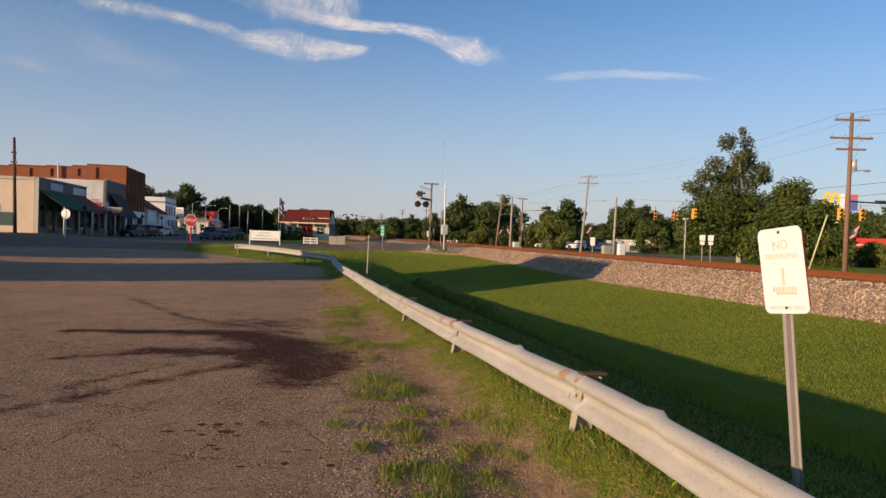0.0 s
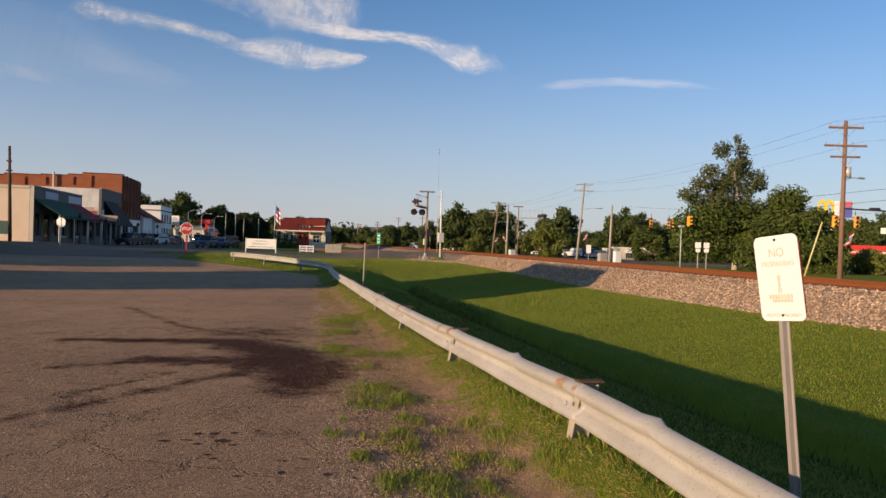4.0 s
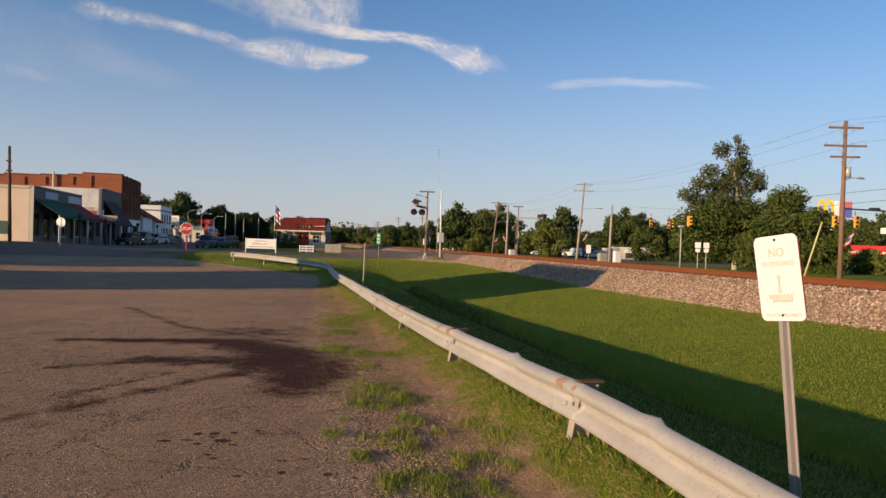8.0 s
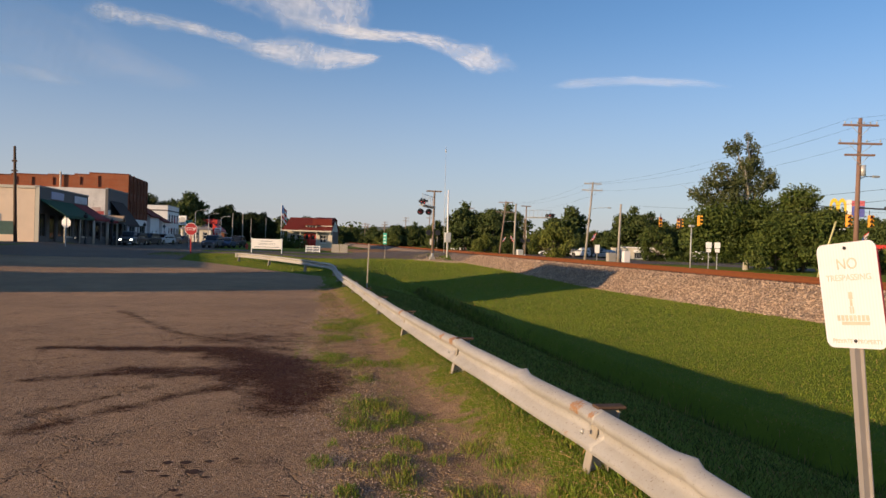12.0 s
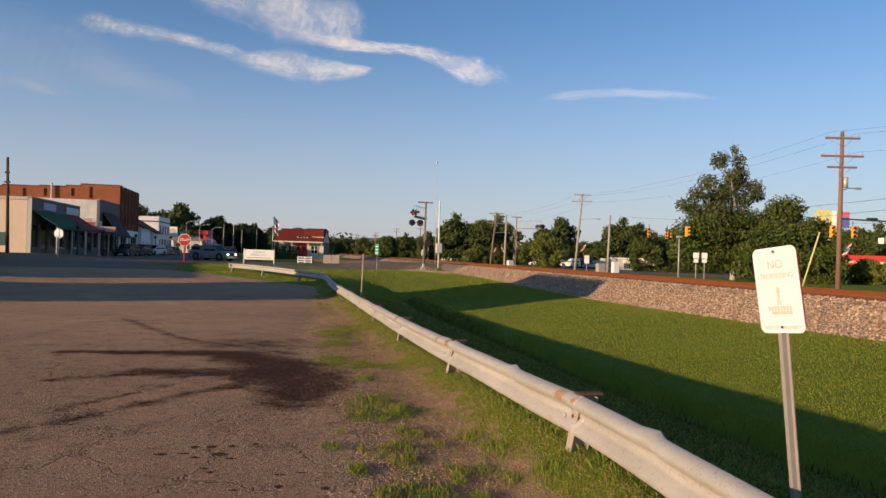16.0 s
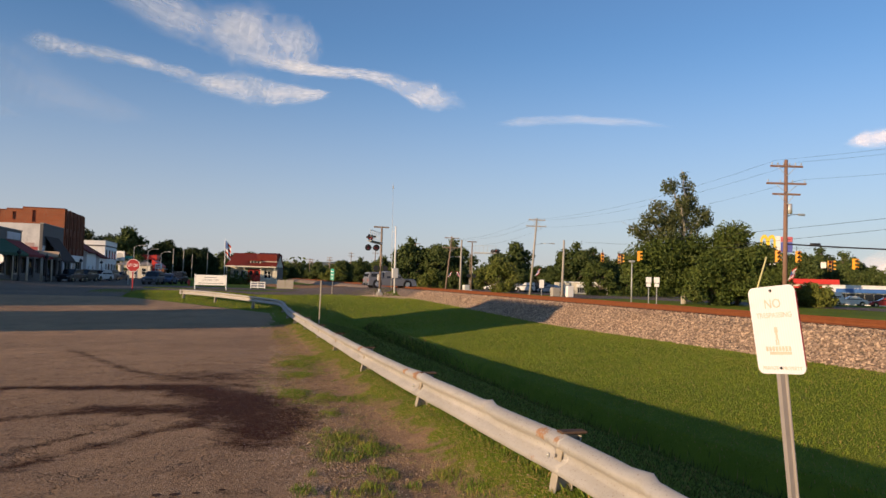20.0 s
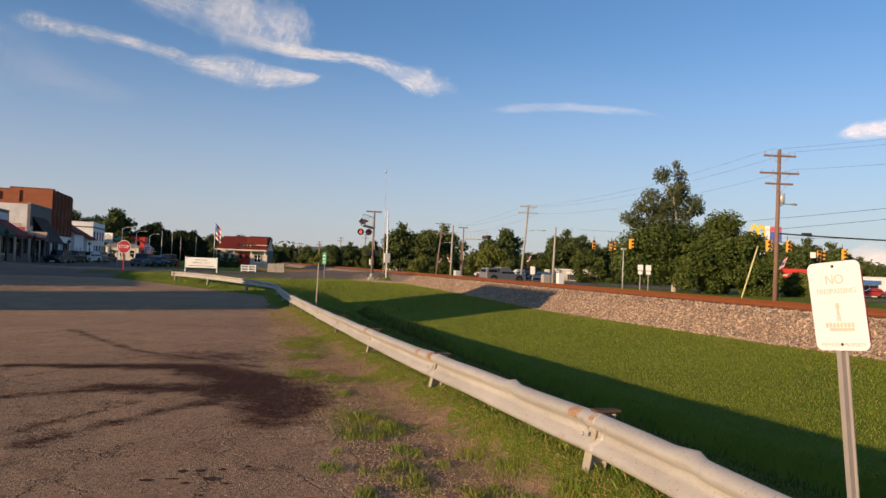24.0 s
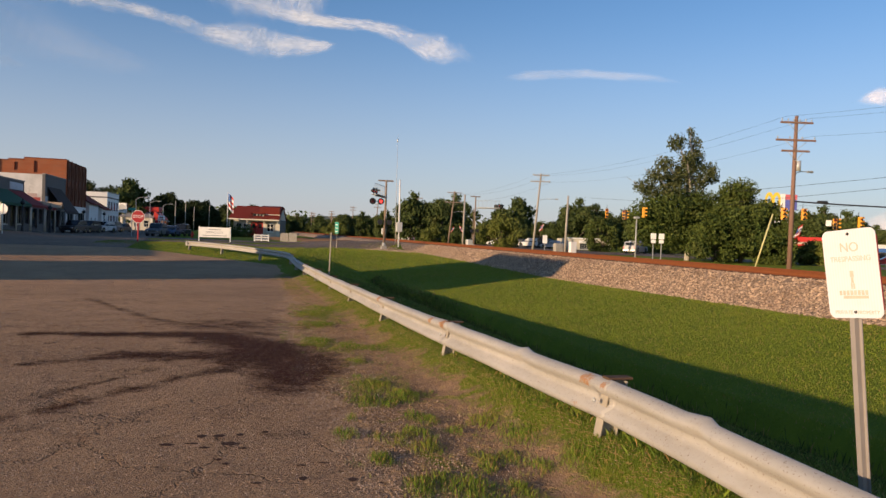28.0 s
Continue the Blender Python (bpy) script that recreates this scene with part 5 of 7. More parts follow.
def traffic_light(v, u, z, turn, faces=1, box_sign=False):
    t = thing("traffic_light", at(v, u, z, turn - 35), "amber traffic signal hung from a span cable", "traffic light", "traffic lights")
    for k in range(faces):
        m = pose(0, 0, 0, 0, 0, 90 * k)
        part("housing", bevelled(box(B(), -0.17, 0.17, -0.32 - 0.0, -0.06, -0.52, 0.52, m), 0.03), ORANGE if k == 0 else BLACK, t)
        for i, mat in enumerate((RED_LENS, ORANGE, STEEL_DARK)):
            z0 = 0.36 - 0.36 * i
            bm = tube(B(), m @ Vector((0, -0.36, z0)), m @ Vector((0, -0.322, z0)), 0.14, None, 12)
            lens = part("lens", bm, STEEL_DARK if i else RED_LENS, t)
            bm = B()
            for j in range(8):
                a0, a1 = math.pi * (j / 8) , math.pi * ((j + 1) / 8)
                q = [m @ Vector((0.16 * math.cos(a), y, z0 + 0.16 * math.sin(a))) for a, y in ((a0, -0.325), (a1, -0.325), (a1, -0.55), (a0, -0.55))]
                bm.faces.new([bm.verts.new(p) for p in q])
            part("visor", bm, ORANGE, lens)
    part("hanger", tube(B(), (0, 0, 0.5), (0, 0, 0.95), 0.03, None, 6), STEEL_DARK, t)
    if box_sign:
        part("lane_plate", box(B(), -0.75, -0.27, -0.05, -0.03, -0.2, 0.35), WHITE, t, "white lane plate")


traffic_light(39.5, 72.2, 4.65, 8)
traffic_light(41.5, 71.8, 4.55, -6, 2)
traffic_light(39.25, 64.6, 4.6, 100)
traffic_light(46.3, 53.0, 4.55, 30)
traffic_light(48.1, 52.5, 4.55, 20)
traffic_light(54.2, 55.0, 3.95, 0, 2, True)
traffic_light(56.5, 54.5, 4.2, 40)
wire("span_cable", (37.6, 72.6, 6.3), (58.0, 53.8, 5.8), 0.25, 0.012, STEEL_DARK, "black span cable for traffic signals")
for v, u, z in ((41.2, 43.2, 5.0), (57.8, 34.4, 4.78)):
    solo("cable_box", bevelled(tube(B(), (-0.35, 0, 0), (0.35, 0, 0), 0.13, None, 10), 0.02), BLACK, at(v, u, z, -25), "black splice box hung on a cable", "cable box", "cable boxes")


def crossing_signal(v, u, z, h, arm_way, arm_len, lights, label):
    """A railway crossing signal: mast, top bar, cantilever arm with rail and posts, pairs of red lamps with hoods, low flashers, base."""
    s = thing("crossing_signal", at(v, u, z), label, "crossing signal", "crossing signals")
    part("mast", tube(B(), (0, 0, 0), (0.05, 0, h), 0.12, 0.09, 12), WOOD_POLE, s)
    part("base", bevelled(box(B(), -0.28, 0.28, -0.28, 0.28, -0.25, 0.05), 0.05), CONCRETE, s)
    part("foot_flange", tube(B(), (0, 0, 0.04), (0, 0, 0.4), 0.20, 0.13, 10), STEEL_GREY, s)
    part("top_bar", box(B(), -0.75, 0.75, -0.05, 0.05, h - 0.14, h), WOOD_POLE, s)
    d = Vector((math.cos(radians(arm_way)), math.sin(radians(arm_way)), 0))
    zc = h - 1.75
    bm = B()
    tube(bm, (0, 0, zc), d * arm_len + Vector((0, 0, zc)), 0.06, None, 8)
    tube(bm, (0, 0, zc + 1.1), d * arm_len + Vector((0, 0, zc + 1.1)), 0.025, None, 6)
    arm = part("cantilever_arm", bm, STEEL_GREY, s)
    for i in range(6):
        q = d * arm_len * (i + 0.8) / 6
        part("arm_stanchion", tube(B(), q + Vector((0, 0, zc)), q + Vector((0, 0, zc + 1.1)), 0.025, None, 6), STEEL_GREY, arm)
    side = Vector((-d.y, d.x, 0))
    m = Matrix((side, d, (0, 0, 1))).transposed().to_4x4()
    part("walkway", box(B(), -0.3, 0.3, 0.4, arm_len, zc + 0.07, zc + 0.12, m), STEEL_GREY, arm)
    part("ladder", box(B(), -0.09, 0.09, -0.25, -0.2, 0.5, zc, m), WOOD_POLE, s)
    for k in lights:
        lamp_pair(s, k)
    for x in (-0.45, 0.45):
        part("low_flasher", tube(B(), (x, -0.18, 2.4), (x, -0.10, 2.4), 0.27, None, 14), STEEL_DARK, s)
    for a in (45, -45):
        part("crossbuck_blade", box(B(), -0.75, 0.75, -0.16, -0.14 + a * 1e-4, -0.11, 0.11, pose(0, 0, 3.3, 0, 0, 75) @ pose(0, 0, 0, 0, a, 0)), WHITE, s, "white crossbuck blade")
    part("bell_box", bevelled(box(B(), -0.2, 0.2, 0.12, 0.4, 1.2, 1.8), 0.03), SILVER, s)
    return s


FLASHERS = []


def lamp_pair(s, k):
    """Two round backboards with hoods side by side, hung at k = (x, y, z), turned to the one who waits."""
    x, y, z, turn = k
    for side in (-0.38, 0.38):
        m = pose(x, y, z, 0, 0, turn) @ pose(side, 0, 0)
        bm = tube(B(), m @ Vector((0, 0, 0)), m @ Vector((0, 0.04, 0)), 0.30, None, 18)
        tube(bm, m @ Vector((0, 0.04, 0)), m @ Vector((0, 0.26, 0)), 0.16, 0.10, 12)
        board = part("lamp_board", bm, BLACK, s, "black round lamp board")
        lamp = new("lamp", FLASH_MESH)
        lamp.parent = board
        lamp.matrix_local = m @ pose(0, -0.030, 0)
        FLASHERS.append((lamp, m))
        bm = B()
        for j in range(10):
            a0, a1 = math.pi * j / 10, math.pi * (j + 1) / 10
            bm.faces.new([bm.verts.new(m @ Vector((0.17 * math.cos(a), yy, 0.17 * math.sin(a)))) for a, yy in ((a0, 0), (a1, 0), (a1, -0.3), (a0, -0.3))])
        part("hood", bm, BLACK, board)
    bm = tube(B(), pose(x, y, z, 0, 0, turn) @ Vector((-0.5, 0.1, 0)), pose(x, y, z, 0, 0, turn) @ Vector((0.5, 0.1, 0)), 0.03, None, 6)
    part("lamp_bracket", bm, STEEL_DARK, s)


def flash_mesh():
    """A round lamp that turns: dark glass on one side, lit on the other."""
    bm = B()
    tube(bm, (0, -0.008, 0), (0, -0.001, 0), 0.135, None, 16, 0)
    tube(bm, (0, 0.001, 0), (0, 0.008, 0), 0.135, None, 16, 1)
    return mesh_of("lamp", bm, [RED_LENS, LAMP_RED])


FLASH_MESH = flash_mesh()
crossing_signal(13.3, 68.5, 0.18, 6.5, 246, 4.6, ((-1.50, -3.5, 4.25, -5), (-1.80, -4.2, 5.15, 60)), "railway crossing signal with lamps on a cantilever arm")
crossing_signal(33.0, 99.4, -0.1, 7.5, -35, 3.8, ((2.9, -2.1, 6.05, 150), (3.1, -2.3, 6.15, 40)), "railway crossing signal with a cantilever arm over the road")
s = thing("radio_mast", at(15.3, 70.9, 0.17), "thin tall pale mast with a box at its foot", "mast")
part("mast_tube", tube(B(), (0, 0, -0.3), (-0.05, 0, 6.8), 0.09, 0.07, 10), WHITE, s)
part("whip", tube(B(), (-0.35, 0, 0.4), (-0.45, 0, 11.3), 0.035, 0.012, 6), SILVER, s)
part("whip_tip", tube(B(), (-0.45, 0, 10.6), (-0.45, 0, 10.9), 0.06, None, 6), SILVER, s)
part("equipment_box", bevelled(box(B(), -0.3, 0.3, -0.2, 0.2, 1.5, 2.5), 0.03), SILVER, s)
part("clamp", tube(B(), (-0.38, 0, 6.2), (0.05, 0, 6.2), 0.03, None, 6), SILVER, s)
solo("signal_hut", bevelled(box(B(), -0.4, 0.4, -0.4, 0.4, -0.2, 1.25), 0.05), SILVER, at(29.4, 90.7, ground_z(29.4, 90.7)), "silver equipment cabinet beside the crossing", "cabinet", "equipment cabinets")
solo("signal_hut", bevelled(box(B(), -0.44, 0.44, -0.4, 0.4, -0.2, 1.5), 0.05), WHITE, at(42.6, 86.6, ground_z(42.6, 86.6)), "white equipment cabinet beside a pole", "cabinet", "equipment cabinets")


solo("signal_hut", bevelled(box(B(), -0.56, 0.56, -0.45, 0.45, -0.3, 1.2), 0.05), CONCRETE, at(42.7, 91.2, ground_z(42.7, 91.2)), "grey equipment cabinet beside a white post", "cabinet", "equipment cabinets")


def stop_sign(v, u, z, turn, size, h, back=False, label="red stop sign on a red post"):
    s = thing("stop_sign", at(v, u, z, turn), label, "sign", "street signs")
    out = [(size * math.cos(radians(22.5 + 45 * i)), size * math.sin(radians(22.5 + 45 * i))) for i in range(8)]
    part("border", fix(prism(B(), out, -0.004, 0.004, "y")), WHITE, s).location = (0, 0, h)
    face = [(0.93 * a, 0.93 * b) for a, b in out]
    f = part("face", fix(prism(B(), face, -0.010, -0.005, "y")), SIGN_RED if not back else GALV, s)
    f.location = (0, 0, h)
    if not back:
        letters("STOP", size * 0.62, pose(0, -0.012, h, 90), WHITE, s, 0.001)
    part("post", box(B(), -0.04, 0.04, 0.008, 0.06, -0.5, h + size), SIGN_RED if not back else GALV, s)


stop_sign(-7.52, 56.9, 0.22, -10, 0.50, 1.85)
stop_sign(-20.3, 71.0, 0.35, 160, 0.48, 2.05, True, "grey back of a round-edged sign on a steel post")


def lamp_post(v, u, z):
    s = thing("street_lamp", at(v, u, z), "black globe street lamp beside the shops", "street lamp", "globe street lamps")
    part("post", tube(B(), (0, 0, -0.2), (0, 0, 2.7), 0.07, 0.05, 8), BLACK, s)
    part("base", tube(B(), (0, 0, -0.2), (0, 0, 0.5), 0.16, 0.10, 8), BLACK, s)
    bm = B()
    bmesh.ops.create_icosphere(bm, subdivisions=2, radius=0.24, matrix=Matrix.Translation((0, 0, 2.95)))
    part("globe", bm, BLACK, s, shade=True)
    part("finial", tube(B(), (0, 0, 3.15), (0, 0, 3.4), 0.08, 0.01, 8), BLACK, s)


for u in (82.0, 93.0, 112.0, 128.0):
    lamp_post(-21.6, u, ground_z(-21.6, u))


def flag_pole():
    s = thing("flag_pole", at(-2.1, 119.2, 0), "white flag pole with a hanging flag of red and white stripes", "flag pole")
    part("shaft", tube(B(), (0, 0, -0.3), (0, 0, 7.2), 0.06, 0.04, 8), WHITE, s)
    bm = B()
    for i in range(7):
        for j in range(6):
            mat = 2 if (i < 3 and j > 2) else (0 if j % 2 else 1)
            q = []
            for a, b in ((i, j), (i + 1, j), (i + 1, j + 1), (i, j + 1)):
                q.append(bm.verts.new((0.06 + a * 0.12, 0.10 * math.sin(a * 1.3 + b * 0.4), 4.6 + b * 0.40 - a * 0.13)))
            f = bm.faces.new(q)
            f.material_index = mat
    flag = part("flag", bm, [RED_BRIGHT, WHITE, BLUE], s, "striped flag with a blue corner")
    return flag


FLAG = flag_pole()


def marker_post(v, u, z, h, green=False):
    s = thing("marker_post" if not green else "street_name_sign", at(v, u, z, -15 if not green else -50), "thin steel channel post without a board" if not green else "green street sign with bars of white lettering", "post" if not green else "sign")
    part("post", box(B(), -0.020, 0.020, -0.015, 0.015, -0.5, h, pose(0, 0, 0, 0, 1.0, 0)), POST_STEEL, s)
    if green:
        part("plate", bevelled(box(B(), -0.22, 0.22, -0.05, -0.022, h - 0.95, h + 0.08), 0.01), SIGN_GREEN, s)
        for z0 in (0.0, -0.3, -0.6):
            part("lettering_bar", box(B(), -0.15, 0.15, -0.056, -0.051, h - 0.19 + z0, h - 0.13 + z0), WHITE, s)


marker_post(2.75, 26.0, ground_z(2.75, 26.0), 1.75)
marker_post(8.2, 64.8, ground_z(8.2, 64.8), 2.3, True)


# ---- highway side: pole signs, white shop, boards ----
def guy_guard():
    bm = tube(B(), (38.45, 46.9, -0.5), (39.33, 46.1, 4.1), 0.065, None, 8)
    solo("guy_wire_guard", bm, dull("yellow_plastic", (0.62, 0.56, 0.25), 0.6), TOWN, "slanting yellow guard over a pole's guy wire", "guy wire")


guy_guard()


def pole_sign_yellow():
    s = thing("pole_sign", at(68.8, 80.1, 0.2, -25), "tall pole sign with a yellow double-hump emblem", "sign", "roadside pole signs")
    part("pole", box(B(), -0.2, 0.2, -0.2, 0.2, -0.3, 6.2), STEEL_DARK, s)
    bm = B()
    for c in (-0.47, 0.47):
        for i in range(10):
            a0, a1 = math.pi * i / 10, math.pi * (i + 1) / 10
            for r0, r1 in ((0.28, 0.49),):
                q = [(c + r * math.cos(a), 2.1 * r * math.sin(a)) for r, a in ((r1, a0), (r1, a1), (r0, a1), (r0, a0))]
                lo = [bm.verts.new((x, -0.18, z + 7.7)) for x, z in q]
                hi = [bm.verts.new((x, 0.18, z + 7.7)) for x, z in q]
                for k in range(4):
                    bm.faces.new((lo[k], lo[(k + 1) % 4], hi[(k + 1) % 4], hi[k]))
                bm.faces.new(lo)
                bm.faces.new(hi[::-1])
    for x0, x1 in ((-0.96, -0.75), (-0.19, 0.19), (0.75, 0.96)):
        box(bm, x0, x1, -0.18, 0.18, 6.9, 7.7)
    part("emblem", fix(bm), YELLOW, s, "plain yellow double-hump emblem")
    part("red_panel", bevelled(box(B(), -0.8, 0.9, -0.2, 0.2, 6.35, 6.88), 0.03), dull("dark_brown_panel", (0.16, 0.06, 0.04), 0.6), s)
    part("board", bevelled(box(B(), -0.5, 1.0, -0.15, 0.15, 4.5, 5.7), 0.03), WHITE, s, "white changeable letter board")
    part("lower_board", bevelled(box(B(), -0.6, 1.1, -0.15, 0.15, 1.6, 4.4), 0.03), BLACK, s)


pole_sign_yellow()
s = thing("pole_sign", at(77.9, 87.6, -0.2, -25), "tall pole sign with red and blue panels", "sign", "roadside pole signs")
part("pole", box(B(), -0.2, 0.2, -0.2, 0.2, -0.3, 7.2), STEEL_GREY, s)
part("red_panel", bevelled(box(B(), -0.3, 1.35, -0.2, 0.2, 8.85, 9.6), 0.03), dull("pale_red_panel", (0.62, 0.14, 0.16), 0.5), s)
part("blue_panel", bevelled(box(B(), -0.3, 1.35, -0.2, 0.2, 7.3, 8.8), 0.03), dull("violet_blue_panel", (0.12, 0.13, 0.42), 0.5), s)
part("white_edge", bevelled(box(B(), -0.95, -0.32, -0.2, 0.2, 6.6, 9.7), 0.03), WHITE, s)


def flat_shop(v, u, w, deep, h, turn, wall, band, label, name, glass=((0.1, 0.9),), z=-0.95):
    house = thing(name, at(v, u, z, turn), label, "building", "highway buildings")
    holes = [(w * a, w * b, 0.5, h * 0.66) for a, b in glass]
    part("front_wall", wall_with_holes(B(), 0, w, -0.3, h, 0, 0.3, holes), wall, house)
    part("side_wall", box(B(), 0, 0.3, 0.302, deep, -0.3, h), wall, house)
    part("side_wall", box(B(), w - 0.3, w, 0.302, deep, -0.3, h), wall, house)
    part("back_wall", box(B(), 0.302, w - 0.302, deep - 0.3, deep, -0.3, h), wall, house)
    part("roof", box(B(), 0.302, w - 0.302, 0.302, deep - 0.302, h - 0.5, h - 0.3), ROOF_GREY, house)
    part("fascia_band", bevelled(box(B(), w * glass[0][0] - 0.2, w * glass[-1][1] + 0.2, -0.25, -0.003, h * 0.68, h * 0.88), 0.02), band, house)
    part("cornice", bevelled(box(B(), -0.15, w + 0.15, -0.15, 0.45, h + 0.002, h + 0.2), 0.02), WHITE, house)
    part("inner_wall", box(B(), 0.31, w - 0.31, 3.0, 3.2, -0.2, h - 0.6), GREY_WALL, house)
    for hx in holes:
        window_in(house, *hx, 0.0, STEEL_GREY, (6, 1), True, "shop_window")
    return house


flat_shop(98.9, 99.3, 13.5, 12, 3.5, -24, WHITE, BLUE, "white flat-roofed store with a blue band over its windows", "white_store", ((0.05, 0.72),), -1.1)
red = flat_shop(93.5, 108.0, 11, 10, 3.6, -30, CREAM, RED_BRIGHT, "restaurant with a bright red roof edge", "restaurant", ((0.1, 0.9),))
part("mansard", fix(prism(B(), ((-0.6, 3.62), (-0.35, 4.5), (0.6, 4.5), (0.6, 3.82), (0.46, 3.62)), -0.3, 11.3, "x")), RED_BRIGHT, red, "bright red roof edge")
blue = flat_shop(133.0, 90.0, 16, 10, 3.4, -35, BRICK_DARK, BLUE, "low building with a light blue roof edge", "low_building", ((0.3, 0.6),), -1.2)
part("blue_roof", fix(prism(B(), ((-1.2, 3.0), (-1.2, 3.2), (1.0, 3.9), (1.0, 3.0)), -0.5, 16.5, "x")), dull("light_blue_metal", (0.16, 0.42, 0.60), 0.5), blue)
flat_shop(56.0, 115.7, 8.0, 8, 2.3, -12.39, CREAM, WHITE, "low cream building beside the highway", "cream_building", ((0.3, 0.6),), -0.6)
flat_shop(49.3, 163.2, 3.2, 4, 2.2, -12.39, WHITE, WHITE, "small white roadside shed", "white_shed", ((0.3, 0.6),), -0.6)


def route_board(v, u, z, k):
    s = thing("route_sign", at(v, u, z, -20), "white route marker boards on thin posts", "sign", "route signs")
    for x in (-0.35, 0.35)[: 1 + k]:
        part("post", box(B(), x - 0.03, x + 0.03, 0.0, 0.04, -0.5, 2.5), GALV, s)
        part("board", bevelled(box(B(), x - 0.24, x + 0.24, -0.03, -0.002, 2.0, 2.5), 0.01), WHITE, s)
        part("arrow_plate", bevelled(box(B(), x - 0.2, x + 0.2, -0.03, -0.002, 1.65, 1.95), 0.01), WHITE, s)


def sign_post(v, u, w, z0, z1, mat, label):
    s = thing("road_sign", at(v, u, ground_z(v, u), -15), label, "sign", "street signs")
    part("post", box(B(), -0.035, 0.035, 0.0, 0.05, -0.4, z1), GALV, s)
    part("board", bevelled(box(B(), -w / 2, w / 2, -0.03, -0.002, z0, z1), 0.01), mat, s)


sign_post(38.2, 85.8, 0.62, 1.15, 2.2, WHITE, "blank white road sign on a steel post")
sign_post(-13.0, 95.0, 0.9, 3.2, 3.5, SIGN_GREEN, "green street name blade on a tall post")


def pole_flag(v, u, z, turn):
    """A small flag that hangs from a slanting stick fixed to a pole."""
    s = thing("pole_flag", at(v, u, z, turn), "small striped flag on a stick fixed to a pole", "flag", "pole flags")
    part("stick", tube(B(), (0, 0, -0.35), (0.75, 0, 0.45), 0.02, None, 6), WHITE, s)
    bm = B()
    for i in range(5):
        for j in range(5):
            q = [bm.verts.new((0.2 + 0.11 * a + 0.02 * b, 0.06 * math.sin(a * 1.4 + b), -0.45 + 0.14 * b + 0.105 * a)) for a, b in ((i, j), (i + 1, j), (i + 1, j + 1), (i, j + 1))]
            bm.faces.new(q).material_index = 2 if (i < 2 and j > 2) else j % 2
    part("flag", bm, [RED_BRIGHT, WHITE, BLUE], s, "red and white striped flag")


for v, u, z, turn in ((37.25, 153.5, 2.4, 0), (39.6, 133.8, 2.5, 0), (40.65, 93.7, 2.9, 0), (35.25, 111.2, 2.4, 180), (39.1, 43.7, 2.6, 0)):
    pole_flag(v, u, z, turn)
route_board(35.0, 55.0, ground_z(35.0, 55.0) + 0.15, 1)
tl = thing("area_lamp", at(37.55, 62.7, ground_z(37.55, 62.7)), "grey area lamp on a tall post", "street lamp", "area lamps")
part("post", tube(B(), (0, 0, -0.3), (0, 0, 4.1), 0.08, 0.06, 8), STEEL_GREY, tl)
part("lamp_head", bevelled(box(B(), -0.25, 0.25, -0.2, 0.2, 4.1, 4.3), 0.04), STEEL_GREY, tl)
tl = thing("area_lamp", at(101.3, 82.7, -0.9), "tall pale lamp post with two arms", "street lamp", "area lamps")
part("post", tube(B(), (0, 0, -0.3), (-0.1, 0, 13.3), 0.16, 0.1, 8), WHITE, tl)
for x in (-1, 1):
    a = part("lamp_arm", tube(B(), (0, 0, 13.0), (x * 1.3, 0, 13.4), 0.05, None, 6), WHITE, tl)
    part("lamp_head", bevelled(box(B(), x * 1.7 - 0.45, x * 1.7 + 0.45, -0.15, 0.15, 13.3, 13.5), 0.05), WHITE, a)
for i, (v, u, w, hh) in enumerate(((110, 76, 1.1, 1.1), (112.0, 75, 0.9, 1.0), (115.0, 74, 1.5, 1.4))):
    solo("storage_tank", bevelled(box(B(), -w / 2, w / 2, -0.8, 0.8, -0.1, hh), 0.25, 3), WHITE, at(v, u, ground_z(v, u)), "white storage bin beside the highway", "bin", "white bins")


def cobra_lamp(v, u, h, reach, turn):
    s = thing("street_lamp", at(v, u, -0.3, turn), "tall grey street lamp with a bent arm", "street lamp", "street lamps")
    part("post", tube(B(), (0, 0, -0.2), (0, 0, h), 0.09, 0.06, 8), STEEL_GREY, s)
    bm = B()
    tube(bm, (0, 0, h - 0.05), (reach * 0.4, 0, h + 0.35), 0.045, None, 6)
    tube(bm, (reach * 0.4, 0, h + 0.35), (reach, 0, h + 0.45), 0.045, None, 6)
    arm = part("lamp_arm", bm, STEEL_GREY, s)
    part("lamp_head", bevelled(box(B(), reach - 0.1, reach + 0.6, -0.14, 0.14, h + 0.34, h + 0.5), 0.05), STEEL_GREY, arm)


cobra_lamp(-21.9, 168.0, 7.2, 1.9, -12)
cobra_lamp(-20.6, 182.0, 6.9, 1.9, -12)
cobra_lamp(-17.1, 176.0, 6.2, 1.6, -12)


def post_board(v, u, w, z0, z1, mat, label, k=0):
    s = thing("shop_sign", at(v, u, -0.1, -12.39), label, "sign", "street signs")
    for x in (-w * 0.4, w * 0.4):
        part("post", box(B(), x - 0.05, x + 0.05, -0.05, 0.05, -0.3, z0), STEEL_GREY, s)
    part("board", bevelled(box(B(), -w / 2, w / 2, -0.12, 0.12, z0, z1), 0.03), mat, s)
    if k == 1:
        part("emblem", tube(B(), (0, -0.16, (z0 + z1) / 2), (0, -0.121, (z0 + z1) / 2), (z1 - z0) * 0.36, None, 16), STEEL_GREY, s, "plain grey disc")
    if k == 2:
        for a in (0.62, 0.3):
            part("lettering_bar", box(B(), -w * 0.35, w * 0.35, -0.13, -0.122, z0 + (z1 - z0) * a - 0.06, z0 + (z1 - z0) * a + 0.06), SIGN_RED, s)


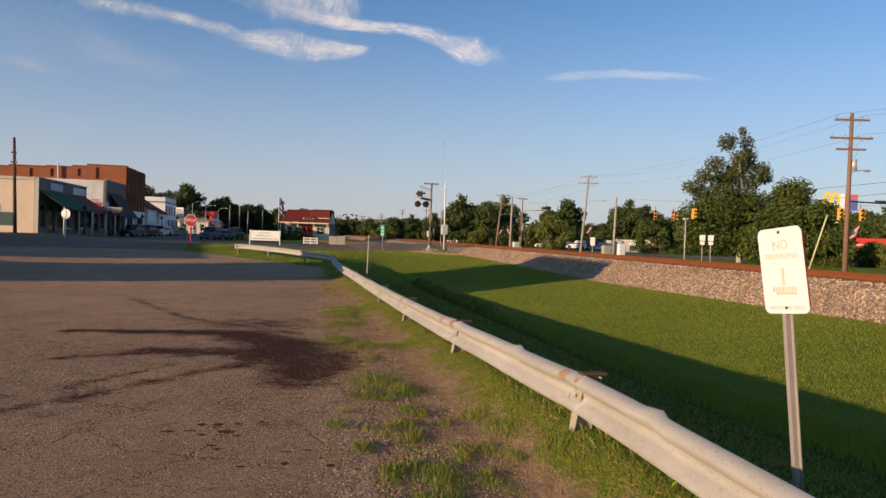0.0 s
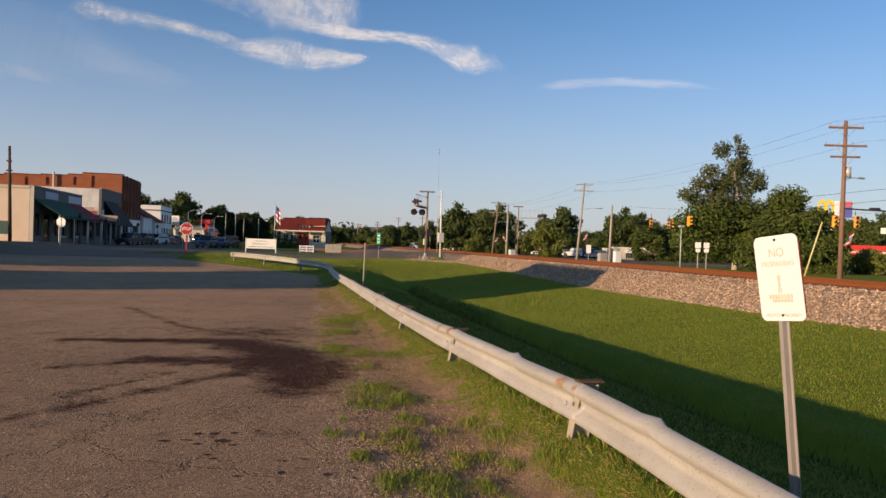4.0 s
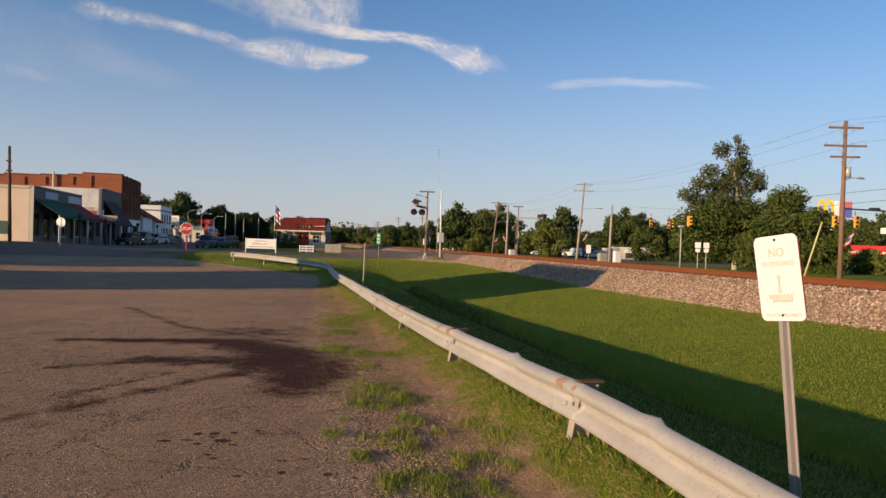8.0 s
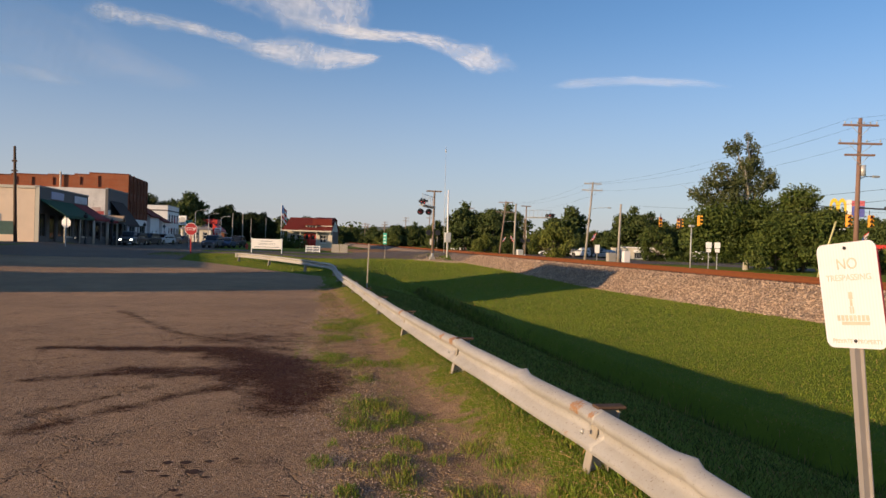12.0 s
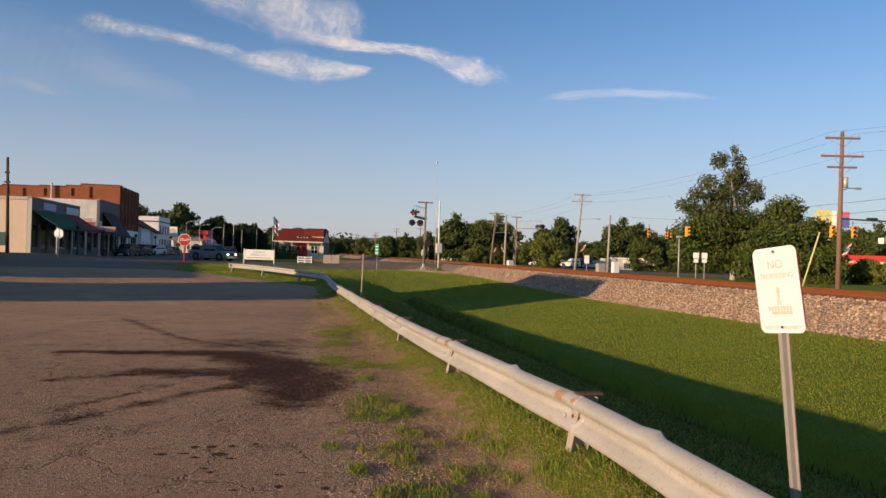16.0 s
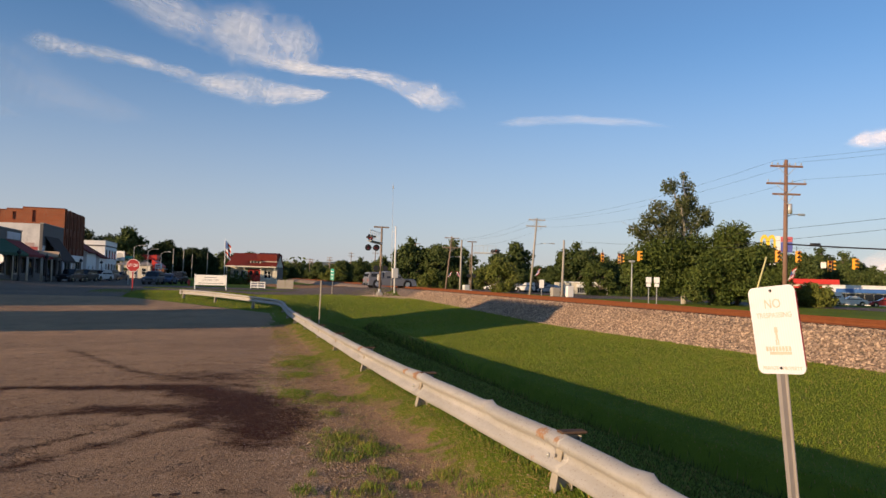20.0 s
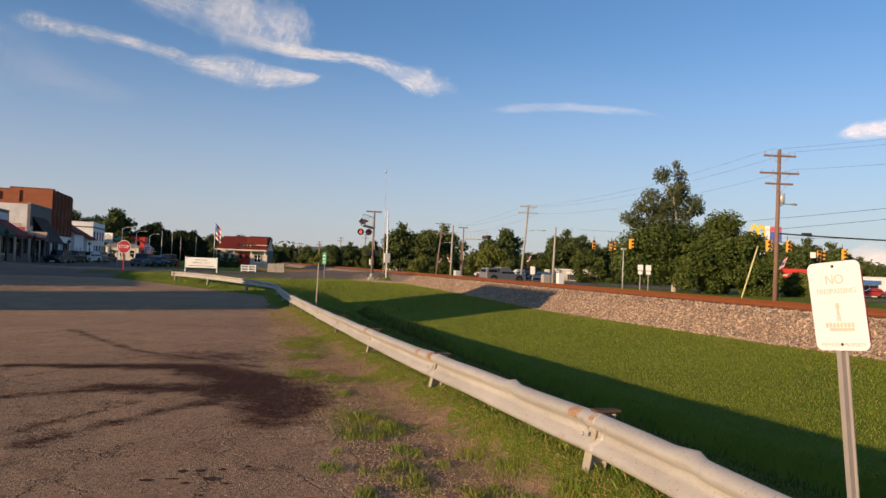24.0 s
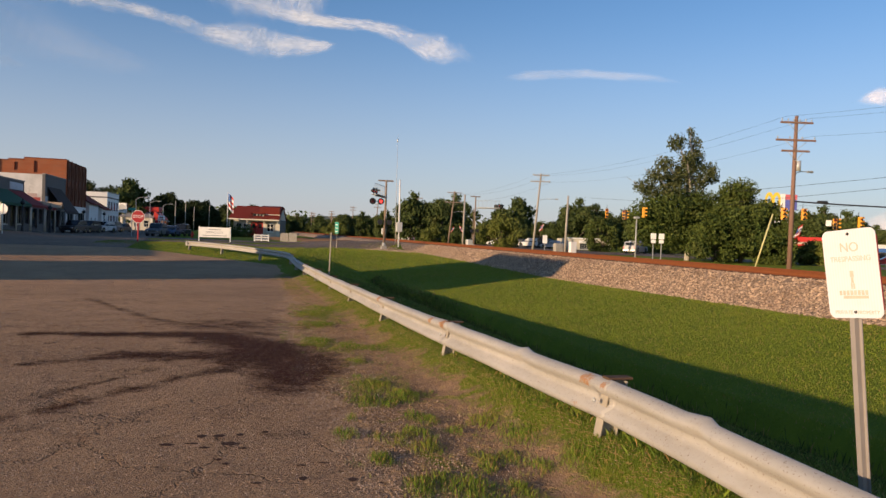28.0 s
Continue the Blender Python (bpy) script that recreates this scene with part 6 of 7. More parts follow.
post_board(-24.7, 168.0, 2.0, 3.9, 6.0, WHITE, "white square shop sign with a round emblem", 1)
post_board(-11.3, 112.5, 0.95, 2.2, 2.95, WHITE, "white and red shop sign on posts", 2)
post_board(-14.8, 142.0, 0.9, 1.6, 2.4, SIGN_RED, "small red shop sign on posts")


def picket_board():
    s = thing("low_white_fence", at(1.5, 87.5, ground_z(1.5, 87.5), -12.39), "low white painted fence panel beside the depot lawn", "fence")
    for x in (0.0, 0.82, 1.64):
        part("post", box(B(), x - 0.05, x + 0.05, -0.05, 0.05, -0.2, 0.86), WHITE, s)
    for z in (0.12, 0.42, 0.70):
        part("rail", box(B(), 0.052, 1.588, -0.03, 0.03, z, z + 0.10), WHITE, s)
    part("panel", box(B(), 0.06, 1.58, 0.034, 0.05, 0.1, 0.8), dull("blue_grey_panel", (0.16, 0.18, 0.24), 0.7, vary=0.4), s)


picket_board()
for k in range(2):
    s = thing("board_fence", at(4.72 + k * 1.02, 91.4 - k * 0.22, ground_z(5, 91), -12.39), "weathered grey board fence panel beside the road", "fence", "board fence panels")
    for i in range(7):
        part("board", box(B(), i * 0.143, i * 0.143 + 0.128, -0.02, 0.02, -0.1, 1.04 + 0.03 * ((i * 7 + k) % 3)), WOOD_GREY, s)
    for z in (0.25, 0.8):
        part("rail", box(B(), 0, 1.0, 0.022, 0.06, z, z + 0.07), WOOD_GREY, s)
s = thing("hydrant", at(-6.2, 100.0, ground_z(-6.2, 100.0)), "small orange-red hydrant on the grass", "hydrant")
part("barrel", tube(B(), (0, 0, -0.1), (0, 0, 0.6), 0.16, 0.14, 10), RED_BRIGHT, s)
part("bonnet", tube(B(), (0, 0, 0.6), (0, 0, 0.8), 0.17, 0.05, 10), RED_BRIGHT, s)
part("nozzle", tube(B(), (-0.25, 0, 0.42), (0.25, 0, 0.42), 0.07, None, 8), RED_BRIGHT, s)

# ---- trees ----
def leaf_mesh(name, blobs, count, size, material, seed):
    """A crown of many small leaf clumps, thick near the surface of the given blobs (x, y, z, rx, ry, rz)."""
    rng = np.random.default_rng(seed)
    vol = np.array([b[3] * b[4] * b[5] for b in blobs]) ** 0.75
    pick = rng.choice(len(blobs), count, p=vol / vol.sum())
    bl = np.array(blobs)[pick]
    d = rng.normal(size=(count, 3))
    d /= np.linalg.norm(d, axis=1, keepdims=True)
    r = rng.uniform(0.25, 1.35, (count, 1)) ** 0.7
    c = bl[:, :3] + d * r * bl[:, 3:] + rng.normal(0, size * 0.5, (count, 3))
    n = d * 0.6 + rng.normal(0, 0.6, (count, 3)) + (0, 0, 0.3)
    n /= np.linalg.norm(n, axis=1, keepdims=True)
    t = np.cross(n, rng.normal(size=(count, 3)))
    t /= np.linalg.norm(t, axis=1, keepdims=True)
    b = np.cross(n, t)
    s = size * rng.uniform(0.5, 1.25, (count, 1))
    bend = n * s * 0.35
    quad = np.stack([c - t * s, c - b * s * 0.6 + bend, c + t * s * 1.1, c + b * s * 0.6 + bend], 1).reshape(-1, 3)
    me = bpy.data.meshes.new(name)
    me.from_pydata(quad.tolist(), [], np.arange(4 * count).reshape(-1, 4).tolist())
    me.materials.append(material)
    return me


def limb(bm, a, b, r0, r1, rng, bits=4, wob=0.12):
    a, b = Vector(a), Vector(b)
    p, n = a, (b - a).length
    for i in range(bits):
        q = a.lerp(b, (i + 1) / bits) + Vector(rng.normal(0, wob * n / bits, 3).tolist()) * (i < bits - 1)
        tube(bm, p, q, r0 + (r1 - r0) * i / bits, r0 + (r1 - r0) * (i + 1) / bits, 7, caps=False)
        p = q


def make_tree(name, m, h, w, leaf, label, seed, count=2600, size=0.42, bark=None, low=0.25, group="trees", kind="", open_top=False):
    """A tapered trunk with limbs, and a crown of leaf clumps with an uneven outline."""
    rng = np.random.default_rng(seed)
    t = thing(name, m, label, "tree", group, kind)
    blobs = []
    n = 24
    for i in range(n):
        k = i / (n - 1)
        z = h * (low + (0.94 - low) * k)
        reach = w * 0.5 * math.sin(math.pi * min(1, 0.16 + 0.80 * k)) ** 0.8
        for j in range(2 if 0.1 < k < 0.85 else 1):
            a = rng.uniform(0, 6.28)
            q = reach * rng.uniform(0.25, 1.12)
            s = w * rng.uniform(0.055, 0.20) * (0.75 if open_top else 1)
            blobs.append((q * math.cos(a), q * math.sin(a), z + rng.normal(0, h * 0.02), s, s, s * rng.uniform(0.6, 0.9)))
    bm = B()
    limb(bm, (0, 0, -0.3), (rng.normal(0, 0.02 * h), rng.normal(0, 0.02 * h), h * 0.82), 0.028 * h, 0.006 * h, rng, 7, 0.10)
    for b in blobs:
        z = min(b[2] - 0.10 * h, h * 0.75)
        limb(bm, (b[0] * 0.05, b[1] * 0.05, max(h * 0.12, z - h * 0.08)), (b[0] * 0.9, b[1] * 0.9, b[2]), 0.010 * h, 0.003 * h, rng, 3, 0.12)
    part("trunk", bm, bark or BARK, t)
    crown = new("crown", leaf_mesh("crown", blobs, count, size, leaf, seed + 1))
    crown.parent = t
    return t


def tree_at(v, u, z=None):
    return at(v, u, ground_z(v, u) if z is None else z, (v * 37 + u * 53) % 360)


# the tall thin-topped tree and its dense neighbours beside the highway
rng = np.random.default_rng(5)
tall = thing("tall_tree", at(45.9, 66.1, -0.4), "tall tree with a thin grey-green crown over dense lower leaves", "tree", "roadside trees")
bm = B()
limb(bm, (0, 0, -0.3), (0.2, 0.2, 12.6), 0.34, 0.05, rng, 8, 0.12)
UP = [(0.1, 0.3, 13.9, 0.5, 0.5, 0.6), (0.6, 0.3, 12.7, 0.8, 0.8, 0.9), (-1.9, -0.2, 12.6, 1.2, 1.0, 1.0), (0.9, 0.4, 11.5, 0.9, 1.0, 0.8), (-0.9, -0.6, 11.0, 1.0, 1.2, 0.8), (-2.9, 0.4, 10.4, 1.2, 1.1, 0.9), (2.0, -0.3, 9.9, 1.3, 1.2, 1.0),
      (-0.7, 0.3, 9.9, 1.3, 1.2, 1.0), (0.6, 0.0, 10.4, 1.1, 1.1, 0.9), (-2.2, 0.2, 8.6, 1.4, 1.3, 1.0), (2.9, 0.3, 9.2, 0.9, 0.9, 0.8), (-4.3, -0.2, 9.0, 1.3, 1.2, 1.0), (-5.6, 0.1, 7.8, 1.2, 1.1, 0.9), (-1.4, 0.3, 9.0, 1.4, 1.3, 1.0), (0.8, 0.2, 8.6, 1.5, 1.4, 1.0), (-4.3, 0.2, 7.2, 1.3, 1.3, 1.0), (-2.5, -0.4, 7.4, 1.6, 1.5, 1.1)]
for b in UP:
    limb(bm, (0, 0, max(3.0, b[2] - 3.6)), b[:3], 0.16, 0.05, rng, 4, 0.12)
    limb(bm, b[:3], (b[0] * 1.3, b[1] + 0.5, b[2] + 0.9), 0.035, 0.01, rng, 3, 0.2)
part("trunk", bm, BARK_PALE, tall, "pale bare branches")
cr = new("crown", leaf_mesh("crown", [(*b[:3], *(0.80 * q for q in b[3:])) for b in UP], 8800, 0.14, LEAF_PALE, 31))
cr.parent = tall
LOW = [(-4.6, 0, 5.0, 2.0, 1.8, 1.5), (-3.0, -0.5, 5.4, 2.2, 2.0, 1.6), (-0.6, -0.3, 5.6, 2.4, 2.0, 1.8), (1.2, 0.2, 6.2, 1.8, 1.8, 1.5), (-5.2, 0.3, 3.4, 1.7, 1.7, 1.4), (-3.4, 0, 3.2, 2.0, 1.9, 1.5), (-1.0, 0.1, 3.0, 2.2, 2.0, 1.6)]
cr = new("lower_crown", leaf_mesh("lower_crown", LOW, 17000, 0.155, LEAF, 32))
cr.parent = tall
make_tree("dense_tree", at(50.2, 63.0, -0.5), 8.2, 8.4, LEAF, "dense dark green broadleaf tree", 71, 26000, 0.155, low=0.14, group="roadside trees")
make_tree("dense_tree", at(46.6, 62.5, -0.5), 6.0, 6.0, LEAF, "dense dark green broadleaf tree", 72, 14000, 0.15, low=0.10, group="roadside trees")
make_tree("dense_tree", at(51.8, 60.5, -0.5), 4.0, 3.8, LEAF, "low dense green tree", 73, 8000, 0.14, low=0.10, group="roadside trees")
make_tree("dense_tree", at(54.0, 99.6, -0.6), 5.6, 4.5, LEAF, "small dense green tree", 74, 5000, 0.18, low=0.08, group="roadside trees")
make_tree("young_tree", at(88.0, 71.4, -1.0), 5.8, 5.2, LEAF_BRIGHT, "young tree alone on the verge", 75, 6000, 0.19, low=0.30, group="roadside trees")
make_tree("small_conifer", at(52.8, 59.8, -0.8), 5.0, 2.6, LEAF, "narrow dark evergreen tree", 76, 4200, 0.17, low=0.02, group="roadside trees")
make_tree("small_tree", at(58.3, 61.5, -0.9), 3.2, 3.6, LEAF_BRIGHT, "low round green tree", 77, 4500, 0.18, low=0.1, group="roadside trees")

KINDS = [make_tree("woodland_tree", at(60, 150, -0.6), 10.5, 9.0, LEAF_FAR, "broad green woodland tree", 81, 6500, 0.36, low=0.12, group="far trees"),
         make_tree("woodland_tree", at(52, 172, -0.6), 12.5, 9.5, LEAF_FAR, "broad green woodland tree", 82, 7000, 0.38, low=0.15, group="far trees"),
         make_tree("woodland_tree", at(44, 165, -0.5), 9.5, 7.0, LEAF_FAR, "rounded green woodland tree", 83, 5600, 0.34, low=0.08, group="far trees"),
         make_tree("yellow_green_tree", at(42, 112, -0.5), 5.6, 6.0, LEAF_BRIGHT, "low rounded yellow-green tree", 84, 5000, 0.24, low=0.05, group="far trees")]


def more(kind, v, u, s=1.0, z=None):
    t = copy_thing(KINDS[kind], tree_at(v, u, z))
    t.scale = (s, s, s * (0.9 + 0.2 * ((v * 7 + u * 3) % 1)))
    return t


rng = np.random.default_rng(11)
# woods beyond the highway
for i in range(64):
    a = -1 + 24 * i / 63
    d = 150 + rng.uniform(-10, 30)
    x, y = d * math.tan(radians(a + 4)), d
    p = TOWN.inverted() @ Vector((x + rng.uniform(-2, 2), y, 0))
    more(int(rng.integers(0, 3)), p.x, p.y, rng.uniform(0.85, 1.1) * (0.42 + 0.22 * smooth(5.5, 8.5, a) + 0.16 * smooth(8.5, 11.5, a)), -0.8)
for i in range(74):
    a = 20 + 32 * i / 73
    d = 158 + rng.uniform(-10, 25)
    x, y = d * math.tan(radians(a)) , d
    p = TOWN.inverted() @ Vector((x, y, 0))
    more(int(rng.integers(0, 3)), p.x, p.y, rng.uniform(0.80, 1.06) * (1 - 0.36 * smooth(33.5, 35.5, a) * (1 - smooth(38, 41, a))), -1.0)
# single trees by the tracks
for k, v, u, s in ((1, 34.7, 146, 0.80), (0, 30.5, 152, 0.62), (0, 40.9, 145, 0.90), (2, 53.2, 142, 0.86), (3, 32.8, 121, 0.65), (3, 50.6, 131, 0.95), (2, 46.5, 152, 0.5), (3, 24, 190, 0.8), (3, 27, 205, 0.9), (0, 30.0, 210, 0.7), (2, 26, 240, 0.8), (1, 20, 260, 0.7), (3, 13, 230, 0.6)):
    more(k, v, u, s, -0.5)
# low woods far along the railway
for i in range(34):
    a = radians(-9.5 + 9.0 * i / 33)
    d = 255 + rng.uniform(-15, 40)
    p = TOWN.inverted() @ Vector((d * math.sin(a), d * math.cos(a), 0))
    more(int(rng.integers(0, 4)), p.x, p.y, rng.uniform(0.55, 0.85) * (0.66 + 0.34 * smooth(8, 24, i)), -0.4)
# dark woods behind the shops
LEAF_DARK = make_leaves("dark_woods_leaves", (0.018, 0.032, 0.010), (0.05, 0.07, 0.02))
DARK = [make_tree("dark_tree", at(-50, 212, -0.3), 11.5, 9.0, LEAF_DARK, "dark green woodland tree behind the shops", 85, 6000, 0.36, low=0.08, group="dark woods"),
        make_tree("dark_tree", at(-52, 222, -0.3), 10.0, 8.0, LEAF_DARK, "dark green woodland tree behind the shops", 86, 5600, 0.36, low=0.06, group="dark woods")]


def dark(v, u, s):
    t = copy_thing(DARK[int(v * 3 + u) % 2], tree_at(v, u, -0.3))
    t.scale = (s, s, s)


for i in range(56):
    t = i / 55
    v = -48 + 56 * t + rng.uniform(-4, 4)
    u = 205 + 75 * t + rng.uniform(-8, 25)
    dark(v, u, rng.uniform(0.88, 1.06) * (1.12 - 0.33 * t))
for v, u, s in ((-26.5, 189, 1.14), (-30.0, 194, 0.98), (-35, 190, 0.88), (-41, 188, 0.88)):
    more(0, v, u, s, -0.3)
for v, u, s in ((2.0, 142, 0.62), (4.0, 150, 0.6), (-1, 146, 0.5)):
    more(0, v, u, s, -0.3)


def far_hills():
    """A low wooded ridge on the horizon, as one uneven band of leaf clumps."""
    rng2 = np.random.default_rng(3)
    blobs = []
    for i in range(260):
        a = radians(-34 + 78 * i / 259)
        d = 420 + rng2.uniform(-40, 60)
        hz = 5.5 + 2.0 * math.sin(i * 0.11) + rng2.uniform(-1.5, 1.5)
        blobs.append((d * math.sin(a), d * math.cos(a), 2.0 + hz * 0.3, 8, 8, hz))
    me = leaf_mesh("far_woods", blobs, 15000, 1.5, LEAF_FAR, 8)
    ob = new("far_woods", me)
    tagged(ob, "distant wooded ridge on the horizon", "woods", "", "stuff")
    bm = B()
    prev = None
    for i in range(81):
        a = radians(-50 + 110 * i / 80)
        hgt = 26 + 10 * math.sin(i * 0.23) + 6 * math.sin(i * 0.61)
        p = [bm.verts.new((1900 * math.sin(a), 1900 * math.cos(a), z)) for z in (-20, hgt)] + [bm.verts.new((2200 * math.sin(a), 2200 * math.cos(a), -20))]
        if prev:
            bm.faces.new((prev[0], p[0], p[1], prev[1]))
            bm.faces.new((prev[1], p[1], p[2], prev[2]))
        prev = p
    ob = new("far_ridge", mesh_of("far_ridge", fix(bm), dull("hazy_ridge", (0.10, 0.13, 0.15), 1.0, scale=0.01)))
    tagged(ob, "low blue-grey ridge far off", "", "", "structure")


far_hills()


def hedge_row(v, u, w, d, h, seed, turn):
    blobs = [(x, 0, h * 0.5, 0.8, d / 2, h * 0.5) for x in np.linspace(0, w, max(2, int(w / 0.9)))]
    ob = new("hedge", leaf_mesh("hedge", blobs, int(900 * w / 6), 0.22, LEAF, seed))
    ob.matrix_world = at(v, u, ground_z(v, u), turn)
    tagged(ob, "clipped green hedge beside the highway", "hedge", "hedges")


hedge_row(57.0, 98.0, 8.0, 1.4, 1.5, 51, -10)
hedge_row(-1.9, 119.6, 3.2, 1.0, 1.9, 53, -12)
hedge_row(-4.0, 119.0, 4.0, 1.2, 1.1, 52, -10)


def berm(v, u, w, d, h, turn, seed):
    """A low ragged mound of brown ballast and soil."""
    n, k = 28, 10
    bm = B()
    grid = []
    for j in range(k + 1):
        row = []
        for i in range(n + 1):
            x, y = w * (i / n - 0.5), d * (j / k - 0.5)
            edge = max(0.0, 1 - (2 * x / w) ** 2) ** 0.5 * max(0.0, 1 - (2 * y / d) ** 2)
            row.append(bm.verts.new((x, y, h * edge * (0.8 + 0.4 * noise.noise(Vector((x * 0.5, y * 0.5, seed)))) - 0.05)))
        grid.append(row)
    for a, b in zip(grid, grid[1:]):
        for i in range(n):
            bm.faces.new((a[i], a[i + 1], b[i + 1], b[i]))
    solo("soil_berm", bm, dull("brown_berm_soil", (0.26, 0.15, 0.08), 0.95, vary=0.35, scale=1.5, grain=8, bump=0.6), at(v, u, ground_z(v, u), turn), "low brown berm of soil and old ballast beside the crossing", "berm", "berms", "", True)


berm(12.0, 96.0, 9.0, 5.0, 0.75, -12, 1.0)
berm(6.5, 104.0, 8.0, 5.0, 0.6, -20, 4.0)
berm(17.5, 102.0, 9.0, 4.0, 0.6, -5, 7.0)


# ---- vehicles ----
def wheel_mesh(r, w):
    bm = B()
    tube(bm, (-w / 2, 0, 0), (w / 2, 0, 0), r, None, 18)
    tyre = mesh_of("tyre", bevelled(bm, 0.03), RUBBER)
    bm = B()
    tube(bm, (-w / 2 - 0.006, 0, 0), (-w / 2 + 0.03, 0, 0), r * 0.62, None, 12)
    tube(bm, (w / 2 - 0.03, 0, 0), (w / 2 + 0.006, 0, 0), r * 0.62, None, 12)
    return tyre, mesh_of("rim", bm, CHROME)


def loft(bm, sections):
    """Skin closed rings of equal length, with end caps."""
    rings = [[bm.verts.new(p) for p in s] for s in sections]
    n = len(rings[0])
    for a, b in zip(rings, rings[1:]):
        for i in range(n):
            bm.faces.new((a[i], a[(i + 1) % n], b[(i + 1) % n], b[i]))
    bm.faces.new(rings[0][::-1])
    bm.faces.new(rings[-1])
    return fix(bm)


def body_shell(profile, w, tuck=0.08):
    """A car body from its side outline (y, z): pushed across with the flanks drawn in at the ends and top."""
    bm = B()
    secs = []
    for x, k in ((-w / 2, 0.90), (-w / 2 + tuck, 1.0), (0, 1.012), (w / 2 - tuck, 1.0), (w / 2, 0.90)):
        cy, cz = sum(p[0] for p in profile) / len(profile), min(p[1] for p in profile)
        secs.append([(x, cy + (y - cy) * (0.985 if k < 1 else 1), cz + (z - cz) * (0.93 if k < 1 else k)) for y, z in profile])
    return loft(bm, secs)


def vehicle(name, m, kind, paint, label, lights=False, group="vehicles"):
    """A car with front at +y: body, cabin glass, doors, lamps, bumpers, mirrors, four wheels with tyre and rim."""
    L, W, H, wb, r = {"pickup": (5.7, 1.95, 1.90, 3.5, 0.45), "suv": (4.7, 1.88, 1.72, 2.75, 0.36), "car": (4.5, 1.78, 1.45, 2.65, 0.32)}[kind]
    c = thing(name, m, label, "car" if kind != "pickup" else "pickup truck", group)
    f, b, lo = L / 2, -L / 2, 0.30
    belt = {"pickup": 1.12, "suv": 1.02, "car": 0.90}[kind]
    if kind == "pickup":
        low = ((b, lo + 0.15), (b, belt), (-0.55, belt), (1.25, belt), (f - 0.30, belt - 0.05), (f, belt - 0.26), (f, lo + 0.1), (f - 0.2, lo), (b + 0.2, lo))
        cab = ((-0.98, belt - 0.02), (-0.86, H - 0.05), (-0.45, H), (0.55, H - 0.02), (1.38, belt - 0.02))
    elif kind == "suv":
        low = ((b, lo + 0.15), (b + 0.02, belt), (0.9, belt), (f - 0.30, belt - 0.10), (f, belt - 0.30), (f, lo + 0.1), (f - 0.2, lo), (b + 0.2, lo))
        cab = ((b + 0.10, belt - 0.02), (b + 0.40, H - 0.06), (-1.0, H), (0.2, H - 0.03), (1.05, belt - 0.02))
    else:
        low = ((b, lo + 0.15), (b + 0.05, belt - 0.04), (b + 0.8, belt), (0.9, belt), (f - 0.35, belt - 0.14), (f, belt - 0.32), (f, lo + 0.08), (f - 0.2, lo - 0.05), (b + 0.2, lo - 0.05))
        cab = ((b + 0.55, belt - 0.02), (-1.05, H - 0.03), (-0.4, H), (0.1, H - 0.03), (1.0, belt - 0.02))
    part("body", bevelled(body_shell(low, W), 0.035, 2), paint, c, shade=False)
    cabin = part("cabin", bevelled(body_shell(cab, W * 0.86, 0.12), 0.03, 2), paint, c)
    y0, y1 = cab[0][0] + 0.28, cab[-1][0] - 0.34
    zt, zb = H - 0.13, belt + 0.03
    for s in (-1, 1):
        x = s * (W * 0.43 + 0.004)
        n = 2 if kind != "suv" else 3
        for i in range(n):
            a = y0 + (y1 - y0) * i / n + 0.04
            e = y0 + (y1 - y0) * (i + 1) / n - 0.04
            cut0, cut1 = (0.12 if i == 0 else 0), (0.30 if i == n - 1 else 0)
            bm = B()
            lo4 = [bm.verts.new((x - s * 0.01, y, z)) for y, z in ((a, zb), (e + cut1 * 0.35, zb), (e - cut1, zt), (a + cut0, zt))]
            hi4 = [bm.verts.new((x + s * 0.012 - s * 0.05 * (k > 1), q.co.y, q.co.z)) for k, q in enumerate(lo4)]
            for k in range(4):
                bm.faces.new((lo4[k], lo4[(k + 1) % 4], hi4[(k + 1) % 4], hi4[k]))
            bm.faces.new(hi4)
            bm.faces.new(lo4[::-1])
            part("side_window", fix(bm), GLASS, cabin)
        part("mirror", bevelled(box(B(), s * (W / 2 + 0.12) - 0.09, s * (W / 2 + 0.12) + 0.09, cab[-1][0] - 0.42, cab[-1][0] - 0.32, belt + 0.02, belt + 0.2), 0.03), BLACK, c)
        part("head_lamp", bevelled(box(B(), s * (W / 2 - 0.30) - 0.17, s * (W / 2 - 0.30) + 0.17, f - 0.10, f + 0.012, belt - 0.46, belt - 0.28), 0.03), LAMP_WHITE if lights else CHROME, c)
        part("tail_lamp", bevelled(box(B(), s * (W / 2 - 0.16) - 0.09, s * (W / 2 - 0.16) + 0.09, b - 0.012, b + 0.1, belt - 0.42, belt - 0.10), 0.02), SIGN_RED, c)
        part("door_seam", box(B(), s * (W / 2 - 0.02), s * (W / 2 + 0.004), 0.28, 0.30, lo + 0.12, belt - 0.05), BLACK, c)
    fw = cab[-1][0]
    for nm, ya, za, yb, zz in (("windscreen", fw - 0.06, belt + 0.04, cab[-2][0] + 0.10, H - 0.10), ("rear_window", cab[0][0] + 0.03, belt + 0.06, cab[1][0] - 0.02 + 0.02, H - 0.14)):
        bm = B()
        hw = W * 0.37
        d = 0.035 if nm == "windscreen" else -0.03
        q = [bm.verts.new(p) for p in ((-hw, ya + d, za), (hw, ya + d, za), (hw * 0.93, yb + d, zz), (-hw * 0.93, yb + d, zz))]
        q2 = [bm.verts.new((v.co.x, v.co.y - d * 2.2, v.co.z)) for v in q]
        for k in range(4):
            bm.faces.new((q[k], q[(k + 1) % 4], q2[(k + 1) % 4], q2[k]))
        bm.faces.new(q)
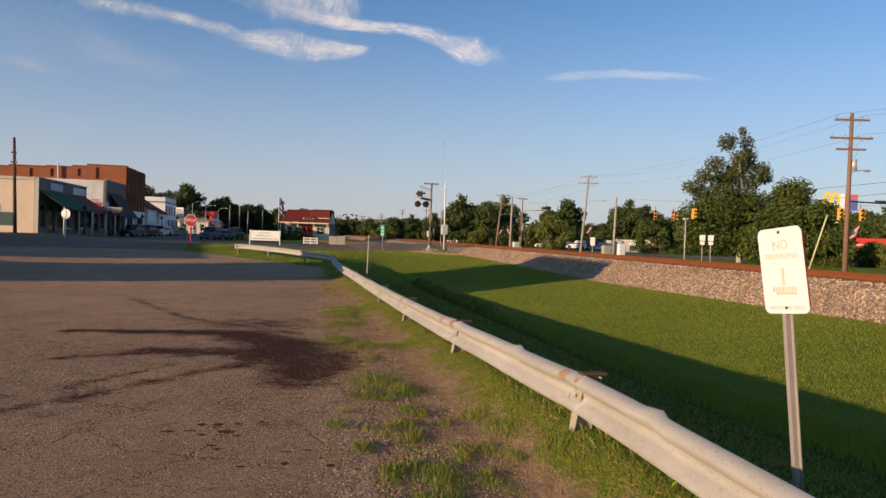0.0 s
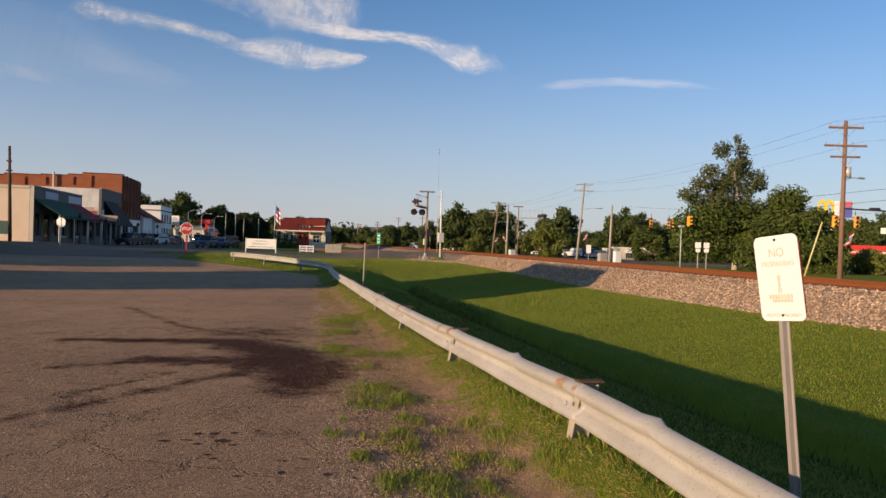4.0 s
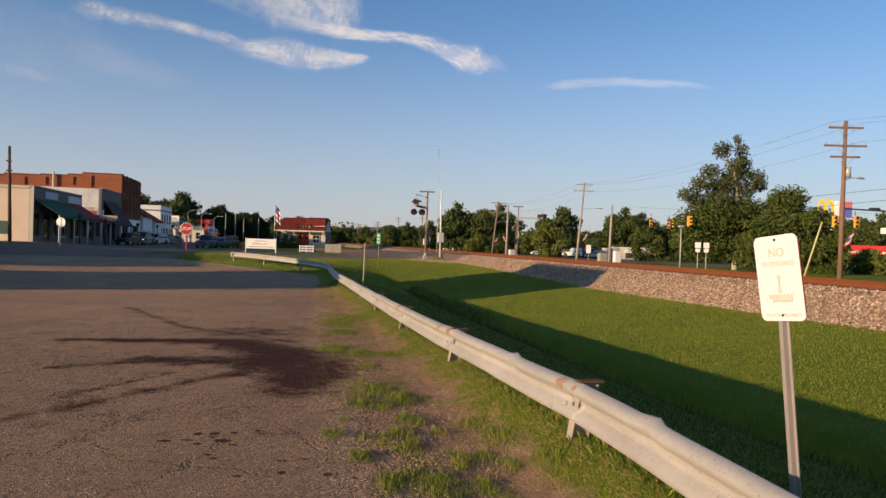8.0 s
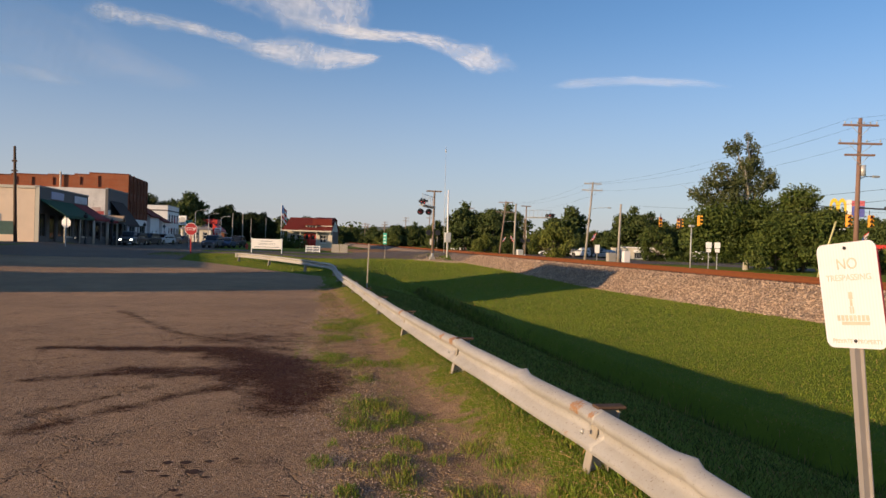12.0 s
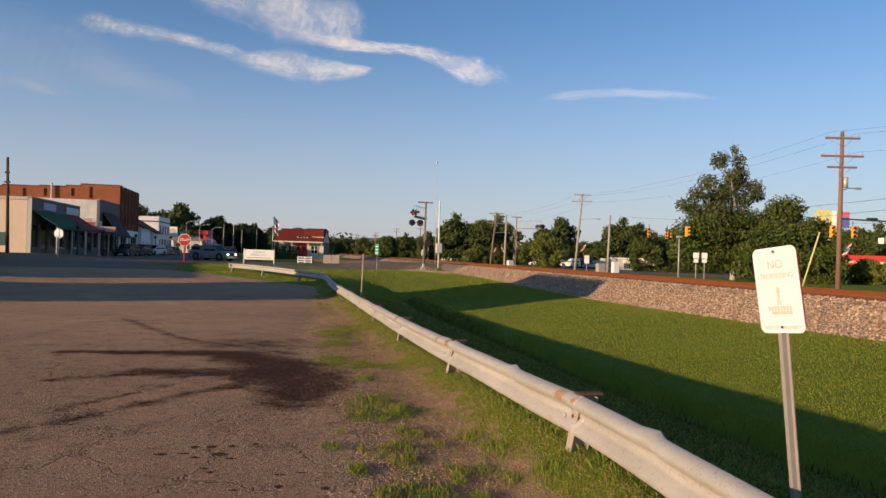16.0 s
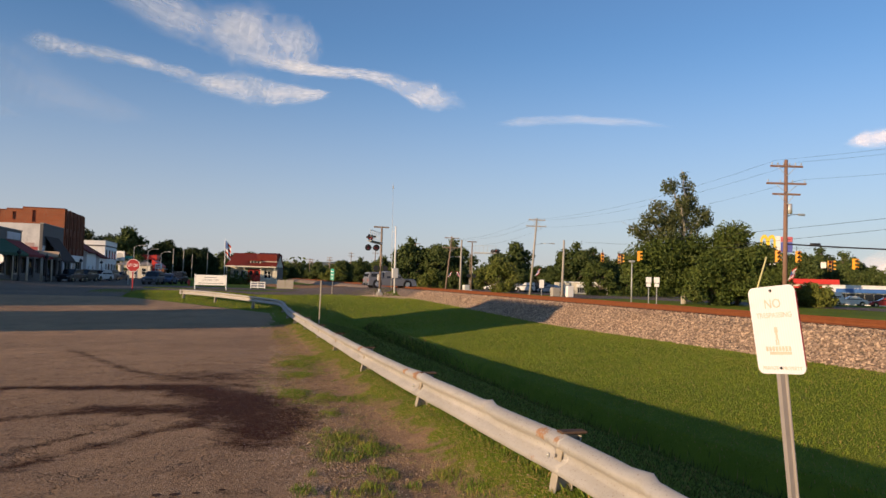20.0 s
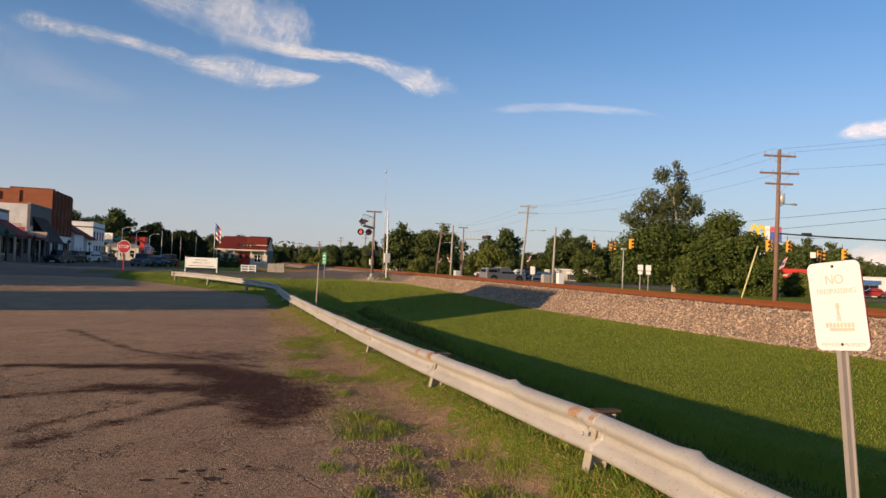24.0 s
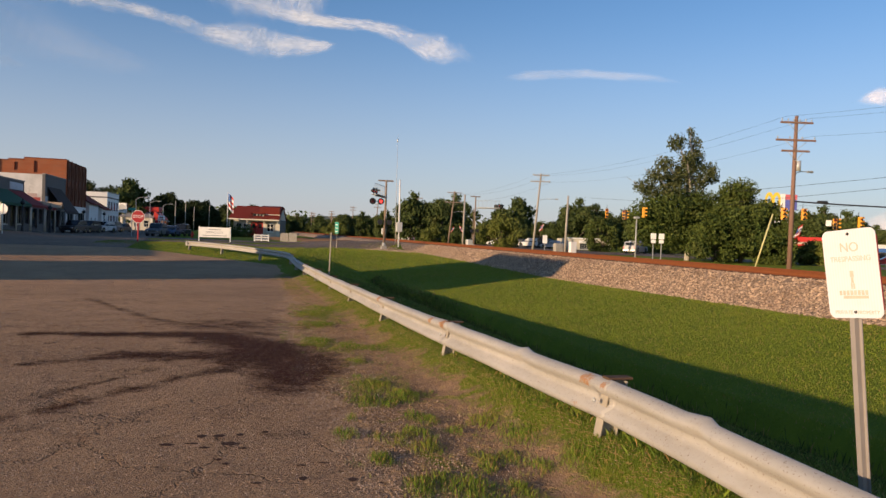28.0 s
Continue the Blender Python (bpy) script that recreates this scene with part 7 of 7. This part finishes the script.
        bm.faces.new(q2[::-1])
        part(nm, fix(bm), GLASS, cabin)
    part("grille", bevelled(box(B(), -W * 0.26, W * 0.26, f - 0.05, f + 0.014, belt - 0.52, belt - 0.26), 0.02), BLACK, c)
    part("front_bumper", bevelled(box(B(), -W / 2 + 0.04, W / 2 - 0.04, f - 0.1, f + 0.10, lo + 0.02, lo + 0.26), 0.05, 2), CHROME if kind == "pickup" else paint, c)
    part("rear_bumper", bevelled(box(B(), -W / 2 + 0.04, W / 2 - 0.04, b - 0.10, b + 0.1, lo + 0.04, lo + 0.26), 0.05, 2), CHROME if kind == "pickup" else paint, c)
    if kind == "pickup":
        shell = part("camper_shell", bevelled(body_shell(((b + 0.04, belt - 0.02), (b + 0.22, H - 0.16), (-1.2, H - 0.10), (-1.02, belt - 0.02)), W * 0.88, 0.12), 0.03, 2), paint, c, "camper shell over the bed")
        for s in (-1, 1):
            part("shell_window", bevelled(box(B(), s * (W * 0.44) - 0.012, s * (W * 0.44) + 0.012, b + 0.38, -1.3, belt + 0.12, H - 0.30), 0.01), GLASS, shell)
        part("shell_hatch", box(B(), -0.6, 0.6, b + 0.06, b + 0.16, belt + 0.12, H - 0.32, None), GLASS, shell)
    tyre, rim = wheel_mesh(r, 0.24)
    wheels = []
    for y in (wb / 2 + 0.05, -wb / 2 + 0.05 - 0.1):
        for s in (-1, 1):
            part("wheel_arch", tube(B(), (s * (W / 2 - 0.24), y, r), (s * (W / 2 + 0.006), y, r), r * 1.17, None, 16), BLACK, c)
            w = new("wheel")
            w.empty_display_size = 0.2
            w.parent = c
            w.matrix_local = pose(s * (W / 2 - 0.10), y, r)
            for nm, me in (("tyre", tyre), ("rim", rim)):
                o = new(nm, me)
                o.parent = w
            wheels.append((w, s * (W / 2 - 0.10), y, r))
    return c, wheels


PAINTS = {k: car_paint(k + "_car_paint", c) for k, c in (("white", (0.70, 0.70, 0.68)), ("silver", (0.42, 0.42, 0.43)), ("black", (0.018, 0.018, 0.022)), ("grey", (0.10, 0.105, 0.115)), ("blue", (0.03, 0.06, 0.14)), ("red", (0.36, 0.03, 0.03)), ("truck", (0.20, 0.205, 0.22)))}
TRUCK, TRUCK_WHEELS = vehicle("pickup_truck", at(-18.5, 200), "pickup", PAINTS["truck"], "silver-grey pickup truck with a camper shell driving through", True)
CAR, CAR_WHEELS = vehicle("hatchback", at(66, 118), "suv", PAINTS["white"], "white car driving along the highway")
for kind, paint, v, u, turn, label in (
        ("suv", "black", -21.5, 105.5, 168, "black car parked before the shops"), ("suv", "black", -20.9, 111.5, 165, "black car parked before the shops"),
        ("suv", "white", -20.6, 121.5, 160, "white car parked before the shops"), ("suv", "grey", -20.5, 128.5, 165, "dark car parked before the shops"), ("car", "black", -20.0, 136, 165, "dark car parked before the shops"),
        ("suv", "grey", -10.6, 100.0, 172, "dark grey car parked beside the lawn"), ("car", "blue", -9.2, 104.0, 172, "dark blue car parked beside the lawn"), ("suv", "black", -8.2, 108.5, 172, "black car parked beside the lawn"),
        ("suv", "white", 70.5, 72.5, 60, "white car parked beside a pole sign"), ("car", "silver", 81.0, 90.0, 70, "silver car parked at the store"), ("suv", "silver", 86.0, 92.0, 60, "silver car parked at the store"),
        ("car", "white", 90.5, 87.5, 60, "white car parked at the store"), ("car", "red", 95.0, 85.5, 55, "red car parked at the store"), ("suv", "black", 99.0, 85.0, 55, "black car parked at the store"), ("car", "silver", 103.0, 82.0, 55, "silver car parked at the store"),
        ("car", "white", 47.6, 128.0, 30, "white car in the far car park"), ("suv", "silver", 48.9, 125.2, 30, "silver car in the far car park"), ("car", "grey", 49.9, 122.8, 30, "grey car in the far car park"), ("suv", "white", 51.0, 120.4, 30, "white car in the far car park"), ("suv", "black", 52.2, 118.4, 30, "black car in the far car park"),
        ("car", "silver", 53.4, 116.0, 30, "silver car in the far car park"), ("car", "white", 39.0, 168, 20, "white car far along the highway"), ("car", "silver", 28.0, 215, 10, "pale car far along the highway")):
    vehicle("parked_car", at(v, u, ground_z(v, u) + 0.035, turn), kind, PAINTS[paint], label, group="parked cars")


# ---- clouds ----
def make_cloud_mat(name, sx, sy, seed, thick, tint=(0.66, 0.655, 0.66)):
    """Thin ice cloud: dense along the middle of its ribbon, combed into fibres, gone well before its rim."""
    n = Nodes(name, 1.0)
    uv = n.tree.nodes.new("ShaderNodeUVMap").outputs[0]
    sep = n.tree.nodes.new("ShaderNodeSeparateXYZ")
    n.tree.links.new(uv, sep.inputs[0])

    def fibres(kx, ky, turn, detail, twist):
        m = n.tree.nodes.new("ShaderNodeMapping")
        m.inputs["Location"].default_value, m.inputs["Scale"].default_value, m.inputs["Rotation"].default_value = (seed, seed * 1.7, 0), (kx, ky, 1), (0, 0, turn)
        n.tree.links.new(uv, m.inputs["Vector"])
        tex = n.tree.nodes.new("ShaderNodeTexNoise")
        tex.inputs["Scale"].default_value, tex.inputs["Detail"].default_value, tex.inputs["Roughness"].default_value, tex.inputs["Distortion"].default_value = 1.0, detail, 0.55, twist
        n.tree.links.new(m.outputs[0], tex.inputs["Vector"])
        return tex.outputs[0]

    off = n.maths("ABSOLUTE", n.maths("SUBTRACT", n.maths("MULTIPLY", sep.outputs[1], 2.0), 1.0))
    across = n.maths("POWER", n.maths("SUBTRACT", 1.0, n.maths("MULTIPLY", off, off)), 1.5)
    along = n.maths("MULTIPLY", n.ramp(sep.outputs[0], 0.0, 0.25), n.ramp(sep.outputs[0], 0.80, 1.0, 1, 0))
    core = n.maths("MULTIPLY", across, along)
    body = n.maths("ADD", core, n.maths("MULTIPLY", n.maths("SUBTRACT", fibres(sx * 0.6, sy * 0.8, 0.2, 3, 0.6), 0.5), 1.5))
    body = n.maths("ADD", body, n.maths("MULTIPLY", n.maths("SUBTRACT", fibres(sx * 2.2, sy * 3.0, 0.35, 5, 0.9), 0.5), 0.8))
    alpha = n.tree.nodes.new("ShaderNodeMapRange")
    alpha.interpolation_type = "SMOOTHSTEP"
    for key, value in (("From Min", 0.22), ("From Max", 1.45), ("To Min", 0.0), ("To Max", thick)):
        alpha.inputs[key].default_value = value
    n.tree.links.new(body, alpha.inputs["Value"])
    n.colour(tint)
    n.set(n.bsdf, "Emission Color", tint)
    n.set(n.bsdf, "Emission Strength", CLOUD_GLOW)
    n.set(n.bsdf, "Alpha", n.maths("MULTIPLY", alpha.outputs[0], n.ramp(core, 0.0, 0.65)))
    return n.mat


CLOUD_GLOW = 0.30


def cloud(points, name_label, mat, dist=3200.0):
    """A wispy ribbon high up: (azimuth to the right, altitude, half width) in degrees along its middle."""
    def way(az, al, d):
        az, al = radians(az), radians(al)
        return Vector((d * math.sin(az) * math.cos(al), d * math.cos(az) * math.cos(al), d * math.sin(al)))
    n = 28
    pts = []
    for i in range(n + 1):
        t = i / n * (len(points) - 1)
        k = min(int(t), len(points) - 2)
        f = t - k
        pts.append([a + (b - a) * f for a, b in zip(points[k], points[k + 1])])
    co, uvs, faces = [], [], []
    for i, (az, al, hw) in enumerate(pts):
        p, q = pts[max(i - 1, 0)], pts[min(i + 1, n)]
        dx, dy = q[0] - p[0], q[1] - p[1]
        ln = math.hypot(dx, dy) or 1
        for j in range(7):
            k = (j / 6 * 2 - 1) * hw
            co.append(way(az - dy / ln * k, al + dx / ln * k, dist + 6 * math.sin(i * 0.7 + j)))
            uvs.append((i / n, j / 6))
    for i in range(n):
        for j in range(6):
            a = i * 7 + j
            faces.append((a, a + 7, a + 8, a + 1))
    me = bpy.data.meshes.new("cirrus_cloud")
    me.from_pydata(co, [], faces)
    lay = me.uv_layers.new()
    for p in me.polygons:
        for li, vi in zip(p.loop_indices, p.vertices):
            lay.data[li].uv = uvs[vi]
    me.materials.append(mat)
    ob = new("cirrus_cloud", me)
    tagged(ob, name_label, "cloud", "clouds")
    return ob


CLOUDS = [
    cloud(((-28.9, 15.5, 0.6), (-26.9, 15.7, 1.3), (-24.2, 15.65, 1.0), (-20.4, 15.3, 0.75), (-17.6, 14.95, 0.7), (-15.0, 14.6, 0.3)), "thin white streak of high cloud", make_cloud_mat("cloud_streak", 7, 1.6, 1.3, 0.72)),
    cloud(((-19.4, 14.2, 0.3), (-16.2, 14.4, 1.0), (-12.9, 14.35, 1.7), (-10.8, 14.05, 1.6), (-7.0, 14.3, 0.6), (-5.6, 14.5, 0.2)), "bright feathered patch of high cloud", make_cloud_mat("cloud_patch", 5, 1.8, 4.1, 0.78)),
    cloud(((-29.0, 22.2, 1.0), (-24.0, 20.8, 2.0), (-18.6, 19.1, 2.4), (-15.0, 18.4, 2.9), (-12.0, 18.0, 3.3), (-9.4, 17.8, 3.3), (-7.6, 17.4, 2.6), (-6.6, 17.2, 1.6)), "broad feathered wedge of high cloud", make_cloud_mat("cloud_wedge", 7, 2.6, 7.7, 0.70)),
    cloud(((-17.5, 17.2, 0.4), (-13.0, 16.7, 0.9), (-8.8, 16.25, 0.9), (-6.1, 16.0, 0.7), (-3.8, 16.1, 0.6), (-1.4, 15.7, 0.9), (1.2, 14.8, 1.5), (3.2, 14.25, 1.6), (5.6, 13.7, 0.7)), "long bright band of high cloud", make_cloud_mat("cloud_band", 9, 1.8, 9.2, 0.78)),
    cloud(((6.2, 12.5, 0.15), (9.0, 12.75, 0.6), (13.7, 12.9, 0.55), (18.0, 12.6, 0.5), (23.4, 11.9, 0.15)), "faint thin streak of cloud", make_cloud_mat("cloud_thin", 8, 1.3, 2.6, 0.24)),
    cloud(((32.2, 10.3, 0.2), (34.2, 10.5, 0.9), (36.0, 10.65, 0.9), (38.0, 10.4, 0.2)), "small soft pinkish cloud", make_cloud_mat("cloud_small", 3, 1.2, 5.5, 0.6, (0.72, 0.64, 0.60))),
    cloud(((42.0, 13.0, 0.1), (43.0, 13.2, 0.6), (44.3, 13.0, 0.1)), "small soft pinkish cloud", make_cloud_mat("cloud_wisp", 2, 1.2, 3.5, 0.5, (0.72, 0.64, 0.60))),
    cloud(((-44.0, 12.0, 2.0), (-36.0, 13.0, 4.2), (-31.0, 13.4, 4.0), (-27.0, 12.8, 3.2), (-22.0, 11.6, 1.5), (-18.0, 11.0, 0.5)), "faint white veil of high cloud", make_cloud_mat("cloud_veil", 4, 2.5, 8.4, 0.18)),
    cloud(((-40.0, 10.0, 0.5), (-34.0, 11.0, 0.9), (-30.5, 10.8, 0.8), (-27.0, 10.4, 0.3)), "faint white wisp of high cloud", make_cloud_mat("cloud_low_wisp", 4, 1.5, 3.4, 0.30)),
    cloud(((31.0, 0.6, 0.6), (35.0, 1.7, 1.5), (38.0, 1.9, 1.6), (41.0, 1.5, 1.3), (45.0, 0.6, 0.5)), "pale pink cloud bank low behind the woods", make_cloud_mat("cloud_bank", 6, 2.2, 6.1, 0.55, (0.74, 0.60, 0.55))),
]



# ---- unseen blocks, added behind and left of the camera for the lot's long shadows ----
def plain_block(v, u, w, d, h, label):
    house = thing("street_building", at(v, u, 0), label, "building", "buildings across the street")
    part("wall", box(B(), 0, w, 0, d, -0.3, h), BRICK_DARK, house)
    part("roof", box(B(), -0.15, w + 0.15, -0.15, d + 0.15, h + 0.002, h + 0.2), ROOF_GREY, house)


plain_block(-30, 17.3, 5.5, 10.6, 8.9, "unseen plain tall brick block, added to shade the lot")
plain_block(-31, 34.0, 6.5, 28.0, 3.75, "unseen plain low brick block, added to shade the lot and street")
plain_block(-70, 36.0, 10.0, 19.5, 10.2, "unseen plain tall brick block, added to shade the street")


# ---- what moves ----
def motions():
    truck = [(0.0, -20.5, 215.0), (3.0, -18.5, 180.0), (4.2, -18.6, 155.0), (5.5, -18.9, 132.7), (6.5, -19.6, 121.5), (7.0, -20.0, 116.5), (8.0, -20.6, 110.5), (9.0, -21.0, 107.6), (10.0, -21.3, 106.4), (11.0, -21.7, 105.0),
             (12.0, -21.9, 103.9), (13.0, -21.6, 102.6), (13.8, -20.6, 100.8), (14.5, -18.7, 98.4), (15.0, -16.1, 95.2), (15.5, -12.3, 91.6), (16.0, -8.4, 88.5), (16.5, -4.6, 85.7), (17.0, -1.0, 83.2), (17.5, 2.7, 81.2),
             (18.0, 6.2, 79.7), (18.5, 9.1, 79.0), (19.0, 11.9, 78.5), (19.5, 14.4, 78.4), (20.0, 16.4, 78.6), (20.5, 18.4, 79.0), (21.0, 20.2, 79.5), (21.5, 22.0, 80.0), (22.5, 26.0, 80.8), (23.5, 30.0, 81.4), (24.0, 32.4, 81.8),
             (24.5, 34.8, 82.2), (25.0, 37.0, 82.6), (25.5, 39.2, 83.1), (26.0, 41.5, 83.8), (26.5, 44.0, 85.0), (27.0, 47.3, 87.0), (27.5, 51.6, 89.9), (28.0, 56.9, 94.4)]
    truck_rows, ang = [], None
    for i, (t, v, u) in enumerate(truck):
        a, b = truck[max(i - 1, 0)], truck[min(i + 1, len(truck) - 1)]
        d = Vector((b[1] - a[1], b[2] - a[2]))
        way = math.degrees(math.atan2(-d.x, d.y))
        if ang is not None:
            while way - ang > 180:
                way -= 360
            while way - ang < -180:
                way += 360
        ang = way
        truck_rows.append((t, at(v, u, ground_z(v, u) + 0.035, way)))
    walk(TRUCK, truck_rows)
    car = [(0.0, 30.0, 230.0), (6.0, 41.0, 170.0), (10.0, 61.0, 124.0), (11.0, 65.0, 119.0), (12.0, 69.5, 112.0), (13.0, 75.0, 101.0), (15.0, 86.0, 78.0), (18.0, 100.0, 20.0), (28.0, 104.0, -30.0)]
    rows = []
    for i, (t, v, u) in enumerate(car):
        a, b = car[max(i - 1, 0)], car[min(i + 1, len(car) - 1)]
        rows.append((t, at(v, u, ground_z(v, u) + 0.05, math.degrees(math.atan2(-(b[1] - a[1]), b[2] - a[2])))))
    walk(CAR, rows)
    # wheels: less than a quarter turn from row to row
    def turn_wheels(wheels, line, span):
        way, t0 = [0.0], span[0]
        for p, q in zip(line, line[1:]):
            way.append(way[-1] + math.hypot(q[1] - p[1], q[2] - p[2]))
        ts = [p[0] for p in line]
        n = int((span[1] - span[0]) / 0.1)
        for w, x, y, r in wheels:
            rows = [(0.0, pose(x, y, r))] if span[0] > 0 else []
            a = 0.0
            last = float(np.interp(span[0], ts, way))
            for i in range(n + 1):
                t = span[0] + i * 0.1
                s = float(np.interp(t, ts, way))
                a -= min(80.0, math.degrees((s - last) / r))
                last = s
                rows.append((t, pose(x, y, r, a)))
            if rows[-1][0] < 28.0:
                rows.append((28.0, rows[-1][1]))
            walk(w, rows)
    turn_wheels(TRUCK_WHEELS, truck, (3.0, 28.0))
    turn_wheels(CAR_WHEELS, car, (9.0, 13.0))
    for c in CLOUDS:
        walk(c, [(0.0, pose(0, 0, 0, 0, 0, 0.35)), (28.0, pose(0, 0, 0, 0, 0, -0.85))])
    walk(FLAG, [(t, pose(0, 0, 0, 0, 0, a)) for t, a in ((0, 20), (0.7, -10), (1.5, -45), (2.8, 10), (4.5, -15), (6, 25), (7.5, 5), (9, -20), (11, 15), (13, 30), (15, 0), (17, 25), (19, -5), (21, 30), (23, 10), (25, -8), (26.5, 12), (28, -5))])
    # the pair of lamps that blinks by turns once the bell has begun: each lamp turns its lit side out and back
    for (lamp, m), lit in ((FLASHERS[0], ((22.0, 22.6), (23.5, 24.4), (26.4, 27.3))), (FLASHERS[1], ((22.8, 23.3), (24.6, 25.7), (27.5, 29.0)))):
        rows = [(0.0, 0)]
        for on, off in lit:
            rows += [(on - 0.1, 0), (on, 89), (on + 0.1, 178)]
            if off < 28:
                rows += [(off - 0.1, 178), (off, 89), (off + 0.1, 0)]
        rows += [(28.0, rows[-1][1])]
        walk(lamp, [(t, m @ pose(0, -0.03, 0, 0, 0, a)) for t, a in rows])


motions()
